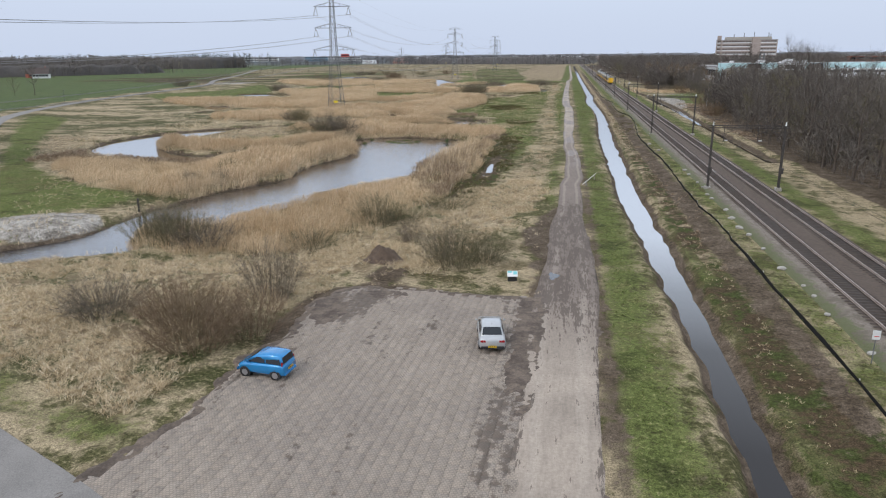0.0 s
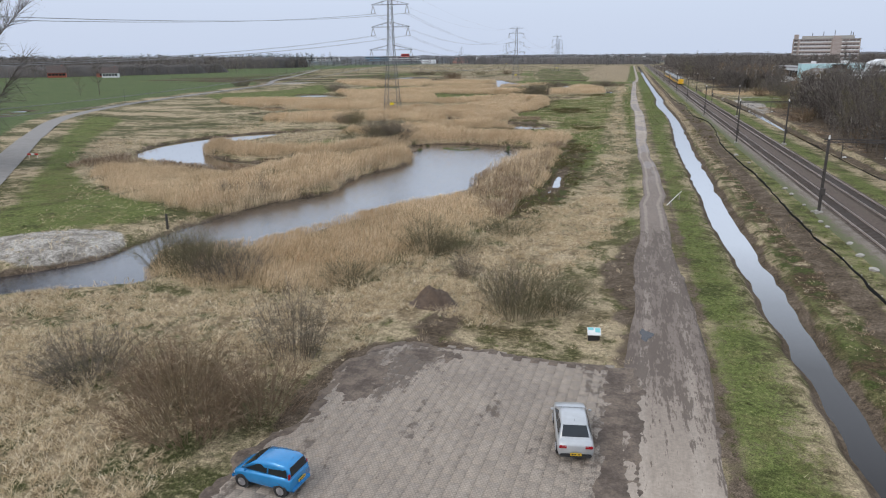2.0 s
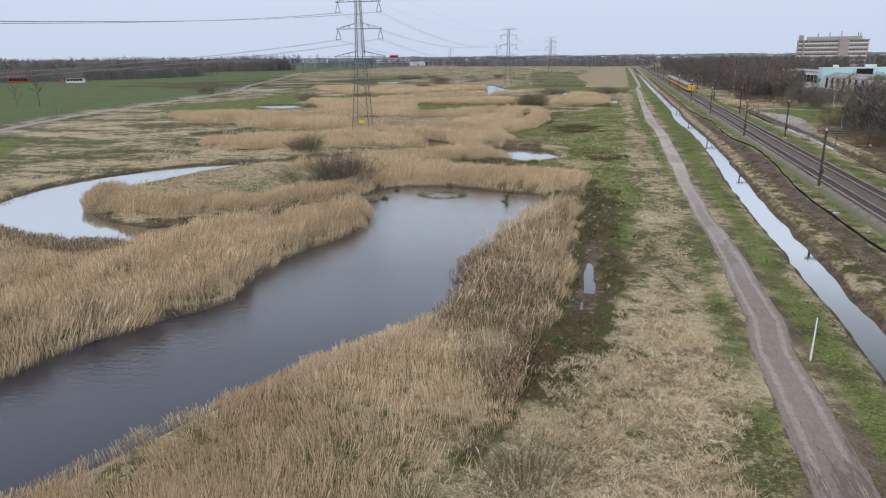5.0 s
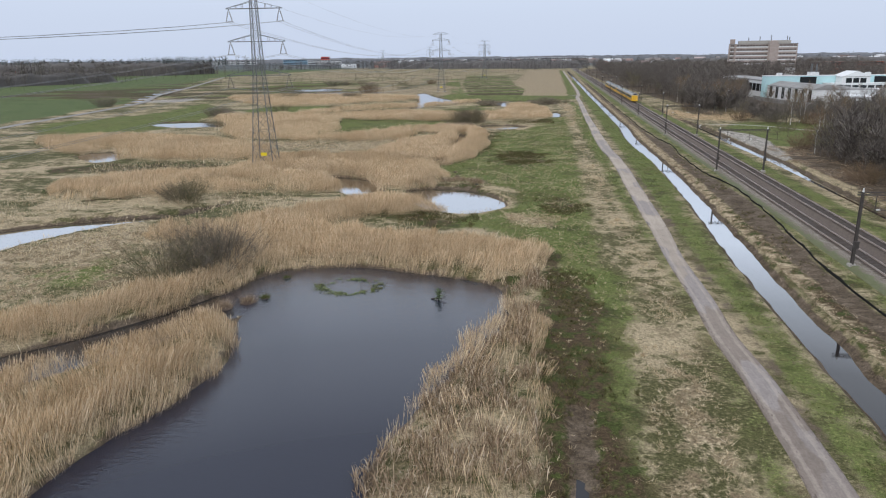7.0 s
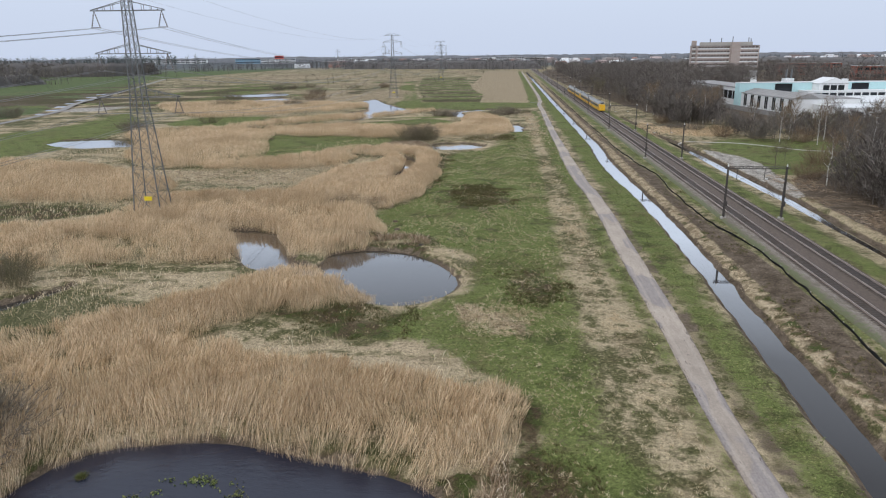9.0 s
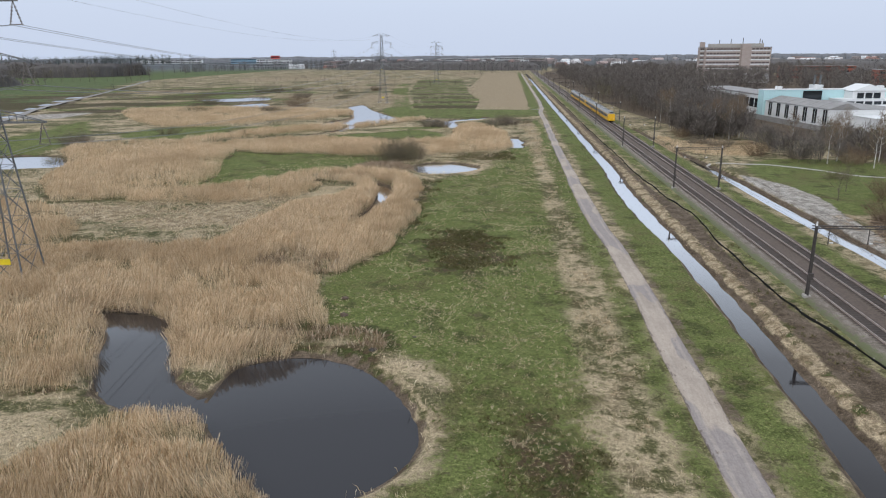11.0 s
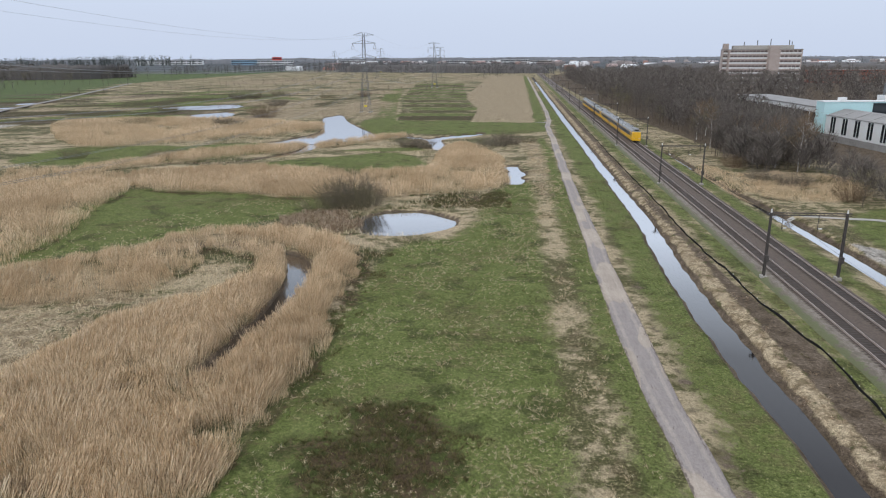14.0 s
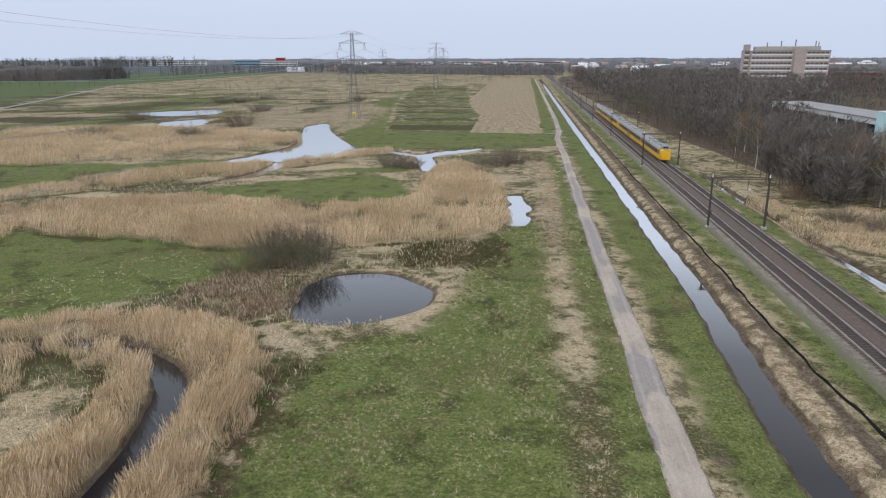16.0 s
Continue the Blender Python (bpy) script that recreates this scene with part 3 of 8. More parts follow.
LOOP = spline([(-46.5, 140, 3.0), (-51, 131, 3.2), (-58, 122, 3.4), (-67, 114.5, 4.6), (-79, 116.5, 5.0), (-91.5, 126, 6.2), (-95.5, 139, 7.0), (-92.5, 151, 7.0), (-87.5, 161, 5.2), (-81, 168, 3.0), (-74, 173, 1.5), (-69, 182, 0.7)], False)
ARM_B = spline([(-41, 190, 1.4), (-47.5, 193.5, 2.8), (-51.5, 200, 3.8), (-56, 207.5, 3), (-65, 210, 0.8)], False)
MEANDER = spline([(-41.5, 250, 0.8), (-40.2, 264, 1.2), (-40.6, 275, 1.5), (-42, 281, 1.4), (-43.8, 285.8, 1.3), (-47, 289.2, 1.3), (-53, 292.3, 1.3), (-59, 293, 1.0), (-67, 288, 0.8)], False)
CREEK = spline([(-71, 441, 1.8), (-55, 437, 1.3), (-43, 428, 2.6), (-34, 436, 3.6), (-26, 445, 1.4)], False)
CREEK_S = spline([(-41, 426, 2), (-38, 412, 2.2), (-36.5, 401, 1.2)], False)
SLOUGH = spline([(-78, 412, 1.6), (-77, 398, 1.5), (-81, 384, 1.5), (-89, 372, 1.2), (-104, 369, 1.0), (-122, 371, 1.4)], False)
SWALE = spline([(-103, 341, 1.6), (-97, 345, 2)], False)
PUDDLES = spline([(-13.9, 100, 0.15), (-13.5, 105, 0.45), (-13.7, 110, 0.4), (-13.5, 116, 0.3), (-13.6, 121, 0.1)], False)
DITCH = spline([(7.7, -120, 1.1), (7.7, -80, 1.1), (7.7, -40, 1.1), (7.65, 0, 0.6), (7.68, 35, 0.72), (7.45, 60, 0.95), (6.9, 87, 1.15), (7.0, 130, 1.3), (7.4, 165, 1.35), (8.4, 200, 1.2), (8.5, 235, 1.1), (7.6, 260, 1.4),
                (7.5, 285, 1.35), (8.3, 312, 1.25), (8.2, 350, 1.1), (8.0, 415, 1.0), (7.7, 500, 1.0), (7.6, 600, 1.0), (7.6, 700, 1.0), (7.6, 800, 1.0), (7.6, 900, 1.0), (7.6, 1000, 1.0), (7.6, 1100, 1.0)], False)
DITCH = np.stack([np.interp(np.arange(-120, 1100, 1.0), DITCH[:, 1], DITCH[:, k]) for k in range(3)], 1)
DITCH[:, 1] = np.arange(-120, 1100, 1.0)
DITCH[:, 0] += (vnoise(DITCH[:, 1], 0 * DITCH[:, 1], 3.5, 81) - 0.5) * 0.3
DITCH[:, 2] += (vnoise(DITCH[:, 1], 9 + 0 * DITCH[:, 1], 2.2, 82) - 0.5) * 0.3
DITCH_EAST = spline([(33, 120, 0.7), (33.5, 206, 0.9), (34, 235, 1.3), (33.3, 262, 1.5), (33, 296, 1.25), (32.4, 318, 1.0), (31.0, 345, 0.6), (29.6, 400, 0.6)], False)
CANAL = spline([(-233, 405, 1.5), (-248, 440, 2.6), (-263, 475, 3.4), (-288, 535, 4), (-322, 620, 4)], False)
CANAL_S = spline([(-196, 182, 1.8), (-212, 204, 2.0), (-222, 226, 1.2)], False)
PONDS = [("pond", POND_A, -0.70), ("pond", POND_B, -0.70), ("pond", POND_C, -0.70), ("pond", POND_D, -0.45), ("pond", POND_E, -0.5), ("pond", POND_F, -0.5), ("pond", POND_G, -0.4), ("pond", POND_H, -0.4), ("pond", POND_I, -0.4)]
BANDS = [("channel", LOOP, -0.705), ("channel", ARM_B, -0.705), ("channel", MEANDER, -0.7), ("channel", CREEK, -0.455), ("channel", CREEK_S, -0.46), ("channel", SLOUGH, -0.5),
         ("channel", SWALE, -0.5), ("channel", PUDDLES, -0.22), ("ditch", DITCH, -0.8), ("ditch", DITCH_EAST, -0.8), ("canal", CANAL, -0.4), ("canal", CANAL_S, -0.4)]


def bank(s, level, run=1.6):
    """Height of the ground at a distance s from the waterline."""
    return np.where(s > 0, level * (1 - ramp(s, 0, run)), np.maximum(level + s * 0.6, level - 0.7))


def water_gap(X, Y):
    """Distance to the nearest waterline of any pond or channel."""
    d = np.full(np.shape(X), 14.0)
    for _, p, _ in PONDS:
        d = np.minimum(d, signed(p, X, Y))
    for _, p, _ in BANDS:
        d = np.minimum(d, banded(p, X, Y))
    return d


def height(X, Y):
    X, Y = np.asarray(X, float), np.asarray(Y, float)
    near = ramp(-np.abs(X + 40), -260, -160)
    h = (vnoise(X, Y, 9, 1) - 0.5) * 0.35 * near + (vnoise(X, Y, 2.3, 2) - 0.5) * 0.16 * near
    flat = ramp(np.abs(X + 1.0), 2.5, 6)                       # the track lies level
    flat = np.minimum(flat, 1 - ramp(-np.abs(X + 10), -13, -11) * ramp(Y, 14, 18) * (1 - ramp(Y, 47, 50)))
    h = h * flat
    emb = ramp(X, 9.5, 14.5) * 0.35 * (1 - ramp(X, 27.5, 30))
    h = np.where((X > 15) & (X < 28), emb, h * (1 - ramp(X, 9, 12) * (1 - ramp(X, 30, 36))) + emb)
    h = h + 1.1 * np.exp(-((X + 60) ** 2 + (Y - 61) ** 2) / 30.0)              # heap of spoil by the channel
    h = h + 0.5 * np.exp(-((X + 34) ** 2 / 60 + (Y - 38) ** 2 / 90.0))         # rough hummock by the car park
    for _, p, z in PONDS:
        s = signed(p, X, Y)
        h = np.where(s < 1.6, np.minimum(h, bank(s, z) + np.maximum(h, -0.1) * ramp(s, 0, 1.6)), h)
    for _, p, z in BANDS:
        s = banded(p, X, Y)
        h = np.where(s < 1.6, np.minimum(h, bank(s, z, 1.2) + np.maximum(h, -0.1) * ramp(s, 0, 1.2)), h)
    return h


def mesh_of(name, verts, faces, material=None, smooth=False):
    """A mesh from arrays of places and triangles or quads."""
    me = bpy.data.meshes.new(name)
    v, f = np.asarray(verts, np.float32), np.asarray(faces, np.int32)
    k = f.shape[1]
    me.vertices.add(len(v))
    me.vertices.foreach_set("co", v.ravel())
    me.loops.add(f.size)
    me.loops.foreach_set("vertex_index", f.ravel())
    me.polygons.add(len(f))
    me.polygons.foreach_set("loop_start", np.arange(0, f.size, k, dtype=np.int32))
    me.polygons.foreach_set("loop_total", np.full(len(f), k, np.int32))
    if smooth:
        me.polygons.foreach_set("use_smooth", np.ones(len(f), bool))
    me.update(calc_edges=True)
    if material:
        me.materials.append(material)
    return me


def grid_faces(nx, ny):
    i = np.arange(nx * ny).reshape(ny, nx)
    return np.stack([i[:-1, :-1].ravel(), i[:-1, 1:].ravel(), i[1:, 1:].ravel(), i[1:, :-1].ravel()], 1)


def stretched(lo, hi, step, far_lo, far_hi, grow):
    mid = list(np.arange(lo, hi + 1e-6, step))
    s = step
    while mid[-1] < far_hi:
        s *= grow
        mid.append(mid[-1] + s)
    s = step
    while mid[0] > far_lo:
        s *= grow
        mid.insert(0, mid[0] - s)
    return np.array(mid)


# ---- plan: vegetation beds ----
BEDS = {
    "south": [(-36, 56), (-29, 56.5), (-25.7, 59), (-23.8, 63), (-21.6, 69.4), (-20, 75), (-18, 83), (-18, 90), (-16.2, 97), (-16.3, 107), (-17, 121), (-17.4, 136), (-21, 140), (-24, 124), (-26, 113), (-24, 104), (-25.4, 96), (-30, 87.5), (-35, 79), (-39.5, 69), (-45, 62), (-42, 56)],
    "spit": [(-42.3, 127), (-42.5, 119.5), (-44.6, 111.6), (-44.8, 103.9), (-44, 96.5), (-47.7, 91), (-49.5, 85), (-52, 79), (-60, 81), (-75, 90), (-90, 104), (-88, 111), (-76, 108), (-66, 106), (-59, 116), (-52, 126), (-46, 134)],
    "island": [(-86, 127), (-77, 122.5), (-68, 121), (-59.5, 126), (-53, 135), (-50, 142), (-50, 147), (-55, 139), (-64, 130), (-79, 130), (-86, 136)],
    "north": [(-49, 143), (-48, 147.5), (-46, 150.5), (-40.6, 152), (-35.6, 152.3), (-31, 151.5), (-26.5, 149.5), (-22, 148.5), (-18.5, 149), (-16.3, 151), (-16.3, 156.5), (-21, 159), (-28, 161), (-36, 163), (-45, 166), (-53, 163), (-58, 157), (-54, 150)],
    "hook": [(-32.5, 178.5), (-37.5, 176.5), (-46, 172), (-46, 166), (-53, 161), (-66, 158), (-68, 165), (-56, 171), (-49, 180), (-46.5, 185.5), (-41.6, 187), (-36, 183)],
    "mid": [(-80, 217), (-62, 209), (-52, 205), (-48, 199), (-42.5, 197.5), (-37, 202), (-36.5, 206), (-38, 214), (-42, 222), (-36.8, 228), (-33, 245), (-33.5, 262), (-42, 275), (-55, 262), (-57, 240), (-66, 232), (-82, 232)],
    "far_west": [(-146, 241), (-118, 228), (-101, 227), (-88, 228), (-84, 238), (-97, 254), (-127, 268), (-149, 271), (-166, 263)],
    "west": [(-98, 182), (-82, 187), (-67, 191), (-54, 193), (-57, 204), (-62, 210), (-76, 214), (-97, 204), (-107, 193)],
    "west_rim": [(-130, 310), (-112, 298), (-97, 328), (-102, 343), (-118, 352), (-138, 346), (-146, 334)],
    "west_mid": [(-100, 264), (-86, 276), (-84, 290), (-92, 318), (-100, 340), (-124, 323), (-124, 295), (-110, 272)],
    "north_west": [(-94, 334), (-72, 330), (-49, 327), (-54, 352), (-84, 356), (-104, 350)],
    "curl": [(-34.6, 234), (-34.8, 240.5), (-33.8, 249.5), (-34.8, 263), (-35.5, 281), (-38, 292), (-47, 297.5), (-60, 297), (-66, 292), (-56, 289.5), (-48, 284), (-47, 272), (-54, 258), (-58, 246), (-56, 234), (-46, 230)],
    "shelf": [(-78, 264), (-62, 268), (-57, 278), (-60, 288), (-68, 286), (-80, 275), (-92, 268)],
    "wall": [(-92, 338), (-74, 333), (-54, 328.5), (-40, 329), (-30.5, 333), (-17, 342), (-17, 369), (-23, 398), (-31, 410), (-34.5, 396), (-34, 370), (-38, 357), (-58, 356), (-88, 358)],
    "plain": [(-150, 398), (-126, 410), (-102, 429), (-88, 450), (-93, 472), (-150, 489), (-195, 485), (-205, 467)],
    "sliver": [(-120, 352), (-104, 366), (-92, 380), (-76, 394), (-60, 418), (-50, 432), (-56, 432), (-76, 408), (-94, 396), (-112, 374)],
    "east": [(36, 334), (45, 331), (56, 340), (60, 356), (50, 362), (38, 360), (32, 372), (30, 352)],
}
BEDS = {k: spline(v, True, 3) for k, v in BEDS.items()}
RUSHES = {k: spline(v, True, 3) for k, v in {
    "rush_a": [(-17.5, 84), (-16.0, 97), (-15.8, 108), (-16.2, 120), (-16.6, 137), (-16, 149), (-18.5, 148), (-19.5, 140), (-22, 128), (-26.2, 114), (-25.2, 104), (-26, 98), (-22, 90)],
    "rush_b": [(-41, 201), (-35, 203), (-30, 202), (-27.5, 200), (-29, 205), (-35, 206), (-43, 204)],
    "rush_c": [(-46, 298), (-40, 300), (-39, 303), (-41, 312), (-46, 315), (-52, 312), (-52, 302)],
    "rush_d": [(-96, 104), (-86, 107), (-74, 105), (-62, 103), (-60, 107), (-70, 112), (-86, 111), (-96, 118)],
    "rush_e": [(-50, 224), (-44, 223), (-38, 226), (-40, 232), (-48, 233)]}.items()}
LUSH = {k: spline(v, True, 3) for k, v in {
    "strip": [(-14, 150), (-10, 150), (-9.5, 200), (-9.5, 260), (-9.8, 345), (-16, 343), (-20, 330), (-20, 318), (-23, 300), (-30, 295), (-33, 280), (-33, 262), (-33, 248), (-35, 234), (-39, 222), (-38, 210), (-31, 203), (-22, 196), (-20, 184), (-18, 165)],
    "west": [(-85, 279), (-73, 290), (-62, 306), (-48, 314), (-50, 327), (-70, 329), (-97, 333), (-92, 305)],
    "west2": [(-90, 288), (-78, 284), (-62, 300), (-49, 322), (-94, 333)],
    "roadside": [(-69, 60), (-60, 68), (-57, 78), (-74, 88), (-92, 102), (-122, 140), (-150, 184), (-168, 188), (-118, 124), (-80, 78)],
    "north": [(-60, 400), (-44, 404), (-40, 396), (-52, 394), (-64, 394)],
    "headland": [(-74, 462), (-60, 486), (-32, 486), (-3, 486), (-3, 450), (-26, 440), (-48, 440), (-66, 442)],
    "field_edge": [(-6, 480), (-1.4, 480), (0.6, 600), (0.8, 1100), (-4, 1100), (-4.6, 700)],
    "ride": [(-76, 466), (-62, 478), (-66, 500), (-88, 640), (-104, 762), (-116, 762), (-96, 610), (-82, 540)],
    "roadside_north": [(-205, 309), (-196, 335), (-191, 377), (-200, 430), (-160, 364), (-146, 296), (-157, 276), (-173, 272)],
    "slope": [(-150, 398), (-118, 403), (-94, 413), (-83, 394), (-100, 374), (-124, 364), (-150, 366)],
    "pasture": [(-82, 361), (-75, 376), (-51, 392), (-42, 386), (-34, 366), (-37, 354), (-44, 352), (-55, 359), (-69, 361)],
    "meadow_edge": [(-209, 472), (-168, 521), (-180, 545), (-200, 590), (-190, 640), (-180, 740), (-210, 760), (-262, 600), (-244, 515)],
    "islet": [(-74, 140), (-64, 139), (-60, 146), (-70, 150)],
    "clearing": [(40, 262), (54, 268), (70, 290), (76, 316), (56, 326), (42, 316), (38, 290)],
    "lawn": [(62, 338), (84, 350), (90, 388), (72, 384)],
    "greenwet": [(-14, 84), (-11, 100), (-10, 120), (-8, 135), (-8, 152), (-16, 152), (-16.5, 130), (-15.5, 110), (-16.5, 87)],
    "trackside": [(-4.4, 92), (-2.4, 92), (-2.5, 330), (-3.2, 420), (-7, 420), (-6.6, 300), (-5.2, 230), (-4.6, 190), (-3.4, 165), (-2.8, 140), (-2.8, 125), (-4, 110)],
    "pondside": [(-34, 170), (-24, 168), (-16, 160), (-14, 175), (-15, 200), (-24, 206), (-21.5, 196), (-21.5, 184), (-27, 177)],
    "apron": [(-46, 34), (-36, 30.6), (-28.6, 27.2), (-22.6, 25.6), (-22.4, 23.8), (-28.5, 24.9), (-34, 27.4), (-46, 32)],
    "verge": [(1.1, -60), (4.9, -60), (5.0, 60), (4.5, 90), (4.6, 160), (5.6, 200), (5.6, 235), (5.1, 262), (5.6, 320), (6.2, 700), (1.6, 700), (0.9, 300), (1.0, 100)],
    "railside": [(14.6, -60), (16.4, -60), (16.4, 900), (14.0, 900), (13.4, 400), (14.5, 250), (15.6, 195), (14.5, 120)],
    "lawn": [(69, 378), (71, 398), (77, 420), (83, 424), (86, 400), (92, 372), (84, 362), (74, 366)],
    "railside2": [(25.3, 20), (28.4, 20), (29.0, 300), (28.0, 420), (27.2, 620), (25.3, 620)]}.items()}
STRAWS = {k: spline(v, True, 3) for k, v in {
    "ridge": [(-4.8, 86), (-4.8, 105), (-3, 125), (-2.8, 140), (-4, 160), (-5.6, 185), (-6.3, 214), (-7.1, 260), (-7.8, 300), (-5.4, 345), (-5.6, 416), (-11, 416), (-10.2, 372), (-9.2, 300), (-8.5, 260), (-7.8, 214), (-7.8, 185), (-7.9, 160), (-7.6, 140), (-8.5, 122), (-9.7, 104), (-11, 86)],
    "south": [(-13, 53), (-9.5, 56), (-7, 70), (-5, 84), (-7, 98), (-12, 92), (-17, 80), (-21, 66), (-32, 55), (-50, 50), (-60, 44), (-50, 36), (-38, 32), (-31, 30), (-25, 27), (-23, 31), (-22.6, 36), (-22.5, 44), (-19, 50)],
    "spit_edge": [(-52, 66), (-50, 77), (-62, 83), (-77, 90), (-92, 102), (-108, 120), (-120, 140), (-112, 140), (-98, 122), (-84, 112), (-70, 101), (-56, 92)],
    "island": [(-84, 138), (-70, 134), (-58, 142), (-52, 150), (-56, 160), (-70, 168), (-84, 154)],
    "east_bank": [(10.2, 60), (11.4, 60), (12.0, 100), (11.6, 190), (11.8, 300), (11.2, 700), (8.9, 700), (9.3, 300), (9.8, 200), (9.4, 120)],
    "heath": [(-100, 250), (-70, 244), (-56, 252), (-52, 264), (-60, 272), (-80, 266), (-104, 262)],
    "tussock": [(-23, 178), (-21, 172), (-16.7, 171.6), (-13, 174.5), (-16.7, 178)],
    "tail": [(-70, 940), (-40, 1000), (-44, 1120), (-90, 1120)]}.items()}
SEDGES = {k: spline(v, True, 3) for k, v in {
    "bank": [(9.2, -60), (13.6, -60), (13.6, 60), (13.4, 150), (9.6, 150)],
    "brown_strip": [(-125, 214), (-112, 223), (-92, 224), (-88, 216), (-116, 205)],
    "bank_top": [(11.6, 140), (13.6, 140), (14.6, 190), (13.6, 220), (13.6, 260), (12.8, 300), (12.2, 420), (12.2, 700), (11.0, 700), (11.2, 300), (11.8, 200)],
    "wet": [(-18.5, 84), (-13, 86), (-11.6, 104), (-11.2, 122), (-11.8, 146), (-15.8, 148), (-16, 120), (-16, 104), (-17.5, 92)],
    "a": [(-28, 226), (-29.6, 238), (-28, 246), (-21.8, 247.5), (-17.6, 242), (-16.5, 232), (-20, 226), (-24, 224)],
    "b": [(-30.4, 322), (-30, 332), (-16, 337), (-15.6, 323), (-22, 320)],
    "c": [(-34, 262), (-32.6, 250), (-31.5, 262), (-32, 280), (-34, 292), (-36, 284)],
    "d": [(-36, 171), (-29, 170), (-28, 177), (-36, 178)],
    "e": [(-17, 180), (-11.5, 180), (-11, 190), (-16, 191)],
    "f": [(-62, 505), (-34, 505), (-34, 516), (-62, 516)],
    "g": [(9.8, 150), (13, 160), (14.6, 200), (13, 260), (12, 240), (11.6, 200)]}.items()}
MUDS = {k: spline(v, True, 3) for k, v in {
    "gate": [(-6, 66), (-5, 69.5), (-2.4, 80), (-1.4, 74), (-2, 60), (-2.4, 50), (-4, 47), (-4.2, 58)],
    "corner": [(-20.4, 36), (-21.2, 41.8), (-20.3, 46.5), (-15.2, 49.2), (-12.4, 47), (-16.9, 43.5), (-18.8, 40)],
    "bank_soil": [(12.2, 40), (13.7, 40), (13.7, 110), (13.3, 148), (14.2, 166), (15.3, 190), (13.8, 215), (13.4, 240), (14.3, 258), (13.0, 275), (12.2, 300), (12.2, 420), (12.2, 640), (11.2, 640), (11.3, 300), (11.7, 250), (12.0, 200), (11.6, 140)],
    "litter": [(-17.6, 50.4), (-16.4, 53.6), (-14.9, 53.4), (-14.7, 49.8), (-16.2, 48.6)],
    "lane": [(0.5, 20), (1.3, 20), (1.4, 80), (1.0, 300), (0.6, 300), (0.5, 80)],
    "wood": [(35, 40), (44, 90), (60, 200), (72, 240), (62, 262), (46, 262), (38, 240), (37, 200)],
    "woods": [(44, 60), (160, 60), (300, 700), (260, 1200), (40, 1200), (40, 470), (62, 400), (78, 330), (66, 250), (46, 230)]}.items()}
SANDS = {k: spline(v, True, 3) for k, v in {
    "spoil": [(-66, 56), (-56, 56), (-51.5, 63), (-57, 68), (-65, 64)],
    "bank": [(35.6, 240), (35.4, 262), (35.2, 284), (35.6, 300), (39.2, 295), (41.2, 286), (42.2, 274), (40, 256), (38, 240)],
    "yard": [(-246, 442), (-232, 430), (-218, 440), (-216, 458), (-234, 466)]}.items()}
ROAD = spline([(-42, 19, 3.4), (-62, 39, 3.4), (-84, 73, 3.6), (-111, 106, 3.6), (-140, 141, 3.4), (-172, 184, 3.2), (-193, 232, 3.0), (-208, 290, 2.8), (-222, 365, 2.6), (-238, 430, 2.6), (-270, 500, 2.6), (-320, 640, 2.6), (-420, 900, 2.6)], False)


ROAD[:, 2] *= 0.7


def zone_of(groups, X, Y, soft):
    d = np.full(X.shape, 14.0)
    for p in groups.values():
        d = np.minimum(d, signed(p, X, Y))
    return 1 - ramp(d, -soft, soft)


# ---- ground: one sheet out to the horizon ----
gx = stretched(-104, 44, 0.9, -3600, 3600, 1.065)
gx = np.sort(np.concatenate([gx, np.arange(5.2, 10.6, 0.24), np.arange(31.2, 36.5, 0.45)]))
gy = stretched(14, 400, 1.0, -420, 4600, 1.06)
GX, GY = np.meshgrid(gx, gy)
GZ = height(GX, GY)
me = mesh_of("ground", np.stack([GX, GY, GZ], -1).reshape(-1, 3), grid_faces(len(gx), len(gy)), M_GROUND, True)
gap = water_gap(GX, GY)
z_lush = 0.85 * zone_of(LUSH, GX, GY, 3.0)
litter = np.maximum(zone_of(BEDS, GX, GY, 1.0), zone_of(RUSHES, GX, GY, 1.0))
bed_gap = np.full(GX.shape, 14.0)
for p in (*BEDS.values(), *RUSHES.values()):
    bed_gap = np.minimum(bed_gap, signed(p, GX, GY))
z_straw = np.maximum(0.66 * zone_of(STRAWS, GX, GY, 2.6), 0.4 * litter)
z_sedge_shade = np.maximum(0.9 * zone_of(SEDGES, GX, GY, 3.2) + 0.6 * zone_of({"wet": SEDGES["wet"]}, GX, GY, 2.0), 0.3 * (1 - ramp(gap, 0.1, 0.9)))
# dark soil and reed shade along and inside the beds, painted with the sedge colour
z_sedge_shade = np.maximum(z_sedge_shade, 0.75 * ramp(-np.abs(bed_gap - 0.9), -1.5, -0.4) * ramp(vnoise(GX, GY, 9, 17), 0.25, 0.55))
z_sedge_shade = np.maximum(z_sedge_shade, 0.28 * (bed_gap < -0.5))
road_side = np.interp(GY, ROAD[:, 1], ROAD[:, 0])
z_meadow = ramp(road_side - GX, 6, 14) * ramp(GY, 90, 140) * (1 - ramp(GY, 1400, 1900))
plot_w = np.interp(GY, [490, 640, 760, 900], [-64, -86, -100, -112])      # the cut plots, fanning out to the north-west
plot_e = np.interp(GY, [490, 560, 640, 760, 900], [-32, -33, -44, -54, -64])
strips = (GX > plot_w) & (GX < plot_e) & (GY > 488) & (GY < 900)
bands = np.sin((GY - 488) * 0.165 + 0.02 * GX)
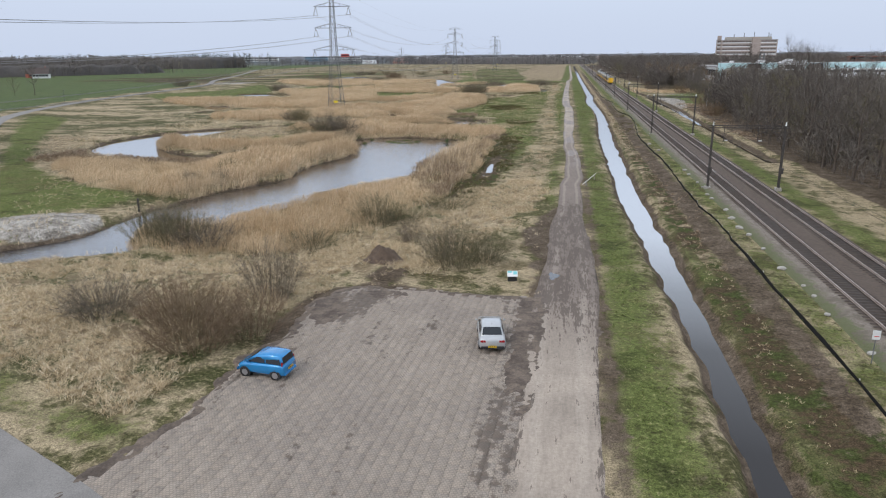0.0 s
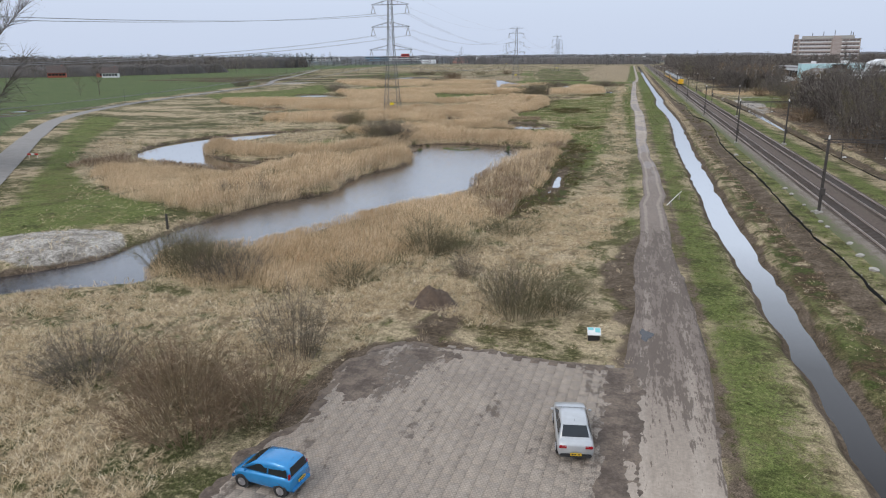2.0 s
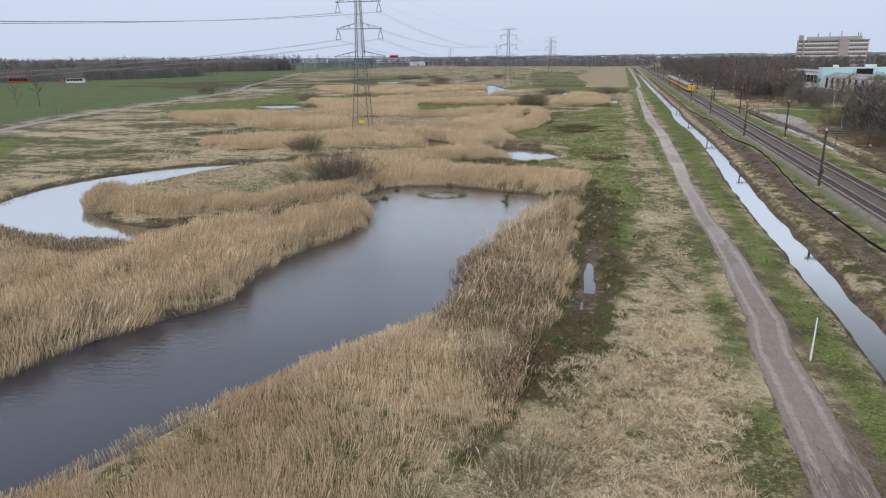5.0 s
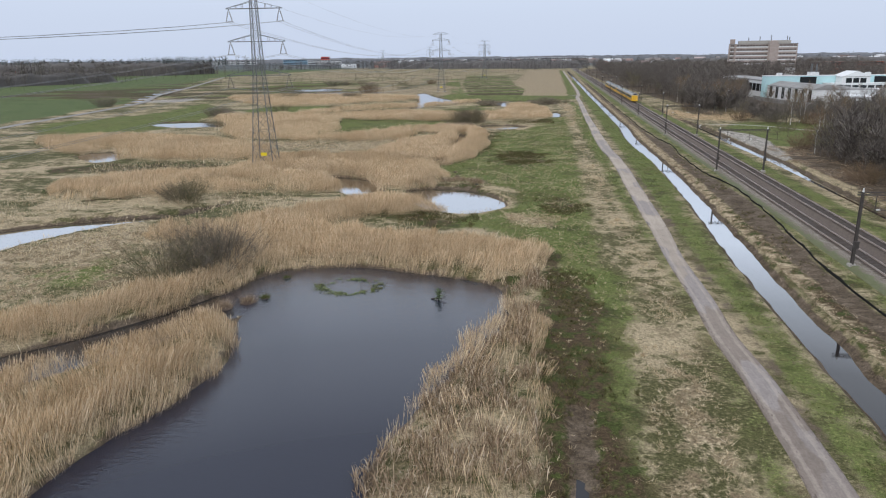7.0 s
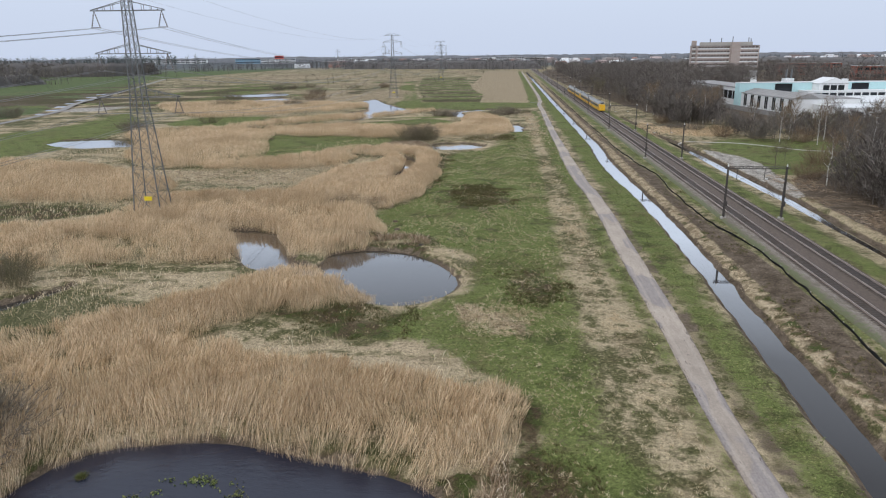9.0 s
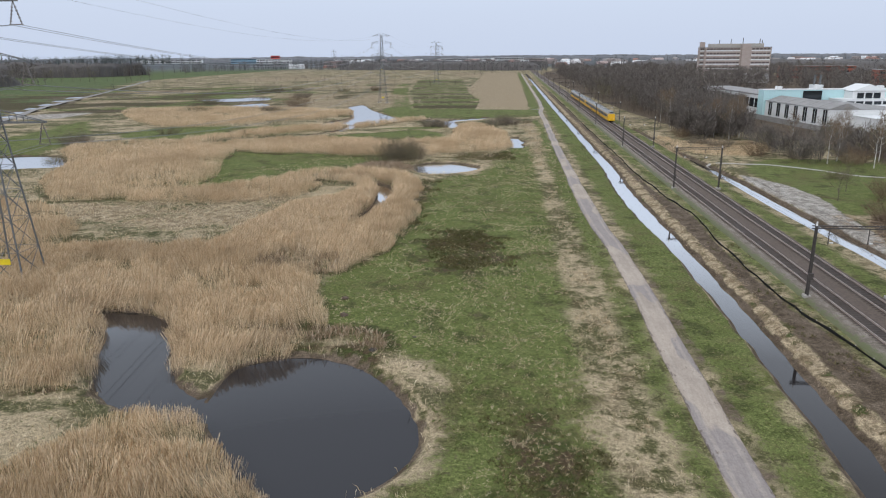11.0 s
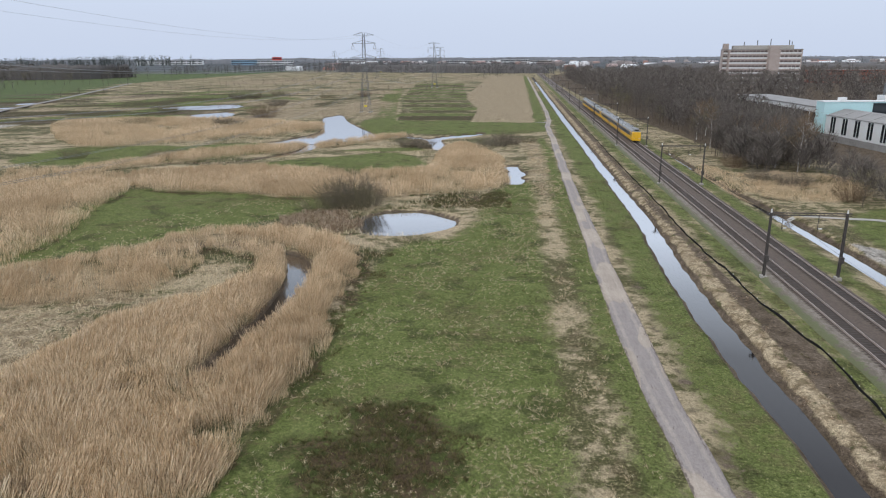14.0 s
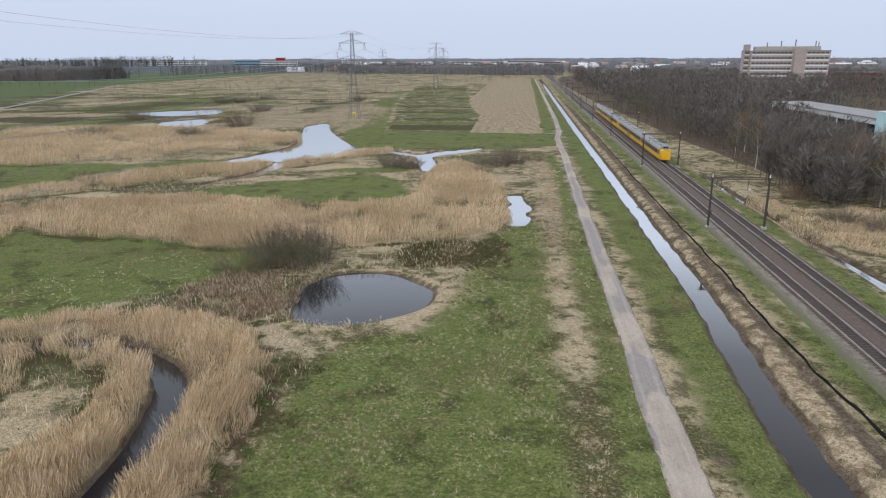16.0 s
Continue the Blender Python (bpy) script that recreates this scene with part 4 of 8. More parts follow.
z_sedge_shade = np.where(strips, (bands > -0.05) * np.where((GY > 492) & (GY < 520), 1.0, 0.62), z_sedge_shade)
z_lush = np.where(strips, np.where(bands > -0.05, 0.0, 0.95), z_lush)
far_dry = ((GX > -330) & (GX < -60) & (GY > 500) & (GY < 1200)) * ramp(vnoise(GX, GY, 60, 5), 0.35, 0.6) * 0.75
z_straw = np.maximum(z_straw, far_dry * (GX > road_side + 10) * ~strips)
mown = (GX > np.maximum(plot_e, -48)) & (GX < np.interp(GY, [490, 1100], [-6.0, -4.0])) & (GY > 489) & (GY < 1130)
z_straw, z_sedge_shade, z_lush = np.where(mown, 1.25, z_straw), np.where(mown, 0.0, z_sedge_shade), np.where(mown, 0.0, z_lush)
z_mud, z_sand = zone_of(MUDS, GX, GY, 0.8), zone_of(SANDS, GX, GY, 1.0)
z_mud = np.maximum(z_mud, 1.3 * zone_of({"bank_soil": MUDS["bank_soil"]}, GX, GY, 0.5))
z_mud = np.maximum(z_mud, 0.95 * (1 - ramp(gap, 0.3, 1.0)))
ditch_gap = banded(DITCH, GX, GY)
z_mud = np.maximum(z_mud, np.where(GX > 7.6, 1 - ramp(ditch_gap, 0.25, 0.6), 0.7 * (1 - ramp(ditch_gap, 0.05, 0.3))))
patchy = 0.45 + 0.9 * vnoise(GX, GY, 5.5, 14) * 0.6 + 0.9 * vnoise(GX, GY, 2.0, 15) * 0.4
z_straw *= 1 - 0.6 * zone_of({"ridge": STRAWS["ridge"]}, GX, GY, 1.0) * ramp(GY, 95, 150) * (1 - ramp(GY, 320, 345))
z_straw = np.where((litter > 0.5) | mown, z_straw, z_straw * np.clip(patchy, 0.3, 1.15))
z_straw = np.maximum(z_straw, 0.95 * zone_of({"east_bank": STRAWS["east_bank"]}, GX, GY, 0.6))
z_sedge_shade = np.where((gap < 1.0) | strips, z_sedge_shade, z_sedge_shade * np.clip(patchy * 0.95, 0.2, 1.1))
verge = ramp(GX, 2.0, 2.8) * (1 - ramp(GX, 6.2, 7.0)) * ramp(GY, 170, 210) * (1 - ramp(GY, 520, 600))
z_lush = np.maximum(z_lush, 0.8 * verge)
z_lush = np.maximum(z_lush, 0.55 * ramp(GX, 8.8, 9.4) * (1 - ramp(GX, 12.4, 13.2)) * (1 - ramp(GY, 110, 160)))
# the far marsh: patches of dark sedge, bare peat and green among the straw
wild = ramp(GY, 425, 470) * (1 - ramp(GY, 760, 860)) * (1 - ramp(GX, -130, -100)) * ramp(GX, -420, -380) * (~mown) * (~strips)
z_sedge_shade = np.maximum(z_sedge_shade, 0.85 * wild * ramp(vnoise(GX, GY * 1.6, 38, 24) * 0.6 + vnoise(GX, GY * 1.6, 12, 25) * 0.4, 0.50, 0.62))
z_lush = np.maximum(z_lush, 0.7 * wild * ramp(vnoise(GX, GY * 1.8, 46, 26) * 0.6 + vnoise(GX, GY, 13, 27) * 0.4, 0.55, 0.66))
z_mud = np.maximum(z_mud, 0.6 * wild * ramp(vnoise(GX, GY * 2.0, 22, 28) * 0.7 + vnoise(GX, GY, 8, 29) * 0.3, 0.60, 0.70))
one = np.ones(GX.shape)
for name, rgb in (("zone_a", (z_lush, z_straw, z_sedge_shade)), ("zone_b", (z_meadow, z_mud, z_sand))):
    at = me.color_attributes.new(name, "FLOAT_COLOR", "POINT")
    at.data.foreach_set("color", np.stack([*rgb, one], -1).astype(np.float32).ravel())
tagged(new("ground", me), "flat marshland of rough grass, straw and mud", "ground", kind="structure")

# ---- water ----
for i, (name, p, z) in enumerate(PONDS):
    c = p.mean(0)
    bm = bmesh.new()
    grown = []
    n = len(p)
    for k in range(n):
        e = p[(k + 1) % n] - p[k - 1]
        nrm = np.array([e[1], -e[0]]) / (np.hypot(*e) + 1e-9)
        q = p[k] + nrm * 0.5
        if signed(p, np.array([q[0]]), np.array([q[1]]))[0] < 0:
            nrm = -nrm
        grown.append(p[k] + nrm * 0.9)
    bm.faces.new([bm.verts.new((x, y, z)) for x, y in grown])
    bmesh.ops.triangulate(bm, faces=bm.faces[:])
    bmesh.ops.recalc_face_normals(bm, faces=bm.faces[:])
    if bm.faces[0].normal.z < 0:
        bmesh.ops.reverse_faces(bm, faces=bm.faces[:])
    me = bpy.data.meshes.new("pond_water")
    bm.to_mesh(me)
    bm.free()
    me.materials.append(M_WATER if i == 0 else M_STILL)
    tagged(new("pond_water", me), "dark wind-ruffled pond water among the reeds" if i == 0 else "still pond water reflecting the pale sky", "water", kind="structure")


def ribbon(line, z, extra=0.0, across=2, lift=None, ragged=0.0, seed=0):
    """A strip along a band; returns its arrays and each corner's place across, -1 to 1."""
    t = np.gradient(line[:, :2], axis=0)
    t /= np.hypot(t[:, 0], t[:, 1])[:, None] + 1e-9
    nrm = np.stack([t[:, 1], -t[:, 0]], 1)
    u = np.linspace(-1, 1, across)
    w = (line[:, 2] + extra)[:, None] * u[None]
    if ragged:
        w = w + u[None] * (np.abs(u[None]) > 0.99) * ragged * (vnoise(line[:, 0] * 3 + u[None].T * 50, line[:, 1] * 1.0, 2.2, seed).T - 0.5) * 2
    X = line[:, 0][:, None] + nrm[:, 0][:, None] * w
    Y = line[:, 1][:, None] + nrm[:, 1][:, None] * w
    Z = np.full(X.shape, z) if lift is None else height(X, Y) + lift
    return np.stack([X, Y, Z], -1).reshape(-1, 3), grid_faces(across, len(line))[:, ::-1], np.broadcast_to(u[None], X.shape).ravel()


for name, p, z in BANDS:
    v, f, _ = ribbon(p, z, 0.5 if name == "ditch" else 0.8)
    if name == "ditch":
        tagged(new("ditch_water", mesh_of("ditch_water", v, f[:, ::-1], M_DITCH)), "still water of a straight drainage ditch, reflecting the sky", "water", kind="structure")
    else:
        tagged(new(name + "_water", mesh_of("water", v, f[:, ::-1], M_STILL)), "shallow water in a winding marsh channel" if name == "channel" else "pale water of a canal beside the meadow", "water", kind="structure")


# ---- the farm track, the lane and the car park ----
def wear_layer(me, red, green):
    at = me.color_attributes.new("wear", "FLOAT_COLOR", "POINT")
    at.data.foreach_set("color", np.stack([red, green, np.zeros(len(red)), np.ones(len(red))], -1).astype(np.float32).ravel())


TRACK = spline([(-2.0, -40, 1.9), (-1.6, 10, 1.9), (-1.7, 30, 2.1), (-1.6, 42, 2.4), (-1.3, 49, 2.5), (-1.1, 57, 2.15), (-1.2, 68, 1.9), (-1.0, 76, 1.5), (-1.0, 94, 1.4), (-0.2, 100, 1.4), (-0.4, 117, 1.2), (-0.9, 135, 1.05), (-1.2, 158, 1.0), (-0.8, 180, 1.3),
                (-0.9, 203, 1.35), (-0.9, 236, 1.3), (-1.7, 248, 1.3), (-2.0, 263, 1.5), (-2.0, 283, 1.4), (-2.1, 310, 1.2), (-1.9, 355, 1.1), (-1.2, 430, 1.0), (-1.1, 470, 1.0), (0.6, 492, 0.9), (1.5, 540, 0.9), (1.5, 1100, 0.9)], False, 1)
ys = np.concatenate([np.arange(10, 120, 0.5), np.arange(120, 500, 1.0), np.arange(500, 1100, 20.0)])
TRACK = np.stack([np.interp(ys, TRACK[:, 1], TRACK[:, 0]) + (vnoise(ys, ys * 0, 9, 3) - 0.5) * 0.35, ys, np.interp(ys, TRACK[:, 1], TRACK[:, 2])], 1)
v, f, u = ribbon(TRACK, 0, 0.15, 25, lift=0.06, ragged=0.5, seed=4)
v[:, 2] += np.where(v[:, 1] < 90, (vnoise(v[:, 0] * 2.6, v[:, 1] * 0.5, 0.8, 71) - 0.4) * 0.05, 0) - 0.12 * ramp(np.abs(u), 0.82, 1.0)
me = mesh_of("dirt_track", v, f[:, ::-1], M_TRACK, True)
muddy = (0.3 + 0.6 * vnoise(v[:, 0] * 2.2, v[:, 1] * 0.35, 1.6, 72)) * ramp(-np.abs(v[:, 1] - 62), -28, -14)
wet = np.maximum(0.75 * ramp(np.abs(u), 0.6, 1.0), muddy)
wear_layer(me, np.exp(-((np.abs(u) - 0.5) / 0.2) ** 2) * 0.85, wet)
tagged(new("road_track", me), "compacted grit farm track with wheel ruts and muddy edges", "dirt road", kind="structure")

v, f, u = ribbon(spline(ROAD, False, 4), 0, 0, 5, lift=0.06)
v[:, 2] = np.maximum(v[:, 2], 0.12)
tagged(new("road_lane", mesh_of("lane", v, f[:, ::-1], M_ASPHALT, True)), "narrow grey asphalt lane curving past the meadow", "road", kind="structure")
v, f, u = ribbon(spline([(-5, 487, 0.8), (-1.5, 486, 1.0), (0.5, 490, 0.9)], False), 0, 0, 3, lift=0.05)
tagged(new("road_spur", mesh_of("spur", v, f[:, ::-1], M_ASPHALT)), "short pale grit spur off the track", "road", kind="structure")
FOOT = spline([(33, 318, 0.7), (41, 317, 0.7), (49, 315, 0.7), (60, 303, 0.7), (70, 296, 0.7), (67, 282, 0.7), (62, 268, 0.7), (70, 250, 0.7)], False)
v, f, u = ribbon(FOOT, 0, 0, 3, lift=0.06)
tagged(new("path", mesh_of("path", v, f[:, ::-1], M_CONCRETE)), "pale footpath through the grass clearing", "footpath", kind="structure")

# car park: a paved sheet with a ragged, mud-smeared edge
LOT = spline([(-24, 12), (-22, 21), (-21.3, 24), (-20.6, 27), (-20.5, 31), (-20.6, 34.5), (-19.5, 38), (-19.8, 43.4), (-18.2, 47.2), (-14, 47.9), (-9.7, 47.6), (-5.6, 47.4), (-3.4, 47.6), (-0.6, 48.6), (0.5, 44), (0.2, 36), (-0.3, 28), (-0.4, 12)], True, 4)
lx, ly = np.meshgrid(np.arange(-24.6, 1.8, 0.15), np.arange(12, 49.4, 0.15))
ins = signed(LOT, lx, ly) + (vnoise(lx, ly, 1.3, 6) - 0.5) * 0.9 + (vnoise(lx, ly, 0.45, 7) - 0.5) * 0.4
edge = ramp(ins, -1.3, 0.0)
corner = np.exp(-(((lx + 18.6) / 2.4) ** 2 + ((ly - 42.5) / 4.0) ** 2)) + 0.8 * np.exp(-(((lx + 14.5) / 2.6) ** 2 + ((ly - 46.4) / 1.3) ** 2))
smear = 1.15 * np.exp(-((lx + 3.7) / 1.3) ** 2) * ramp(ly, 24, 36) + 0.5 * np.exp(-((lx + 10) / 3) ** 2 - ((ly - 45.6) / 0.5) ** 2)
mudded = np.clip(np.maximum.reduce([0.85 * edge * (lx < -2), corner, smear]), 0, 1)
rough_mud = vnoise(lx * 2.0, ly * 0.7, 0.8, 73) * 0.5 + vnoise(lx, ly, 0.42, 74) * 0.3 + vnoise(lx, ly, 0.2, 75) * 0.35
tyre = np.sin((lx + 0.16 * (ly - 36) + 0.5 * vnoise(lx, ly, 5, 76)) * 5.2) * ramp(lx, -9, -4.5) * ramp(ly, 28, 38)     # wheel marks swinging onto the track
mudded = np.clip(np.maximum(mudded, 0.8 * ramp(tyre, 0.55, 0.95) * vnoise(lx, ly * 0.5, 1.4, 77)), 0, 1)
lz = height(lx, ly) + 0.032 + 0.085 * (mudded * (0.25 + 1.0 * rough_mud) - 0.25) * (mudded > 0.02) - 0.3 * ramp(ins, 0.0, 0.5)
quads = grid_faces(lx.shape[1], lx.shape[0])
keep = (ins.ravel()[quads] < 0.6).all(1)
me = mesh_of("car_park", np.stack([lx, ly, lz], -1).reshape(-1, 3), quads[keep], M_LOTMUD, True)
tagged(new("pavement", me), "slab-paved car park with dark trampled mud at its edges", "car park", kind="structure")
v, f, u = ribbon(spline([(-50, 29, 4), (-43, 24.8, 4.2), (-36, 22.9, 4.2), (-28, 19.7, 4.0), (-22, 16.2, 4.5), (-14, 11, 5)], False), 0, 0, 5, lift=0.07)
tagged(new("road_apron", mesh_of("apron", v, f[:, ::-1], M_ASPHALT, True)), "grey asphalt apron joining the lane to the car park", "road", kind="structure")

# ---- railway ----
TRACK_X = (19.1, 23.2)
ry = np.concatenate([np.arange(-120, 620, 4.0), np.arange(620, 2600, 40.0)])
rx = np.array([16.0, 16.4, 16.9, 17.4, 18.4, 19.1, 19.8, 21.1, 22.5, 23.2, 23.9, 24.3, 24.6, 24.9, 25.2, 25.5])
rz = np.array([0.2, 0.42, 0.62, 0.72, 0.74, 0.72, 0.74, 0.66, 0.74, 0.72, 0.74, 0.74, 0.7, 0.55, 0.4, 0.2])
RX, RY = np.meshgrid(rx, ry)
RZ = rz[None] + (vnoise(RX * 3, RY, 3, 8) - 0.5) * 0.08
tagged(new("railway_ballast", mesh_of("ballast", np.stack([RX + (vnoise(RX, RY, 6, 2) - 0.5) * 0.3, RY, RZ], -1).reshape(-1, 3), grid_faces(len(rx), len(ry)), M_BALLAST, True)),
       "railway bed of grey ballast stained brown between the rails", "track bed", kind="structure")


def bar(bm, p, q, w, h=None):
    """A square bar from p to q."""
    p, q = Vector(p), Vector(q)
    d = q - p
    m = Matrix.Translation((p + q) / 2) @ d.to_track_quat("Z", "Y").to_matrix().to_4x4() @ Matrix.Diagonal((w, h or w, d.length, 1))
    bmesh.ops.create_cube(bm, size=1.0, matrix=m)


def block(bm, x, y, z, sx, sy, sz, rz=0.0):
    """A box by its middle and size."""
    bmesh.ops.create_cube(bm, size=1.0, matrix=pose(x, y, z, 0, 0, rz) @ Matrix.Diagonal((sx, sy, sz, 1)))


def rod(bm, p, q, r1, r2=None, seg=8):
    p, q = Vector(p), Vector(q)
    d = q - p
    bmesh.ops.create_cone(bm, cap_ends=True, segments=seg, radius1=r1, radius2=r1 if r2 is None else r2, depth=d.length,
                          matrix=Matrix.Translation((p + q) / 2) @ d.to_track_quat("Z", "Y").to_matrix().to_4x4())


def part(name, bm, material, parent=None, label="", smooth=False):
    """One bmesh as one mesh object, under a thing or a part."""
    me = bpy.data.meshes.new(name)
    bm.to_mesh(me)
    bm.free()
    me.materials.append(material)
    if smooth:
        me.polygons.foreach_set("use_smooth", np.ones(len(me.polygons), bool))
    ob = new(name, me)
    if parent:
        ob.parent = parent
    if label:
        ob["label"] = label
    return ob


def bev(bm, w, seg=2):
    bmesh.ops.bevel(bm, geom=bm.edges[:], offset=w, segments=seg, affect="EDGES", clamp_overlap=True)


def empty(name, x=0, y=0, z=0, rz=0.0):
    ob = new(name)
    ob.matrix_world = pose(x, y, z, 0, 0, rz)
    return ob


for cx in TRACK_X:
    for side in (-0.75, 0.75):
        bm = bmesh.new()
        block(bm, cx + side, 1200, 0.80, 0.14, 2700, 0.02)
        block(bm, cx + side, 1200, 0.86, 0.03, 2700, 0.12)
        block(bm, cx + side, 1200, 0.93, 0.085, 2700, 0.035)
        tagged(part("rail", bm, M_RAIL), "brown steel rail with a worn running edge", "rail", "railway rails", "structure")
sy = np.arange(-60, 760, 0.6)
for cx in TRACK_X:
    n = len(sy)
    base = np.array([(-1.2, -0.13, 0.6), (1.2, -0.13, 0.6), (1.2, 0.13, 0.6), (-1.2, 0.13, 0.6), (-1.2, -0.11, 0.762), (1.2, -0.11, 0.762), (1.2, 0.11, 0.762), (-1.2, 0.11, 0.762)])
    v = (base[None] + np.stack([np.full(n, cx), sy, np.zeros(n)], 1)[:, None]).reshape(-1, 3)
    q = np.array([(4, 5, 6, 7), (0, 1, 5, 4), (1, 2, 6, 5), (2, 3, 7, 6), (3, 0, 4, 7)])
    f = (q[None] + 8 * np.arange(n)[:, None, None]).reshape(-1, 4)
    tagged(new("sleepers", mesh_of("sleepers", v, f, M_SLEEPER)), "row of concrete sleepers bedded in the ballast", "sleepers", kind="stuff")

# ---- plants as masses: every stem is a blade of its own ----
def stems(name, x, y, z, h, width, lean, material, label, category, wind=(0.0, 0.0), belly=0.62):
    """One mesh of blades: a thin kite from its root to its tip."""
    n = len(x)
    a = RNG.uniform(0, 2 * np.pi, n)
    bx, by = np.cos(a) * width * 0.5, np.sin(a) * width * 0.5
    d = RNG.uniform(0, 2 * np.pi, n)
    r = lean * h * np.sqrt(RNG.uniform(0, 1, n))
    gust, veer = vnoise(x, y, 2.6, 401) - 0.5, vnoise(x, y, 3.4, 402) - 0.5
    lx, ly = np.cos(d) * r + (wind[0] + 0.55 * gust * (belly > 0.7)) * h, np.sin(d) * r + (wind[1] + 0.55 * veer * (belly > 0.7)) * h
    m = belly
    if belly < 0.6:                                            # short grass: one tapering blade
        v = np.stack([np.stack([x - bx, y - by, z - 0.03], 1), np.stack([x + bx, y + by, z - 0.03], 1), np.stack([x + lx, y + ly, z + h * (1 - 0.25 * lean)], 1)], 1)
        ob = new(name, mesh_of(name, v.reshape(-1, 3), np.arange(n * 3, dtype=np.int32).reshape(-1, 3), material))
        return tagged(ob, label, category, kind="stuff")
    if belly > 0.7:                                            # reed: a stalk that widens into its plume
        v = np.stack([np.stack([x, y, z - 0.05], 1), np.stack([x + lx + bx, y + ly + by, z + h * (0.93 - 0.25 * lean)], 1), np.stack([x + lx * 1.03 - bx, y + ly * 1.03 - by, z + h * (1.0 - 0.25 * lean)], 1)], 1)
        ob = new(name, mesh_of(name, v.reshape(-1, 3), np.arange(n * 3, dtype=np.int32).reshape(-1, 3), material))
        return tagged(ob, label, category, kind="stuff")
    v = np.empty((n, 4, 3), np.float32)
    v[:, 0] = np.stack([x, y, z - 0.05], 1)
    v[:, 1] = np.stack([x + lx * m * 0.75 + bx, y + ly * m * 0.75 + by, z + h * m], 1)
    v[:, 2] = np.stack([x + lx, y + ly, z + h * (1 - 0.25 * lean)], 1)
    v[:, 3] = np.stack([x + lx * m * 0.75 - bx, y + ly * m * 0.75 - by, z + h * m], 1)
    f = np.arange(n * 4, dtype=np.int32).reshape(-1, 4)
    ob = new(name, mesh_of(name, v.reshape(-1, 3), f, material))
    return tagged(ob, label, category, kind="stuff")


def scatter(poly, density, ragged=1.0, seed=0, wet=-0.6, grow=0.0):
    """Random places in an outline, clear of open water."""
    lo, hi = poly.min(0) - 2, poly.max(0) + 2
    n = int((hi[0] - lo[0]) * (hi[1] - lo[1]) * density)
    x, y = RNG.uniform(lo[0], hi[0], n), RNG.uniform(lo[1], hi[1], n)
    s = signed(poly, x, y) + (vnoise(x, y, 2.2, seed) - 0.5) * 2 * ragged - grow
    k = s < 0
    x, y, s = x[k], y[k], s[k]
    k = water_gap(x, y) > wet
    return x[k], y[k], s[k]


for i, (key, poly) in enumerate(BEDS.items()):
    far = max(0.0, poly[:, 1].min() - 240) / 120 + max(0.0, -poly[:, 0].max() - 50) / 40
    dens, wide = 84 / (1 + 2.2 * far), 0.0208 * (1 + 1.6 * far) ** 0.6
    x, y, s = scatter(poly, dens, 1.2, 20 + i, -0.5, 0.9)
    k = (RNG.uniform(0, 1, len(x)) > 0.9 * zone_of(RUSHES, x, y, 1.2)) & (banded(MEANDER, x, y) > 0.25)
    x, y, s = x[k], y[k], s[k]
    thin = vnoise(x, y, 5.0, 40 + i) * 0.6 + vnoise(x, y, 1.3, 60 + i) * 0.4
    k = RNG.uniform(0, 1, len(x)) < ramp(thin, 0.18, 0.48)
    x, y, s, thin = x[k], y[k], s[k], thin[k]
    low = (1 - 0.55 * ramp(-x, 56, 64) * ramp(-y, -124, -118)) * (1 - (0.42 * ramp(-y, -104, -92) if key == "south" else 0.55 if key == "east" else 0.0))
    h = low * (1.35 + 0.9 * thin + 0.4 * RNG.uniform(-1, 1, len(x))) * (0.55 + 0.45 * ramp(-s, 0, 2.0))
    stems("reed_bed", x, y, np.maximum(height(x, y), -0.75), h * (0.78 + 0.44 * vnoise(x, y, 1.1, 403)), wide * RNG.uniform(0.6, 1.3, len(x)), 0.3, M_REED, "dense bed of straw-coloured winter reed", "reeds", (0.07, 0.04), 0.76)
for i, (key, poly) in enumerate(RUSHES.items()):
    x, y, s = scatter(poly, 42, 1.3, 80 + i, -1.2)
    k = RNG.uniform(0, 1, len(x)) < ramp(vnoise(x, y, 1.6, 90 + i), 0.2, 0.6)
    x, y = x[k], y[k]
    h = RNG.uniform(0.5, 1.25, len(x))
    stems("bulrush_bed", x, y, np.maximum(height(x, y), -0.75), h, 0.06 * RNG.uniform(0.6, 1.6, len(x)), 0.75, M_RUSH, "broken brown bulrush stalks at the water's edge", "bulrushes")


def tufts(name, x, y, per, size, width, lean, material, label, category):
    """Tussocks: several blades spreading from one root."""
    n = len(x)
    k = np.repeat(np.arange(n), per)
    s = size * RNG.uniform(0.6, 1.4, n)
    X, Y = x[k] + RNG.normal(0, 0.12, n * per) * s[k] * 2, y[k] + RNG.normal(0, 0.12, n * per) * s[k] * 2
    return stems(name, X, Y, height(X, Y), s[k] * RNG.uniform(0.6, 1.1, n * per), width * RNG.uniform(0.6, 1.4, n * per), lean, material, label, category, belly=0.5)


def thinned(x, y, size, lo, hi, seed):
    k = RNG.uniform(0, 1, len(x)) < ramp(vnoise(x, y, size, seed) * 0.65 + vnoise(x, y, size / 4, seed + 1) * 0.35, lo, hi)
    return x[k], y[k]


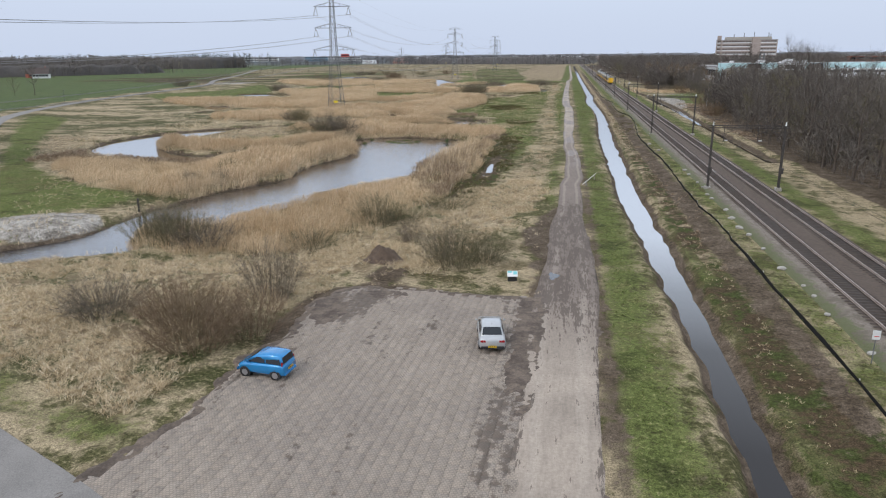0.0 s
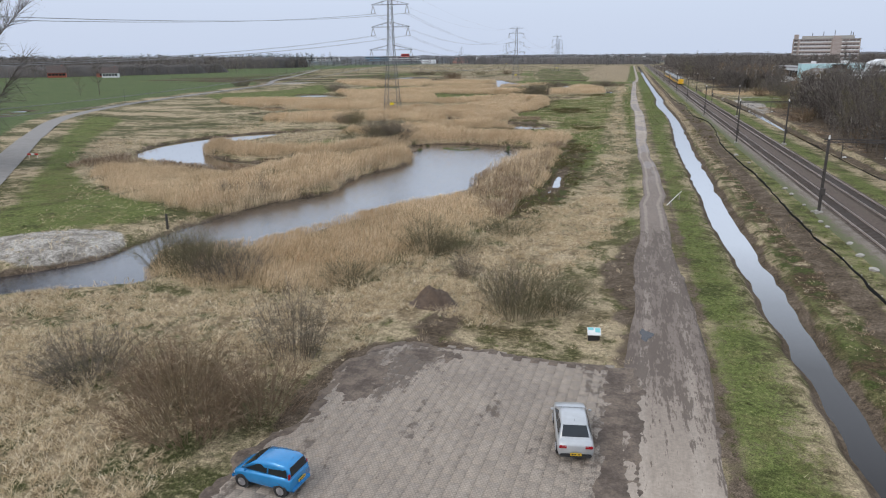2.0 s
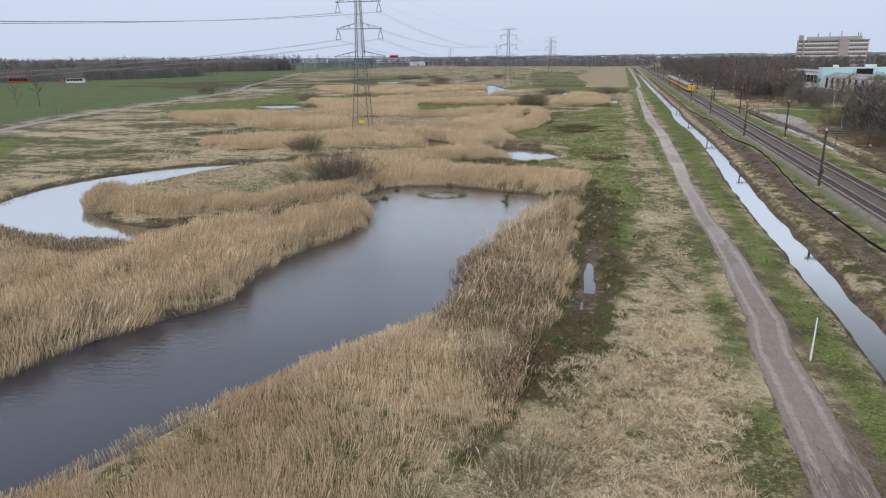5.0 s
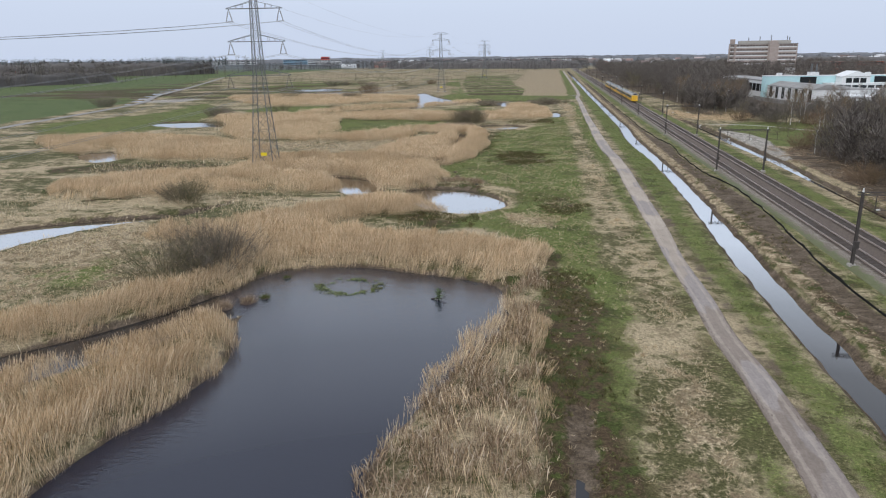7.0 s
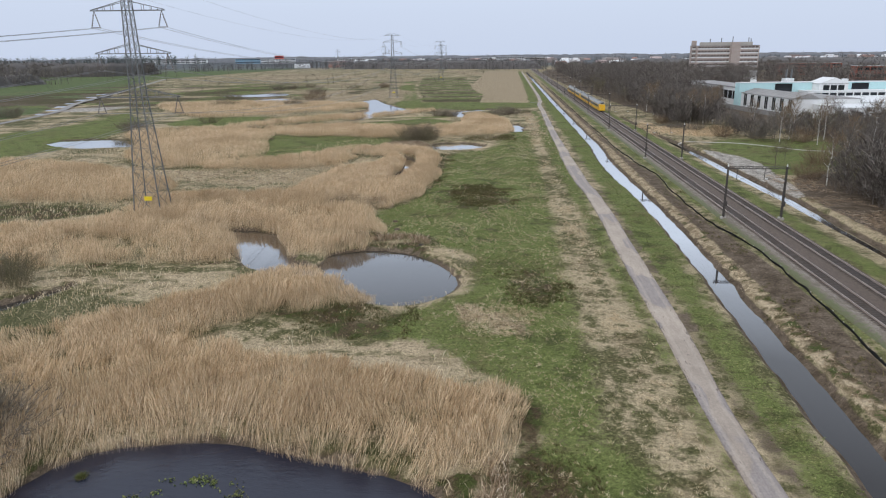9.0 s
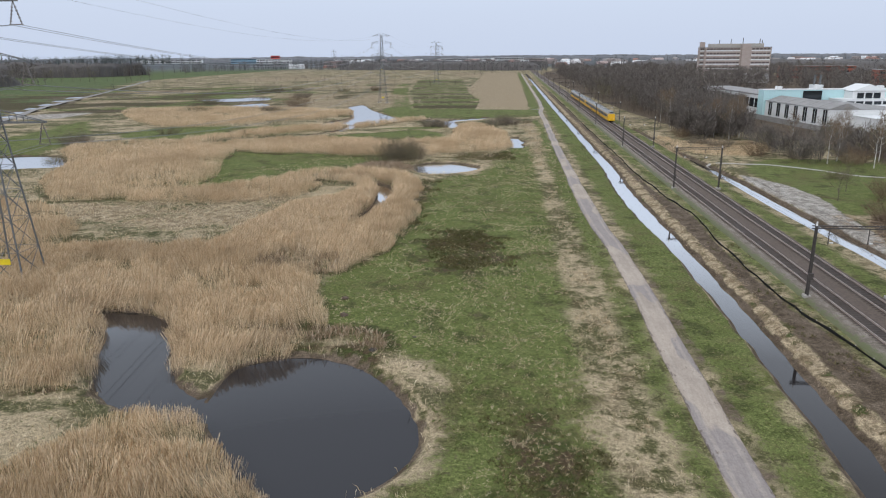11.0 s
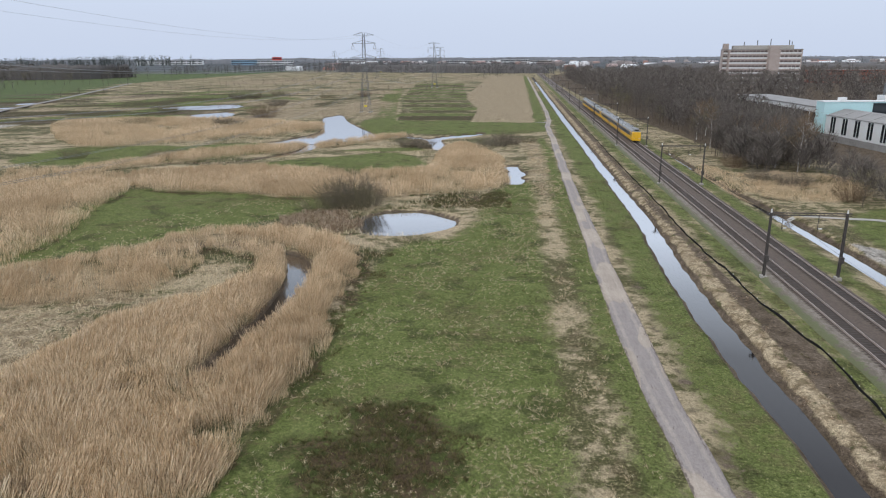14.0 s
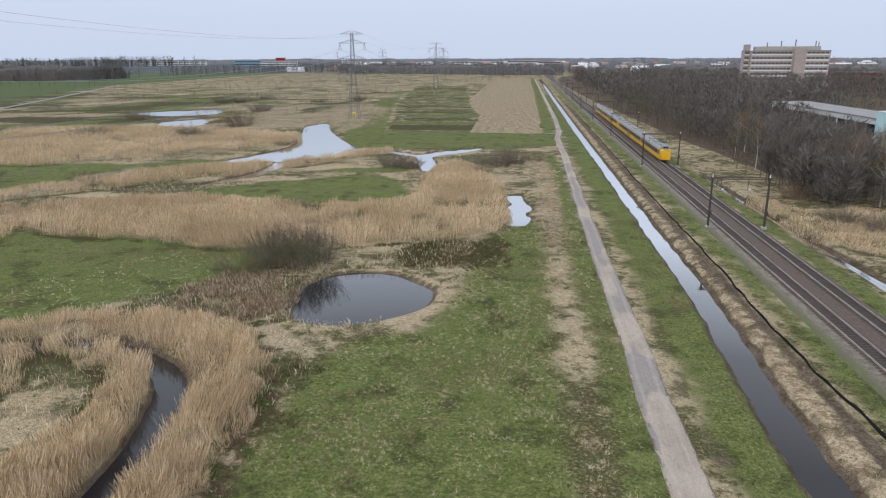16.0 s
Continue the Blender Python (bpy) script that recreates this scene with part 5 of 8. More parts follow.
for key, dens in (("ridge", 5.0), ("south", 8.0), ("spit_edge", 1.8), ("island", 1.8), ("east_bank", 1.6), ("heath", 1.5), ("tussock", 7)):
    x, y, s = scatter(STRAWS[key], dens, 2.0, 101, 0.2)
    k = (y < 420) & (y > 8) & (np.abs(x + 1) > 2.4)
    x, y = thinned(x[k], y[k], 3.0, 0.15, 0.6, 103) if key != "ridge" else thinned(x[k], y[k], 5.0, 0.4, 0.68, 104)
    tufts("dry_grass", x, y, 16 if key == "south" else 12, 0.5 if key == "south" else 0.36, 0.032 if key == "south" else 0.027, 1.2, M_RUSH if key == "east_bank" else M_STRAW, "bleached tussocks of dead grass", "dry grass")
for key, dens in (("strip", 3.0), ("verge", 3.2), ("greenwet", 1.6), ("trackside", 4), ("railside", 1.5), ("roadside", 0.5), ("west", 0.8), ("pondside", 2.5)):
    x, y, s = scatter(LUSH[key], dens, 1.5, 111, 0.5)
    k = (y < 350) & (y > 10) & (np.abs(x + 1) > 2.2)
    x, y = thinned(x[k], y[k], 2.5, 0.1, 0.55, 113)
    tufts("green_grass", x, y, 6, 0.2, 0.05, 1.1, M_GRASS, "short green meadow grass with pale tips", "grass")
x, y, s = scatter(LUSH["strip"], 5.0, 1.0, 161, 0.5)
x, y = thinned(x, y, 4.0, 0.5, 0.66, 163)
tufts("dry_grass", x, y, 11, 0.2, 0.022, 1.3, M_STRAW, "pale flecks of dead grass in the green strip", "dry grass")
for key, dens in (("wet", 6), ("a", 11), ("b", 7), ("c", 8), ("d", 8), ("e", 8), ("g", 2)):
    x, y, s = scatter(SEDGES[key], dens, 3.0, 121, 0.2)
    x, y = thinned(x, y, 4.5, 0.34, 0.58, 123)
    tufts("sedge", x, y, 8, 0.36, 0.06, 1.0, M_SEDGE, "dark brown sedge and rush tussocks", "sedge")
ROUGH = spline([(-60, 20), (-8, 50), (5.4, 55), (5.4, 340), (-20, 340), (-60, 330), (-100, 250), (-100, 130), (-62, 60)], True, 2)
x, y, s = scatter(ROUGH, 1.1, 1.0, 131, 0.3)
k = np.ones(len(x), bool)
for p in (*BEDS.values(), LOT, LOT + np.array([1.5, 0])):
    k &= signed(p, x, y) > 0.3
k &= (np.abs(x + 1) > 2.4) & (y > 22) & (x < 1.2)
x, y = thinned(x[k], y[k], 4.0, 0.25, 0.6, 133)
half = int(len(x) * 0.72)
tufts("dry_grass", x[:half], y[:half], 13, 0.32, 0.024, 1.2, M_STRAW, "scattered pale tussocks of dead grass", "dry grass")
tufts("green_grass", x[half:], y[half:], 6, 0.22, 0.05, 1.1, M_GRASS, "scattered low green grass tufts", "grass")
x, y, s = scatter(spline([(9.6, 20), (11.6, 20), (11.4, 330), (9.8, 330)], True, 1), 2.4, 0.5, 141, 0.4)
x, y = thinned(x, y, 5.0, 0.3, 0.7, 143)
tufts("dry_grass", x, y, 10, 0.2, 0.018, 1.2, M_STRAW, "matted dead grass on the ditch bank", "dry grass")


# thin dead reed and rank grass over the rest of the marsh
MARSH = spline([(-50, 50), (-16, 60), (-12, 100), (-15, 160), (-30, 225), (-30, 300), (-16, 345), (-30, 420), (-70, 440), (-130, 420), (-150, 330), (-130, 250), (-108, 190), (-108, 130), (-70, 80)], True, 3)
x, y, s = scatter(MARSH, 3.4, 2.0, 151, 0.0)
k = (zone_of(LUSH, x, y, 1.0) < 0.5) & (zone_of(BEDS, x, y, 1.0) < 0.5)
x, y = thinned(x[k], y[k], 7.0, 0.36, 0.6, 153)
stems("marsh_grass", x, y, height(x, y), RNG.uniform(0.35, 1.0, len(x)), RNG.uniform(0.03, 0.08, len(x)), 0.8, M_STRAW, "thin dead reed and rank grass on the marsh", "dry grass")


# ---- bare shrubs and trees ----
def tube_rings(p, q, r1, r2, sides=4):
    """Arrays of a tapered limb from p to q."""
    p, q = np.asarray(p, float), np.asarray(q, float)
    d = (q - p) / (np.linalg.norm(q - p) + 1e-9)
    a = np.cross(d, (0, 0, 1) if abs(d[2]) < 0.9 else (1, 0, 0))
    a /= np.linalg.norm(a)
    b = np.cross(d, a)
    t = np.arange(sides) * 2 * np.pi / sides
    ring = np.cos(t)[:, None] * a + np.sin(t)[:, None] * b
    v = np.concatenate([p + ring * r1, q + ring * r2])
    i = np.arange(sides)
    f = np.stack([i, (i + 1) % sides, (i + 1) % sides + sides, i + sides], 1)
    return v, f


def joined(pieces):
    v, f, n = [], [], 0
    for a, b in pieces:
        v.append(a)
        f.append(b + n)
        n += len(a)
    return np.concatenate(v), np.concatenate(f)


def twig_blades(p, d, length, width, rng):
    """Thin tapering slips along directions d from roots p."""
    n = len(p)
    side = np.cross(d, rng.normal(size=(n, 3)))
    side /= np.linalg.norm(side, axis=1)[:, None] + 1e-9
    L, W = np.asarray(length).reshape(-1, 1), np.asarray(width).reshape(-1, 1)
    v = np.stack([p - side * W * 0.8, p + side * W * 0.8, p + d * L], 1)
    return v.reshape(-1, 3), np.arange(n * 3).reshape(-1, 3)


def bare_tree(seed, h, spread, limbs=13, twigs=420, trunk_r=None, sides=5, low=0.3):
    """Trunk with limbs, and a crown of fine twigs, as arrays."""
    rng = np.random.default_rng(seed)
    r0 = trunk_r or h * 0.013
    wood, roots, dirs, lens = [], [], [], []
    pts = [np.zeros(3)]
    for k in range(1, 6):
        pts.append(np.array([rng.normal(0, 0.02) * h * k / 5, rng.normal(0, 0.02) * h * k / 5, h * 0.9 * k / 5]))
    for k in range(5):
        wood.append(tube_rings(pts[k], pts[k + 1], r0 * (1 - 0.19 * k), r0 * (1 - 0.19 * (k + 1)), sides))
    for j in range(limbs):
        u = low + (0.95 - low) * (j + rng.uniform(0, 0.8)) / limbs
        k = min(int(u * 5), 4)
        s = pts[k] + (pts[k + 1] - pts[k]) * (u * 5 - k)
        a = j * 2.4 + rng.uniform(-0.4, 0.4)
        reach = spread * (1.15 - 0.75 * abs(u - 0.45) * 1.5) * rng.uniform(0.7, 1.1)
        mid = s + np.array([math.cos(a) * reach * 0.5, math.sin(a) * reach * 0.5, reach * rng.uniform(0.3, 0.6)])
        end = mid + np.array([math.cos(a + rng.normal(0, 0.4)) * reach * 0.45, math.sin(a) * reach * 0.45, reach * rng.uniform(0.35, 0.7)])
        end[2] = min(end[2], h * 1.02)
        r = r0 * (0.5 - 0.32 * u)
        wood.append(tube_rings(s, mid, r, r * 0.6, 3))
        wood.append(tube_rings(mid, end, r * 0.6, r * 0.15, 3))
        n = max(4, twigs // limbs)
        w = rng.uniform(0, 1, n)
        base = np.where(w[:, None] < 0.4, s + (mid - s) * (0.3 + w[:, None] * 1.7), mid + (end - mid) * ((w[:, None] - 0.4) / 0.6))
        out = base - np.array([pts[3][0], pts[3][1], h * 0.35])
        out /= np.linalg.norm(out, axis=1)[:, None] + 1e-9
        dd = out + rng.normal(0, 0.55, (n, 3)) + np.array([0, 0, 0.35])
        dd /= np.linalg.norm(dd, axis=1)[:, None]
        roots.append(base)
        dirs.append(dd)
        lens.append(rng.uniform(0.09, 0.2, n) * h * 0.8)
    roots, dirs, lens = np.concatenate(roots), np.concatenate(dirs), np.concatenate(lens)
    # second order of finer twigs
    r2 = roots + dirs * (lens * rng.uniform(0.3, 0.9, len(lens)))[:, None]
    d2 = dirs + rng.normal(0, 0.6, dirs.shape)
    d2 /= np.linalg.norm(d2, axis=1)[:, None]
    P, D, L = np.concatenate([roots, r2]), np.concatenate([dirs, d2]), np.concatenate([lens, lens * 0.7])
    fine = twig_blades(P, D, L, np.where(np.arange(len(P)) < len(roots), 0.0014, 0.0011) * h + 0.008, rng)
    return joined(wood), fine


def place_tree(made, x, y, z, turn, label, category="tree", name="tree"):
    tree = empty(name, x, y, z, turn)
    for pname, me in made:
        ob = new(pname, me)
        ob.parent = tree
    return tagged(tree, label, category)


def tree_kind(seed, h, spread, bark, twig, **kw):
    (v, f), (tv, tf) = bare_tree(seed, h, spread, **kw)
    return [("trunk", mesh_of("trunk", v, f, bark, True)), ("crown", mesh_of("crown", tv, tf, twig))]


def ground_z(x, y):
    return float(height(np.array([x]), np.array([y]))[0])


KINDS = [tree_kind(11, 15, 4.2, M_BARK, M_TWIG), tree_kind(12, 13, 4.6, M_BARK, M_TWIG, low=0.22), tree_kind(13, 17, 4.0, M_BARK, M_TWIG),
         tree_kind(14, 11, 4.4, M_BARK, M_TWIG_GREEN, low=0.18), tree_kind(15, 14, 3.2, M_BARK, M_TWIG, low=0.35)]
BIRCH = [tree_kind(21, 13, 2.6, M_BIRCH, M_TWIG_RED, trunk_r=0.14, low=0.35), tree_kind(22, 11, 2.2, M_BIRCH, M_TWIG_RED, trunk_r=0.12, low=0.3)]

WOOD_EDGE = np.array([(36.5, 20), (37, 100), (38.5, 170), (47, 214), (47, 250), (60, 262), (76, 285), (82, 316), (66, 330), (62, 350), (56, 366), (43, 374), (39, 392), (39, 412), (45, 440), (44, 460), (37, 490), (35, 520), (34.5, 660), (36, 900), (38, 1200)], float)


def wood_x(y):
    return np.interp(y, WOOD_EDGE[:, 1], WOOD_EDGE[:, 0])


FACTORY = spline([(80, 398), (92, 372), (150, 350), (250, 372), (250, 480), (150, 545), (92, 545), (84, 530), (86, 500), (82, 440)], True, 1)
tr = random.Random(5)
spots = []
y = 40.0
while y < 620:
    open_stretch = 205 < y < 330
    for row in range((3 if y < 262 else 1) if open_stretch else 4):
        x = float(wood_x(y)) + 1.5 + row * 4.6 + tr.uniform(-1.8, 1.8)
        if tr.random() < ((0.3 if y < 262 else 0.6) if open_stretch else 0.12 * row):
            continue
        if 330 < y < 470 and x > 58 + (y - 372) * 0.31:
            continue
        if signed(FACTORY, np.array([x]), np.array([y]))[0] < 3:
            continue
        spots.append((x, y + tr.uniform(-2, 2), row))
    y += (3.6 if 355 < y < 400 else 5.2) if y < 400 else 9
for x, y, row in spots:
    s = tr.uniform(0.75, 1.12) * (0.85 if row == 0 else 1.0) * (1.05 if y < 190 else 0.8 if 360 < y < 480 else 1.0)
    t = place_tree(tr.choice(KINDS), x, y, ground_z(x, y) - 0.05, tr.uniform(0, 360), "bare grey-brown woodland tree beside the railway", "tree")
    t.scale = (s, s, s * tr.uniform(0.9, 1.1))
    t["group"] = "trees of the wood"
for x, y in ((50, 372), (53, 366), (47, 378), (58, 372), (62, 318), (66, 322), (70, 312), (55, 262), (58, 268), (64, 262), (70, 330), (46, 250), (76, 322), (88, 318), (60, 336), (47, 394), (54, 387), (60, 383), (65, 393), (45, 428), (51, 440), (44, 408)):
    t = place_tree(tr.choice(BIRCH), x, y, ground_z(x, y) - 0.05, tr.uniform(0, 360), "slender bare birch with a white trunk", "tree")
    t["group"] = "birches at the wood edge"
for x, y, s in ((62, 276, 0.8), (52, 262, 0.7), (70, 302, 0.9), (44.5, 273, 0.6), (74, 296, 0.8), (58, 330, 0.7), (66, 272, 0.7), (63, 282, 0.8), (50, 282, 0.55), (49, 326, 0.6), (62, 322, 0.75), (72, 320, 0.8), (80, 326, 0.85), (90, 322, 0.8), (67, 332, 0.9), (98, 330, 0.8), (45, 238, 0.7)):
    t = place_tree(tr.choice(KINDS), x, y, ground_z(x, y) - 0.05, tr.uniform(0, 360), "bare tree standing in the clearing by the footpath", "tree")
    t.scale = (s, s, s)


def wood_mass(name, xs, ys, hs, seed, twigs, label, material=M_TWIG, wide=1.0, reach=1.0):
    """Woodland that nobody could count: low trunks and twiggy crowns in one mesh."""
    rng = np.random.default_rng(seed)
    n = len(xs)
    z0 = height(xs, ys)
    k = np.repeat(np.arange(n), twigs)
    H = hs[k]
    u = rng.uniform(0.25, 0.95, n * twigs)
    rad = 0.30 * H * np.sqrt(rng.uniform(0, 1, n * twigs)) * np.sqrt(np.clip(1.0 - ((u - 0.5) / 0.5) ** 2, 0.05, 1))
    a = rng.uniform(0, 2 * np.pi, n * twigs)
    P = np.stack([xs[k] + np.cos(a) * rad * 0.6, ys[k] + np.sin(a) * rad * 0.6, z0[k] + H * u * 0.85], 1)
    D = np.stack([np.cos(a) * 0.6, np.sin(a) * 0.6, np.full(len(a), 0.8)], 1) + rng.normal(0, 0.35, (len(a), 3))
    D /= np.linalg.norm(D, axis=1)[:, None]
    fine = twig_blades(P, D, reach * H * rng.uniform(0.12, 0.26, len(H)), (0.004 + 0.004 * rng.uniform(0, 1, len(H))) * H * wide, rng)
    top = np.stack([rng.normal(0, 0.03, n), rng.normal(0, 0.03, n), np.ones(n)], 1)
    stem = twig_blades(np.stack([xs, ys, z0 - 0.1], 1), top, hs * 0.9, hs * 0.006 * wide, rng)
    v, f = joined([fine, stem])
    return tagged(new(name, mesh_of(name, v, f, material)), label, "woodland", kind="stuff")


rng = np.random.default_rng(31)
n = 1900
ys = 30 + 1000 * rng.uniform(0, 1, n) ** 1.3
xs = wood_x(ys) + np.where(ys > 560, 2, 22) + rng.uniform(0, 1, n) ** 1.2 * (60 + ys * 0.25)
k = (signed(FACTORY, xs, ys) > 3) & ((ys < 205) | (ys > 480) | ((ys > 372) & (xs < 57 + (ys - 372) * 0.31))) & (xs - wood_x(ys) < 60 + 1000 * (ys > 430))
wood_mass("woodland", xs[k], ys[k], rng.uniform(12, 16.5, k.sum()) * (1 + 0.18 * ramp(ys[k], 480, 640) + 0.1 * (1 - ramp(ys[k], 150, 200)) - 0.22 * ramp(ys[k], 340, 372) * (1 - ramp(ys[k], 460, 500))), 32, 170, "dense bare woodland behind the railway", wide=1.55, reach=0.62)

n = 420
ys = rng.uniform(196, 266, n)
xs = 45 + rng.uniform(0, 1, n) ** 0.9 * 34 + np.where(ys > 245, (ys - 245) * 0.6, 0)
wood_mass("thicket", xs, ys, np.where(ys < 246, rng.uniform(7, 13.5, n), rng.uniform(3.5, 9, n)), 33, 170, "dark tangled thicket at the edge of the clearing", M_TWIG, wide=1.5)
n = 900
ys = rng.uniform(45, 215, n)
xs = wood_x(ys) - 0.5 + rng.uniform(0, 1, n) * 30
wood_mass("undergrowth", xs, ys, rng.uniform(2.0, 7.0, n), 35, 50, "dark bare undergrowth along the wood's edge", M_TWIG, wide=2.6)
n = 520
xs = 54 + 66 * rng.uniform(0, 1, n)
ys = 318 + 40 * rng.uniform(0, 1, n) - 0.12 * (xs - 54)
k = (signed(FACTORY, xs, ys) > 2) & ((xs < 60) | (xs > 78) | (rng.uniform(0, 1, n) < 0.25))
wood_mass("thicket", xs[k], ys[k], rng.uniform(3, 8.5, k.sum()), 36, 130, "tangled trees and brush in front of the factory", M_TWIG, wide=1.5)
n = 110
xs, ys = rng.uniform(44, 62, n), rng.uniform(212, 246, n)
wood_mass("thicket", xs, ys, rng.uniform(3, 8, n), 37, 130, "dark brush beside the eastern ditch", M_TWIG, wide=1.5)
n = 420
ys = rng.uniform(380, 540, n)
xs = 46 + rng.uniform(0, 1, n) * 42
k = (signed(FACTORY, xs, ys) > 0.5) & (xs < -15.6 + (ys - 171) * 0.36)
wood_mass("woodland", xs[k], ys[k], rng.uniform(8, 13.5, k.sum()), 39, 150, "bare brown woodland beside the factory", M_TWIG, wide=1.5, reach=0.7)
n = 130
ys = rng.uniform(362, 392, n)
xs = 40 + rng.uniform(0, 1, n) * 20
wood_mass("thicket", xs, ys, rng.uniform(5, 11, n), 34, 170, "dark tangled thicket beside the railway", M_TWIG, wide=1.5)


# cut branches lying about the cleared strip by the eastern ditch
BRASH = spline([(35, 150), (38, 150), (42, 206), (45, 232), (46, 256), (40, 262), (36.5, 252), (36.5, 220), (35.5, 190)], True, 2)
x, y, s = scatter(BRASH, 9.0, 1.5, 171, 0.2)
x, y = thinned(x, y, 6.0, 0.3, 0.6, 173)
rng = np.random.default_rng(38)
a = rng.uniform(0, 2 * np.pi, len(x))
lie = np.stack([np.cos(a), np.sin(a), rng.uniform(-0.02, 0.22, len(x))], 1)
v, f = twig_blades(np.stack([x, y, height(x, y) + 0.08], 1), lie, rng.uniform(0.5, 1.8, len(x)), rng.uniform(0.015, 0.045, len(x)), rng)
tagged(new("brash", mesh_of("brash", v, f, M_RUSH)), "pale cut branches strewn over the cleared strip", "cut branches", kind="stuff")


def belt(name, line, depth, count, h, seed, label, material=M_TWIG_HAZED, twigs=15, wide=6.5, solid=False):
    """A far belt of trees along a line."""
    rng = np.random.default_rng(seed)
    p = np.array(line, float)
    s = np.concatenate([[0], np.cumsum(np.hypot(*np.diff(p, axis=0).T))])
    u = rng.uniform(0, s[-1], count)
    xs = np.interp(u, s, p[:, 0]) + rng.uniform(-0.3, 0.3, count) * depth
    ys = np.interp(u, s, p[:, 1]) + rng.uniform(0, depth, count)
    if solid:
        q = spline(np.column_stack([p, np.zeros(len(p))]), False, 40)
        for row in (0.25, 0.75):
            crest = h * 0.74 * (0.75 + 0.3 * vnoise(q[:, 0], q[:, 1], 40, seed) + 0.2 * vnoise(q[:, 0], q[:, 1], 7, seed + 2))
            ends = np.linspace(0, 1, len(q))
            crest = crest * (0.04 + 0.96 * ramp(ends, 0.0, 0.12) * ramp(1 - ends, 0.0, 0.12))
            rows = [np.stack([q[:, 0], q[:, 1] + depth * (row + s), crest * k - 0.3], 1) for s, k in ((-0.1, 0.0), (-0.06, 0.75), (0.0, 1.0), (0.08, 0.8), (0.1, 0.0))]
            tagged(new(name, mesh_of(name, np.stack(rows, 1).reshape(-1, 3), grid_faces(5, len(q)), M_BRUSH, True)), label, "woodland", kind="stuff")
    wood_mass(name, xs, ys, h * rng.uniform(0.7, 1.15, count) * (0.8 + 0.4 * vnoise(xs, ys, 120, seed)), seed + 1, int(twigs * 1.35), label, material, wide * 1.08, 0.42)


belt("far_woods", [(-1700, 620), (-1100, 760), (-760, 930), (-660, 985)], 160, 1900, 25, 41, "far belt of bare trees beyond the meadow", M_TWIG, solid=True)
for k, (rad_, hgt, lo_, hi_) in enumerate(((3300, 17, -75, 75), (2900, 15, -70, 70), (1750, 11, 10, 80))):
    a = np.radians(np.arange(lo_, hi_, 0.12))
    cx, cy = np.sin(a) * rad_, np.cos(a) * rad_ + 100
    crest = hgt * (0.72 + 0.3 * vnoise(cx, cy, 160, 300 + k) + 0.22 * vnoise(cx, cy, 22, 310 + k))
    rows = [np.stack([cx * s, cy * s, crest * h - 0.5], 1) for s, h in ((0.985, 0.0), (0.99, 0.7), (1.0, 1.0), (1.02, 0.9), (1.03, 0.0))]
    ob = new("far_woods", mesh_of("far_woods", np.stack(rows, 1).reshape(-1, 3), grid_faces(5, len(a)), M_HAZED_WOODS, True))
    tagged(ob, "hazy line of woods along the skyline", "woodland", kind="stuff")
belt("far_woods", [(-780, 470), (-570, 560), (-500, 655), (-480, 700)], 90, 700, 16, 40, "bare trees round the farmhouses beyond the meadow", M_TWIG, 22, 3.0, solid=True)
belt("far_woods", [(-660, 985), (-560, 1010), (-545, 1080)], 60, 260, 21, 42, "far belt of bare trees beyond the meadow", M_TWIG, solid=True)
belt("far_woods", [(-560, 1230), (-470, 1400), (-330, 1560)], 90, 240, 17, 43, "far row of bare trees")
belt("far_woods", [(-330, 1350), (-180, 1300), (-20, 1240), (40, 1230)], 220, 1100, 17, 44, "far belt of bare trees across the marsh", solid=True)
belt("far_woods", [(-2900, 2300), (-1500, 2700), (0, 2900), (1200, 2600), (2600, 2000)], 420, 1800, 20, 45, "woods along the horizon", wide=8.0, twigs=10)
belt("far_woods", [(-2600, 1500), (-1800, 1900), (-1100, 2200)], 300, 900, 30, 46, "dark evergreen ridge on the horizon", M_EVERGREEN, wide=8.0, twigs=10)
belt("far_woods", [(120, 1050), (500, 1000), (1100, 900), (1900, 700)], 400, 1500, 19, 47, "woods stretching behind the town", wide=7.0, twigs=11, solid=True)
belt("far_woods", [(250, 560), (420, 520), (700, 420)], 260, 600, 15, 48, "woods stretching behind the factory", M_TWIG, wide=5.5, twigs=14, solid=True)
belt("far_scrub", [(-320, 620), (-220, 680), (-135, 730)], 330, 230, 4.5, 49, "scattered bare scrub on the far marsh", M_TWIG, 40, 2.6)
belt("far_scrub", [(-190, 470), (-150, 500), (-120, 560)], 240, 90, 3.8, 53, "scattered bare scrub among the far reeds", M_TWIG_RED, 40, 2.6)
belt("far_scrub", [(-60, 1020), (-30, 1120)], 60, 40, 6.0, 50, "bare hedge at the end of the field", M_TWIG, 30, 2.0)

# single trees west of the lane and in the meadow
OAK = tree_kind(51, 27, 9.5, M_BARK, M_TWIG, limbs=22, twigs=2600, sides=7, low=0.2)
for x, y, s in ((-108, 99, 1.25), (-112, 93, 1.05), (-116, 104, 0.62), (-125, 112, 0.55)):
    t = place_tree(OAK, x, y, ground_z(x, y) - 0.05, s * 400, "tall bare oak beside the lane", "tree")
    t.scale = (s, s, s)
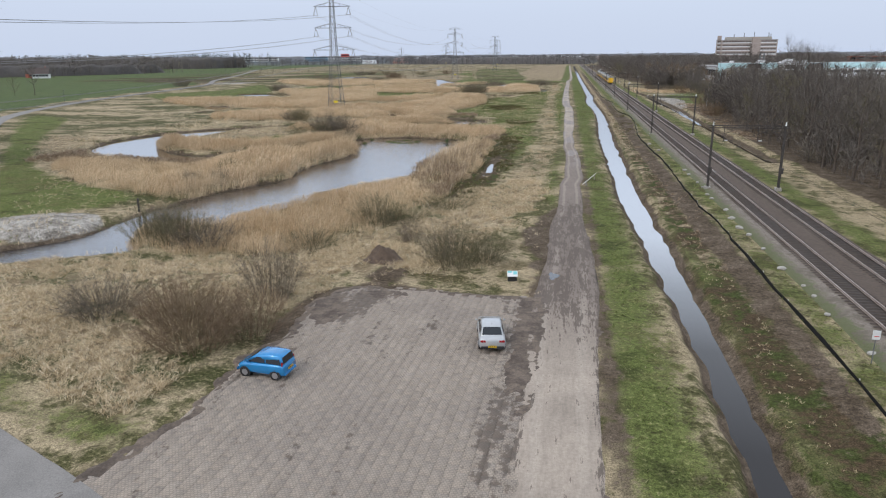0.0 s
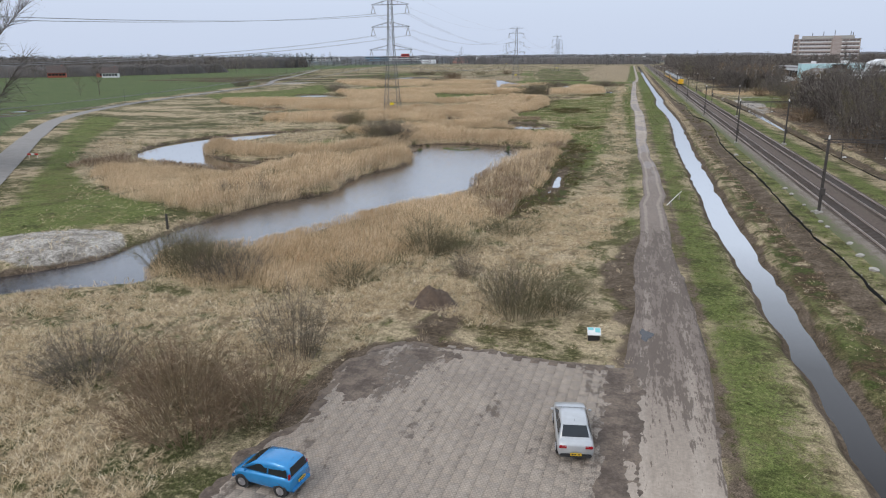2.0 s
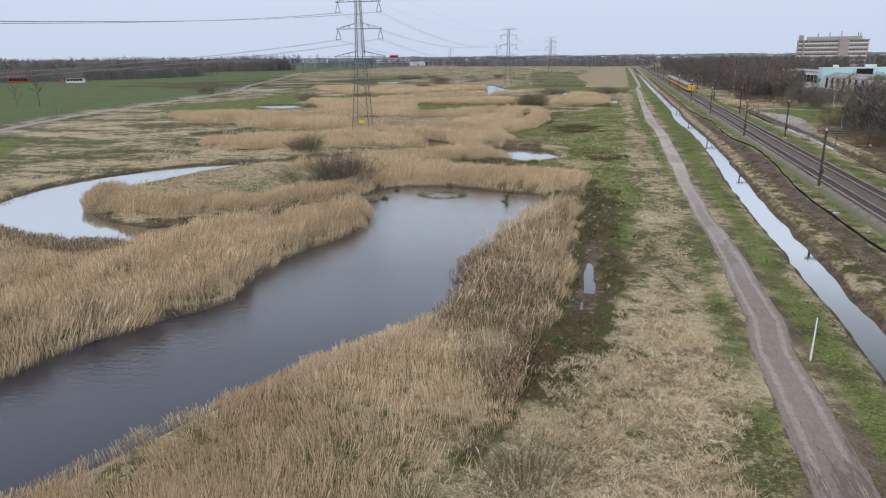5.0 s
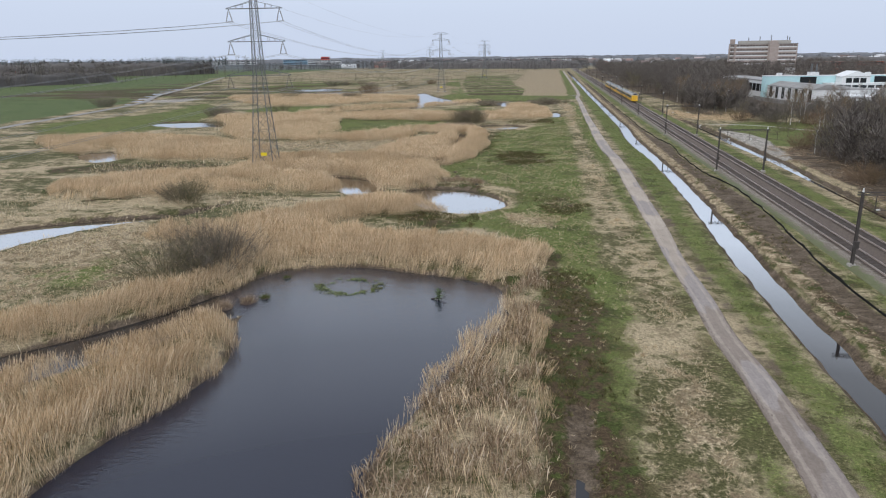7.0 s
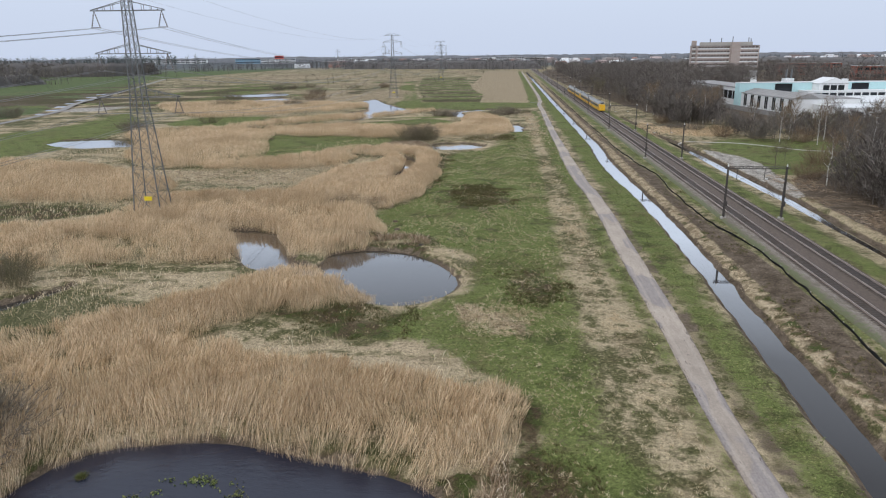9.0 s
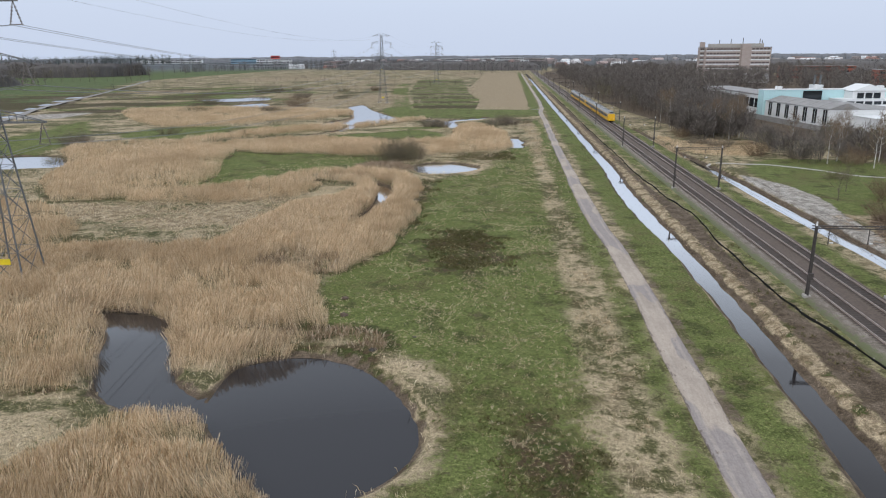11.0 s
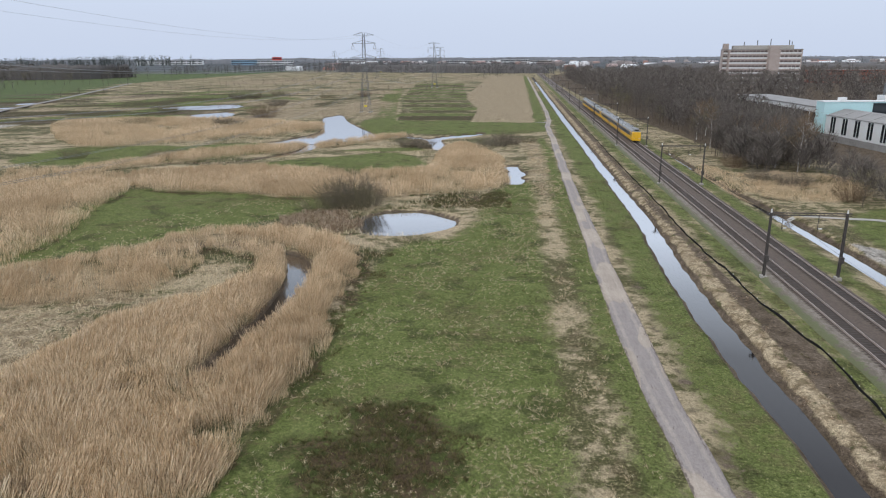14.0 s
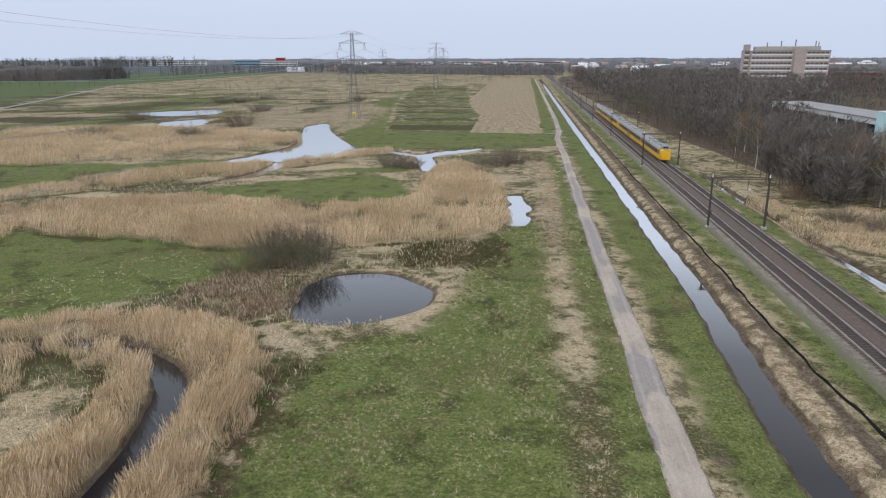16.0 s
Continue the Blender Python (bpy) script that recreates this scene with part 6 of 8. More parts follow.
for x, y, s in ((-480, 585, 0.9), (-500, 570, 0.8), (-455, 590, 0.85), (-520, 560, 0.9), (-430, 575, 0.7), (-545, 545, 0.8), (-268, 297, 0.85), (-262, 303, 0.95), (-300, 262, 0.9), (-330, 270, 0.7), (-322, 258, 0.8), (-455, 1000, 1.0), (-430, 1010, 0.8), (-400, 1040, 0.8)):
    t = place_tree(KINDS[int(abs(x)) % 5], x, y, -0.05, x, "bare tree standing in the green meadow", "tree")
    t.scale = (s, s, s)
for k in range(15):
    x, y = -548 + 11.4 * k + tr.uniform(-3, 3), 873 - 2.0 * k
    t = place_tree(KINDS[k % 5], x, y, -0.05, k * 77, "bare roadside tree in a row across the meadow", "tree")
    t["group"] = "row of meadow trees"
    s = tr.uniform(0.8, 1.15)
    t.scale = (s, s, s)


def shrub_kind(seed, h, r, material, shoots=150):
    """A many-stemmed bare shrub: shoots fanning from the ground and fine side twigs."""
    rng = np.random.default_rng(seed)
    a = rng.uniform(0, 2 * np.pi, shoots)
    rr = r * np.sqrt(rng.uniform(0, 1, shoots))
    base = np.stack([np.cos(a) * rr * 0.55, np.sin(a) * rr * 0.55, np.zeros(shoots)], 1)
    hh = h * (1 - 0.35 * (rr / r) ** 2) * rng.uniform(0.6, 1.08, shoots)
    tip = np.stack([np.cos(a) * rr * 1.15 + rng.normal(0, 0.12 * r, shoots), np.sin(a) * rr * 1.15 + rng.normal(0, 0.12 * r, shoots), hh], 1)
    mid = base + (tip - base) * 0.5 + np.stack([np.zeros(shoots), np.zeros(shoots), 0.12 * hh], 1)
    ax = (mid - base) / np.linalg.norm(mid - base, axis=1)[:, None]
    bx = (tip - mid) / np.linalg.norm(tip - mid, axis=1)[:, None]
    lower = twig_blades(base, ax, np.linalg.norm(mid - base, axis=1) * 1.3, np.full(shoots, 0.016), rng)
    upper = twig_blades(mid - bx * 0.2, bx, np.linalg.norm(tip - mid, axis=1) + 0.2, np.full(shoots, 0.012), rng)
    n = shoots * 15
    i = rng.integers(0, shoots, n)
    u = rng.uniform(0.12, 1, n)[:, None]
    P = np.where(u < 0.5, base[i] + (mid[i] - base[i]) * 2 * u, mid[i] + (tip[i] - mid[i]) * (2 * u - 1))
    D = (tip[i] - base[i]) / h * 0.8 + rng.normal(0, 0.5, (n, 3))
    D /= np.linalg.norm(D, axis=1)[:, None]
    fine = twig_blades(P, D, rng.uniform(0.2, 0.6, n) * h * 0.38, np.full(n, 0.0115), rng)
    v, f = joined([lower, upper])
    return [("stem", mesh_of("stem", v, f, material)), ("twig_mass", mesh_of("twig_mass", *fine, material))]


SHRUB = {"dark": shrub_kind(61, 2.2, 2.6, M_TWIG_GREY, 230), "red": shrub_kind(62, 3.2, 3.0, M_TWIG_RED, 240), "green": shrub_kind(63, 3.0, 2.4, M_TWIG_GREEN, 170),
         "tall": shrub_kind(64, 4.2, 2.4, M_TWIG_GREY, 150), "low": shrub_kind(65, 1.8, 2.6, M_TWIG_GREEN, 170)}
SHRUB_LABEL = {"dark": "low dense bare thorn shrub in dead grass", "red": "reddish bare willow shrub in dead grass", "green": "greenish budding willow shrub among reeds",
               "tall": "tall grey bare shrub with fine twigs", "low": "low olive bare shrub in the marsh"}
for kind, x, y, s in (("dark", -32.8, 38, 1.05), ("red", -24.2, 35, 1.05), ("red", -27, 38, 0.9), ("red", -21.8, 37.5, 0.85), ("tall", -23.2, 44, 0.95), ("green", -42.5, 58.5, 1.05), ("green", -38.6, 57.6, 1.1), ("dark", -35.8, 57.5, 1.1),
                      ("tall", -41, 60, 0.7), ("green", -21.3, 67.5, 1.0), ("low", -18.8, 69, 0.9), ("green", -11, 54.5, 1.1), ("green", -8.4, 56, 0.85), ("tall", -12.4, 56, 0.7), ("low", -15.2, 76, 1.0), ("low", -25.5, 58.5, 0.9),
                      ("tall", -52.6, 84.5, 0.6), ("tall", -50.4, 88, 0.55), ("tall", -16.5, 62, 0.5), ("green", -52.8, 96, 0.75), ("low", -49.4, 101, 1.0), ("dark", -52.7, 147, 1.9), ("tall", -55.4, 148.5, 1.25), ("low", -57, 144, 2.0), ("tall", -53.2, 150, 1.0),
                      ("green", -75, 181.5, 1.25), ("dark", -78, 184, 1.2), ("green", -42.3, 318, 1.4), ("tall", -46, 318, 1.2), ("low", -49, 316, 1.5), ("tall", -40.5, 321, 1.1), ("tall", -43.5, 322, 1.3), ("green", -47.5, 321, 1.5), ("low", -47.2, 250, 0.7), ("low", -42.5, 342, 1.0),
                      ("low", -54.5, 352, 1.3), ("dark", -46, 405, 1.5), ("dark", -41, 402, 1.2), ("dark", -19, 408, 1.5), ("dark", -14.7, 412, 1.2), ("tall", -23, 402, 0.8), ("low", -17, 424, 1.5), ("low", -10, 418, 1.2), ("low", -22.9, 394, 1.1),
                      ("low", -25.8, 355, 0.9), ("dark", -128, 461, 1.7), ("low", -110, 375, 1.5), ("low", -136, 376, 1.5), ("dark", -153, 347, 1.8), ("dark", -147, 341, 1.5), ("low", -138, 317, 1.2), ("dark", -240, 400, 2.2), ("low", -124, 458, 1.6),
                      ("dark", 44, 345, 1.3), ("low", 50, 348, 1.2), ("red", 40, 372, 1.0), ("red", 46, 258, 1.1), ("dark", 40, 352, 1.2), ("low", 54, 296, 1.0), ("red", 42, 160, 1.2), ("dark", 40, 120, 1.2), ("red", 40.5, 210, 1.1),
                      ("red", 50, 332, 1.1), ("dark", 58, 326, 1.2), ("red", 68, 318, 1.2), ("dark", 62, 262, 1.3), ("red", 56, 277, 1.2), ("dark", 67, 288, 1.3), ("red", -114, 100, 1.5), ("dark", -118, 98, 1.7), ("red", -122, 101, 1.6), ("dark", -128, 104, 1.8), ("dark", -134, 116, 1.6)):
    s *= 1.2
    t = place_tree(SHRUB[kind], x, y, ground_z(x, y) - 0.05, tr.uniform(0, 360), SHRUB_LABEL[kind], "shrub", "shrub")
    t.scale = (s, s, s)

# scattered scrub on the far marsh
for k in range(24):
    x, y, s = tr.uniform(-210, -18), tr.uniform(430, 720), tr.uniform(1.3, 2.3)
    if water_gap(np.array([x]), np.array([y]))[0] < 2.5 or (x > -112 and y > 470):
        continue
    kind = ("dark", "low", "red")[k % 3]
    t = place_tree(SHRUB[kind], x, y, ground_z(x, y) - 0.05, k * 61, SHRUB_LABEL[kind], "shrub", "shrub")
    t.scale = (s * 1.3, s * 1.3, s)

# ---- pylons and power line ----
def pylon(x, y, turn, label, full=True):
    """A lattice tower with four pairs of arms."""
    tower = tagged(empty("pylon", x, y, ground_z(x, y), turn), label, "pylon", "power line")

    def half(z):
        return 2.3 - 1.35 * min(z / 20.0, 1) - 0.45 * max(0, (z - 20) / 17.5)
    levels = [0, 4.2, 8.0, 11.4, 14.4, 17.0, 19.5, 22.0, 24.2, 26.3, 28.5, 30.7, 32.8, 34.8, 36.8]
    for sx in (-1, 1):
        for sy_ in (-1, 1):
            bm = bmesh.new()
            rings = []
            for a in (0, 20, 37.5):
                cx_, cy_, e = sx * half(a), sy_ * half(a), 0.075 if a < 30 else 0.055
                rings.append([bm.verts.new((cx_ + dx * e, cy_ + dy * e, a)) for dx, dy in ((-1, -1), (1, -1), (1, 1), (-1, 1))])
            for r1, r2 in zip(rings, rings[1:]):
                for i in range(4):
                    bm.faces.new((r1[i], r1[(i + 1) % 4], r2[(i + 1) % 4], r2[i]))
            bm.faces.new(rings[-1])
            part("leg", bm, M_STEEL, tower)
    for face in range(4):
        bm = bmesh.new()
        q = Matrix.Rotation(face * math.pi / 2, 3, "Z")
        for a, c in zip(levels, levels[1:]):
            ha, hc = half(a), half(c)
            bar(bm, q @ Vector((-ha, ha, a)), q @ Vector((hc, hc, c)), 0.055)
            bar(bm, q @ Vector((ha, ha, a)), q @ Vector((-hc, hc, c)), 0.055)
            bar(bm, q @ Vector((-hc, hc, c)), q @ Vector((hc, hc, c)), 0.05)
        part("bracing", bm, M_STEEL, tower)
    for z, reach in ((19.5, 6.9), (26.3, 6.1), (32.8, 5.9), (36.6, 5.0)):
        bm = bmesh.new()
        w = half(z)
        for s in (-1, 1):
            for k in (-1, 1):
                bar(bm, (0, k * w, z), (s * reach, k * 0.12, z), 0.13)
                bar(bm, (s * w, k * w, z + 1.35), (s * reach, k * 0.12, z + 0.1), 0.085)
                for u in (0.35, 0.6, 0.8):
                    bar(bm, (s * (w + (reach - w) * u), k * w * (1 - u), z), (s * (w + (reach - w) * u), k * w * (1 - u), z + 1.35 * (1 - u)), 0.06)
                bar(bm, (s * (w + (reach - w) * 0.35), w * 0.65, z), (s * (w + (reach - w) * 0.6), -w * 0.4, z), 0.05)
        part("crossarm", bm, M_STEEL, tower)
        if z < 36:
            for s in (-1, 1):
                bm = bmesh.new()
                for k in (-0.9, 0.9):
                    a, c = Vector((s * (reach - 0.5), 0, z)), Vector((s * (reach - 0.5) + k * 0.75, 0, z - 2.5))
                    rod(bm, a, c, 0.055, seg=6)
                    for u in (0.25, 0.4, 0.55, 0.7, 0.85):
                        rod(bm, a.lerp(c, u), a.lerp(c, u + 0.05), 0.13, seg=6)
                bar(bm, (s * (reach - 0.5) - 0.8, 0, z - 2.5), (s * (reach - 0.5) + 0.8, 0, z - 2.5), 0.09)
                part("insulator", bm, M_INSUL, tower)
    bm = bmesh.new()
    block(bm, 0.4, -half(3.2) - 0.1, 3.2, 1.3, 0.05, 0.7)
    part("warning_plate", bm, M_YELLOW, tower, "yellow warning plate")
    for sx in (-1, 1):
        for sy_ in (-1, 1):
            bm = bmesh.new()
            block(bm, sx * 2.3, sy_ * 2.3, 0.1, 0.9, 0.9, 0.5)
            part("footing", bm, M_CONCRETE, tower)
    return tower


LINE = [(-117, -82, 4), (-76.8, 218.4, 3), (-87.5, 535, -1), (-83.5, 798, -2), (-110, 1090, 2)]
for k, (x, y, turn) in enumerate(LINE):
    pylon(x, y, turn, "tall grey steel lattice pylon standing in the reeds")
pylon(-218, 1250, 4, "distant grey steel lattice pylon")
pylon(-420, 1750, 4, "distant grey steel lattice pylon")


def cable(a, b, sag, r, steps=20):
    """A sagging wire as a three-sided tube."""
    a, b = np.array(a, float), np.array(b, float)
    u = np.linspace(0, 1, steps)
    p = a + (b - a) * u[:, None]
    p[:, 2] -= 4 * sag * u * (1 - u)
    return joined([tube_rings(p[i], p[i + 1], r, r, 3) for i in range(steps - 1)])


for (x1, y1, t1), (x2, y2, t2) in zip(LINE, LINE[1:]):
    for z, reach, drop, r in ((19.5, 6.9, 2.6, 0.028), (26.3, 6.1, 2.6, 0.028), (32.8, 5.9, 2.6, 0.028), (36.6, 5.0, 0.0, 0.016)):
        for s in (-1, 1):
            v, f = [], []
            pair = (-0.6, 0.6) if drop else (0.0,)
            pieces = []
            for dx in pair:
                o1, o2 = s * (reach - (0.5 if drop else 0)) + dx, s * (reach - (0.5 if drop else 0)) + dx
                pieces.append(cable((x1 + o1, y1 + s * reach * math.sin(radians(t1)), z - drop), (x2 + o2, y2, z - drop), 7.0 if drop else 5.0, r))
            v, f = joined(pieces)
            tagged(new("power_cable", mesh_of("power_cable", v, f, M_WIRE)), "thin grey conductors sagging between the pylons", "cable", "power line")

# ---- overhead line portals ----
MAST_X = (16.8, 25.5)


def portal_master():
    p = empty("catenary_portal")
    for x in MAST_X:
        mast = bmesh.new()
        for k in (-1, 1):
            bar(mast, (x, k * 0.24, 0.1), (x, k * 0.13, 8.3), 0.2, 0.11)
        n = 13
        for i in range(n):
            z1, z2 = 0.3 + i * 8 / n, 0.3 + (i + 1) * 8 / n
            s = 1 if i % 2 else -1
            bar(mast, (x, s * (0.22 - 0.1 * z1 / 8.3), z1), (x, -s * (0.22 - 0.1 * z2 / 8.3), z2), 0.05)
        m = part("mast", mast, M_DARKSTEEL, p)
        foot = bmesh.new()
        block(foot, x, 0, 0.1, 0.7, 0.9, 0.6)
        bev(foot, 0.05)
        part("footing", foot, M_CONCRETE, m, "concrete footing")
        box = bmesh.new()
        block(box, x, -0.3, 2.6, 0.5, 0.3, 0.75)
        part("switch_box", box, M_DARKSTEEL, m)
        cap = bmesh.new()
        rod(cap, (x, 0, 8.25), (x, 0, 8.75), 0.12, 0.06, 8)
        part("post_insulator", cap, M_WHITE, m, "white insulator")
    beam = bmesh.new()
    for z in (8.0, 8.28):
        bar(beam, (MAST_X[0] - 0.5, 0, z), (MAST_X[1] + 0.5, 0, z), 0.11)
    for i in range(18):
        x1 = MAST_X[0] + i * 8.7 / 18
        bar(beam, (x1, 0, 8.0 if i % 2 else 8.28), (x1 + 8.7 / 18, 0, 8.28 if i % 2 else 8.0), 0.04)
    part("beam", beam, M_DARKSTEEL, p)
    for cx in TRACK_X:
        arm = bmesh.new()
        bar(arm, (cx - 0.9, 0, 8.0), (cx - 0.9, 0, 6.2), 0.07)
        bar(arm, (cx - 0.9, 0, 6.4), (cx + 0.2, 0, 6.4), 0.05)
        bar(arm, (cx - 0.9, 0, 7.3), (cx + 0.1, 0, 7.5), 0.05)
        a = part("registration_arm", arm, M_DARKSTEEL, p)
        ins = bmesh.new()
        rings = []
        for k in range(9):                                     # a ribbed spindle
            r = 0.1 if k % 2 else 0.045
            rings.append([ins.verts.new((cx - 0.78 + 0.05 * k, r * math.cos(q * math.pi / 4), 6.4 + r * math.sin(q * math.pi / 4))) for q in range(8)])
        for r1, r2 in zip(rings, rings[1:]):
            for q in range(8):
                ins.faces.new((r1[q], r1[(q + 1) % 8], r2[(q + 1) % 8], r2[q]))
        part("insulator", ins, M_WHITE, a, "white insulator")
    return tagged(p, "slender dark steel portal carrying the overhead line", "catenary portal", "overhead line portals")


PORTAL = portal_master()
PORTAL_Y = [28.2 + 63.35 * k for k in range(-1, 24)]
PORTAL.matrix_world = pose(0, PORTAL_Y[0], 0.35)
for y in PORTAL_Y[1:]:
    copy_thing(PORTAL, pose(0, y, 0.35))
for cx in TRACK_X:
    for z, sag, r, nm in ((6.75, 0.0, 0.014, "contact_wire"), (7.85, 1.0, 0.014, "catenary_wire")):
        pieces = []
        for y1, y2 in zip(PORTAL_Y[:14], PORTAL_Y[1:15]):
            pieces.append(cable((cx, y1, z), (cx, y2, z), sag, r, 8 if sag else 2))
        v, f = joined(pieces)
        tagged(new(nm, mesh_of(nm, v, f, M_DARKSTEEL)), "thin overhead wire strung above the rails", "wire", "overhead wires")

# ---- amphibian screen along the ditch bank ----
SCREEN = spline([(14.2, -40), (14.2, 45), (14.1, 61), (14.3, 73), (13.8, 85), (14.3, 112), (13.8, 148), (14.7, 166), (15.4, 176), (16.0, 190), (15.9, 204), (14.2, 215), (13.9, 240), (14.5, 250), (14.9, 258), (14.3, 265), (13.5, 273),
                 (13.4, 283), (12.7, 295), (12.6, 312), (12.8, 334), (12.5, 369), (12.6, 460), (12.8, 640)], False, 14)
SCREEN[:, 0] += (vnoise(SCREEN[:, 1], SCREEN[:, 1] * 0, 2.5, 3) - 0.5) * 0.35
fence = tagged(empty("screen_fence"), "low black plastic screen on pegs along the bank", "fence")
z0 = height(SCREEN[:, 0], SCREEN[:, 1])
top = z0 + 0.24 + (vnoise(SCREEN[:, 1], SCREEN[:, 0] * 0, 1.2, 5) - 0.5) * 0.16
lean = 0.1 * (vnoise(SCREEN[:, 1], SCREEN[:, 0] * 0, 6, 7) - 0.5)
cols = [np.stack([SCREEN[:, 0] - 0.05, SCREEN[:, 1], z0 - 0.06], 1), np.stack([SCREEN[:, 0] - 0.03, SCREEN[:, 1], z0 + 0.02], 1), np.stack([SCREEN[:, 0] + lean, SCREEN[:, 1], top], 1),
        np.stack([SCREEN[:, 0] + lean + 0.03, SCREEN[:, 1], top], 1), np.stack([SCREEN[:, 0] + lean + 0.03, SCREEN[:, 1], z0 - 0.05], 1)]
ob = new("sheet", mesh_of("sheet", np.stack(cols, 1).reshape(-1, 3), grid_faces(5, len(SCREEN)), M_SCREEN))
ob.parent = fence
bm = bmesh.new()
for i in range(0, len(SCREEN), 3):
    x, y = SCREEN[i]
    bar(bm, (x + lean[i] + 0.09, y, z0[i] - 0.1), (x + lean[i] + 0.09, y, top[i] + 0.05), 0.045)
part("peg", bm, M_PALEWOOD, fence, "pale wooden pegs")["kind"] = "stuff"

# ---- train ----
def shell(bm, rings, y0, y1):
    """A skin between two ends from a half profile, mirrored."""
    prof = [(x, z) for x, z in rings]
    a = [bm.verts.new((x, y0, z)) for x, z in prof]
    c = [bm.verts.new((x, y1, z)) for x, z in prof]
    for i in range(len(prof) - 1):
        bm.faces.new((a[i], a[i + 1], c[i + 1], c[i]))
    return a, c


def carriage_master(cab):
    """One coach, 26.4 m long, cab end at its low-y end if asked."""
    L, w = 26.4, 1.42
    nose = 1.3 if cab else 0.0
    root = empty("carriage")
    for nm, rows, mat, lab in (("lower_panel", [(w - 0.1, 0.55), (w, 0.75), (w, 1.72)], M_TRAINYELLOW, "yellow lower side"), ("window_band", [(w, 1.72), (w, 2.95)], M_TRAINBLUE, "dark blue window band"),
                               ("cornice", [(w, 2.95), (w - 0.02, 3.08)], M_TRAINYELLOW, "thin yellow line")):
        bm = bmesh.new()
        for s in (-1, 1):
            shell(bm, [(s * x, z) for x, z in rows], nose, L)
        for y in (nose, L):
            vs = [bm.verts.new((x, y, z)) for x, z in ((-rows[0][0], rows[0][1]), (rows[0][0], rows[0][1]), (rows[-1][0], rows[-1][1]), (-rows[-1][0], rows[-1][1]))]
            bm.faces.new(vs)
        bmesh.ops.recalc_face_normals(bm, faces=bm.faces[:])
        part(nm, bm, mat, root, lab)
    bm = bmesh.new()
    prof = [(w - 0.02, 3.08), (w - 0.18, 3.42), (w - 0.55, 3.66), (0.4, 3.78), (-0.4, 3.78), (-w + 0.55, 3.66), (-w + 0.18, 3.42), (-w + 0.02, 3.08)]
    a, c = shell(bm, prof, nose, L)
    bm.faces.new(a)
    bm.faces.new(c)
    bmesh.ops.recalc_face_normals(bm, faces=bm.faces[:])
    roof = part("roof", bm, M_TRAINROOF, root)
    for y in (6.0, 13.0, 20.0):
        bm = bmesh.new()
        block(bm, 0, y, 3.88, 1.5, 2.6, 0.26)
        bev(bm, 0.08)
        part("roof_unit", bm, M_TRAINROOF, roof)
    bm = bmesh.new()
    block(bm, 0, L / 2, 0.42, 2.1, L - 9, 0.5)
    block(bm, 0, L / 2 - 3, 0.25, 1.8, 5, 0.5)
    part("underframe", bm, M_UNDER, root)
    for y in (4.0, L - 3.6):
        bm = bmesh.new()
        block(bm, 0, y, 0.42, 2.3, 3.2, 0.35)
        for dy in (-1.25, 1.25):
            for s in (-0.75, 0.75):
                rod(bm, (s - 0.07, y + dy, 0.43), (s + 0.07, y + dy, 0.43), 0.43, seg=14)
        part("bogie", bm, M_UNDER, root)
    wm = bmesh.new()
    block(wm, 0, 0, 0, 0.03, 1.25, 0.72)
    bev(wm, 0.01, 1)
    wme = bpy.data.meshes.new("window")
    wm.to_mesh(wme)
    wm.free()
    wme.materials.append(M_GLASS)
    for s in (-1, 1):
        for k in range(11):
            y = 5.2 + k * 1.68
            o = new("window", wme)
            o.parent = root
            o.location = (s * (w + 0.004), y, 2.36)
        for y in (3.6, L - 1.6):
            bm = bmesh.new()
            block(bm, s * (w + 0.006), y, 1.9, 0.03, 1.2, 2.2)
            d = part("door", bm, M_TRAINBLUE if y > 10 else M_TRAINYELLOW, root)
            bm = bmesh.new()
            block(bm, s * (w + 0.024), y, 2.4, 0.02, 0.6, 0.8)
            part("door_window", bm, M_GLASS, d)
    if cab:
        bm = bmesh.new()
        low = [(-w, 0.6), (w, 0.6), (w, 1.72), (w - 0.02, 3.08), (0.75, 3.3), (-0.75, 3.3), (-w + 0.02, 3.08), (-w, 1.72)]
        back = [bm.verts.new((x, nose, z)) for x, z in low]
        front = [bm.verts.new((x * 0.84, 0.15 if z > 2 else 0.0, 0.6 + (z - 0.6) * 0.92)) for x, z in low]
        bm.faces.new(front)
        for i in range(8):
            bm.faces.new((back[i], back[(i + 1) % 8], front[(i + 1) % 8], front[i]))
        bmesh.ops.recalc_face_normals(bm, faces=bm.faces[:])
        nb = part("nose", bm, M_TRAINYELLOW, root, "yellow cab front")
        bm = bmesh.new()
        vs = [bm.verts.new(p) for p in ((-0.95, 2.2, 3.5), (0.95, 2.2, 3.5), (0.8, 0.6, 3.25), (-0.8, 0.6, 3.25), (-0.85, 3.4, 3.7), (0.85, 3.4, 3.7), (0.75, 2.4, 4.25), (-0.75, 2.4, 4.25), (0.7, 1.2, 4.0), (-0.7, 1.2, 4.0), (0.8, 4.6, 3.75), (-0.8, 4.6, 3.75))]
        for q in ((3, 2, 8, 9), (9, 8, 6, 7), (7, 6, 10, 11), (2, 1, 8), (1, 6, 8), (1, 5, 6), (5, 10, 6), (0, 3, 9), (0, 9, 7), (0, 7, 4), (4, 7, 11), (0, 1, 2, 3), (0, 4, 5, 1), (4, 11, 10, 5)):
            bm.faces.new([vs[i] for i in q])
        bmesh.ops.recalc_face_normals(bm, faces=bm.faces[:])
        cabn = part("raised_cab", bm, M_TRAINROOF, root, "raised grey driver's cab")
        bm = bmesh.new()
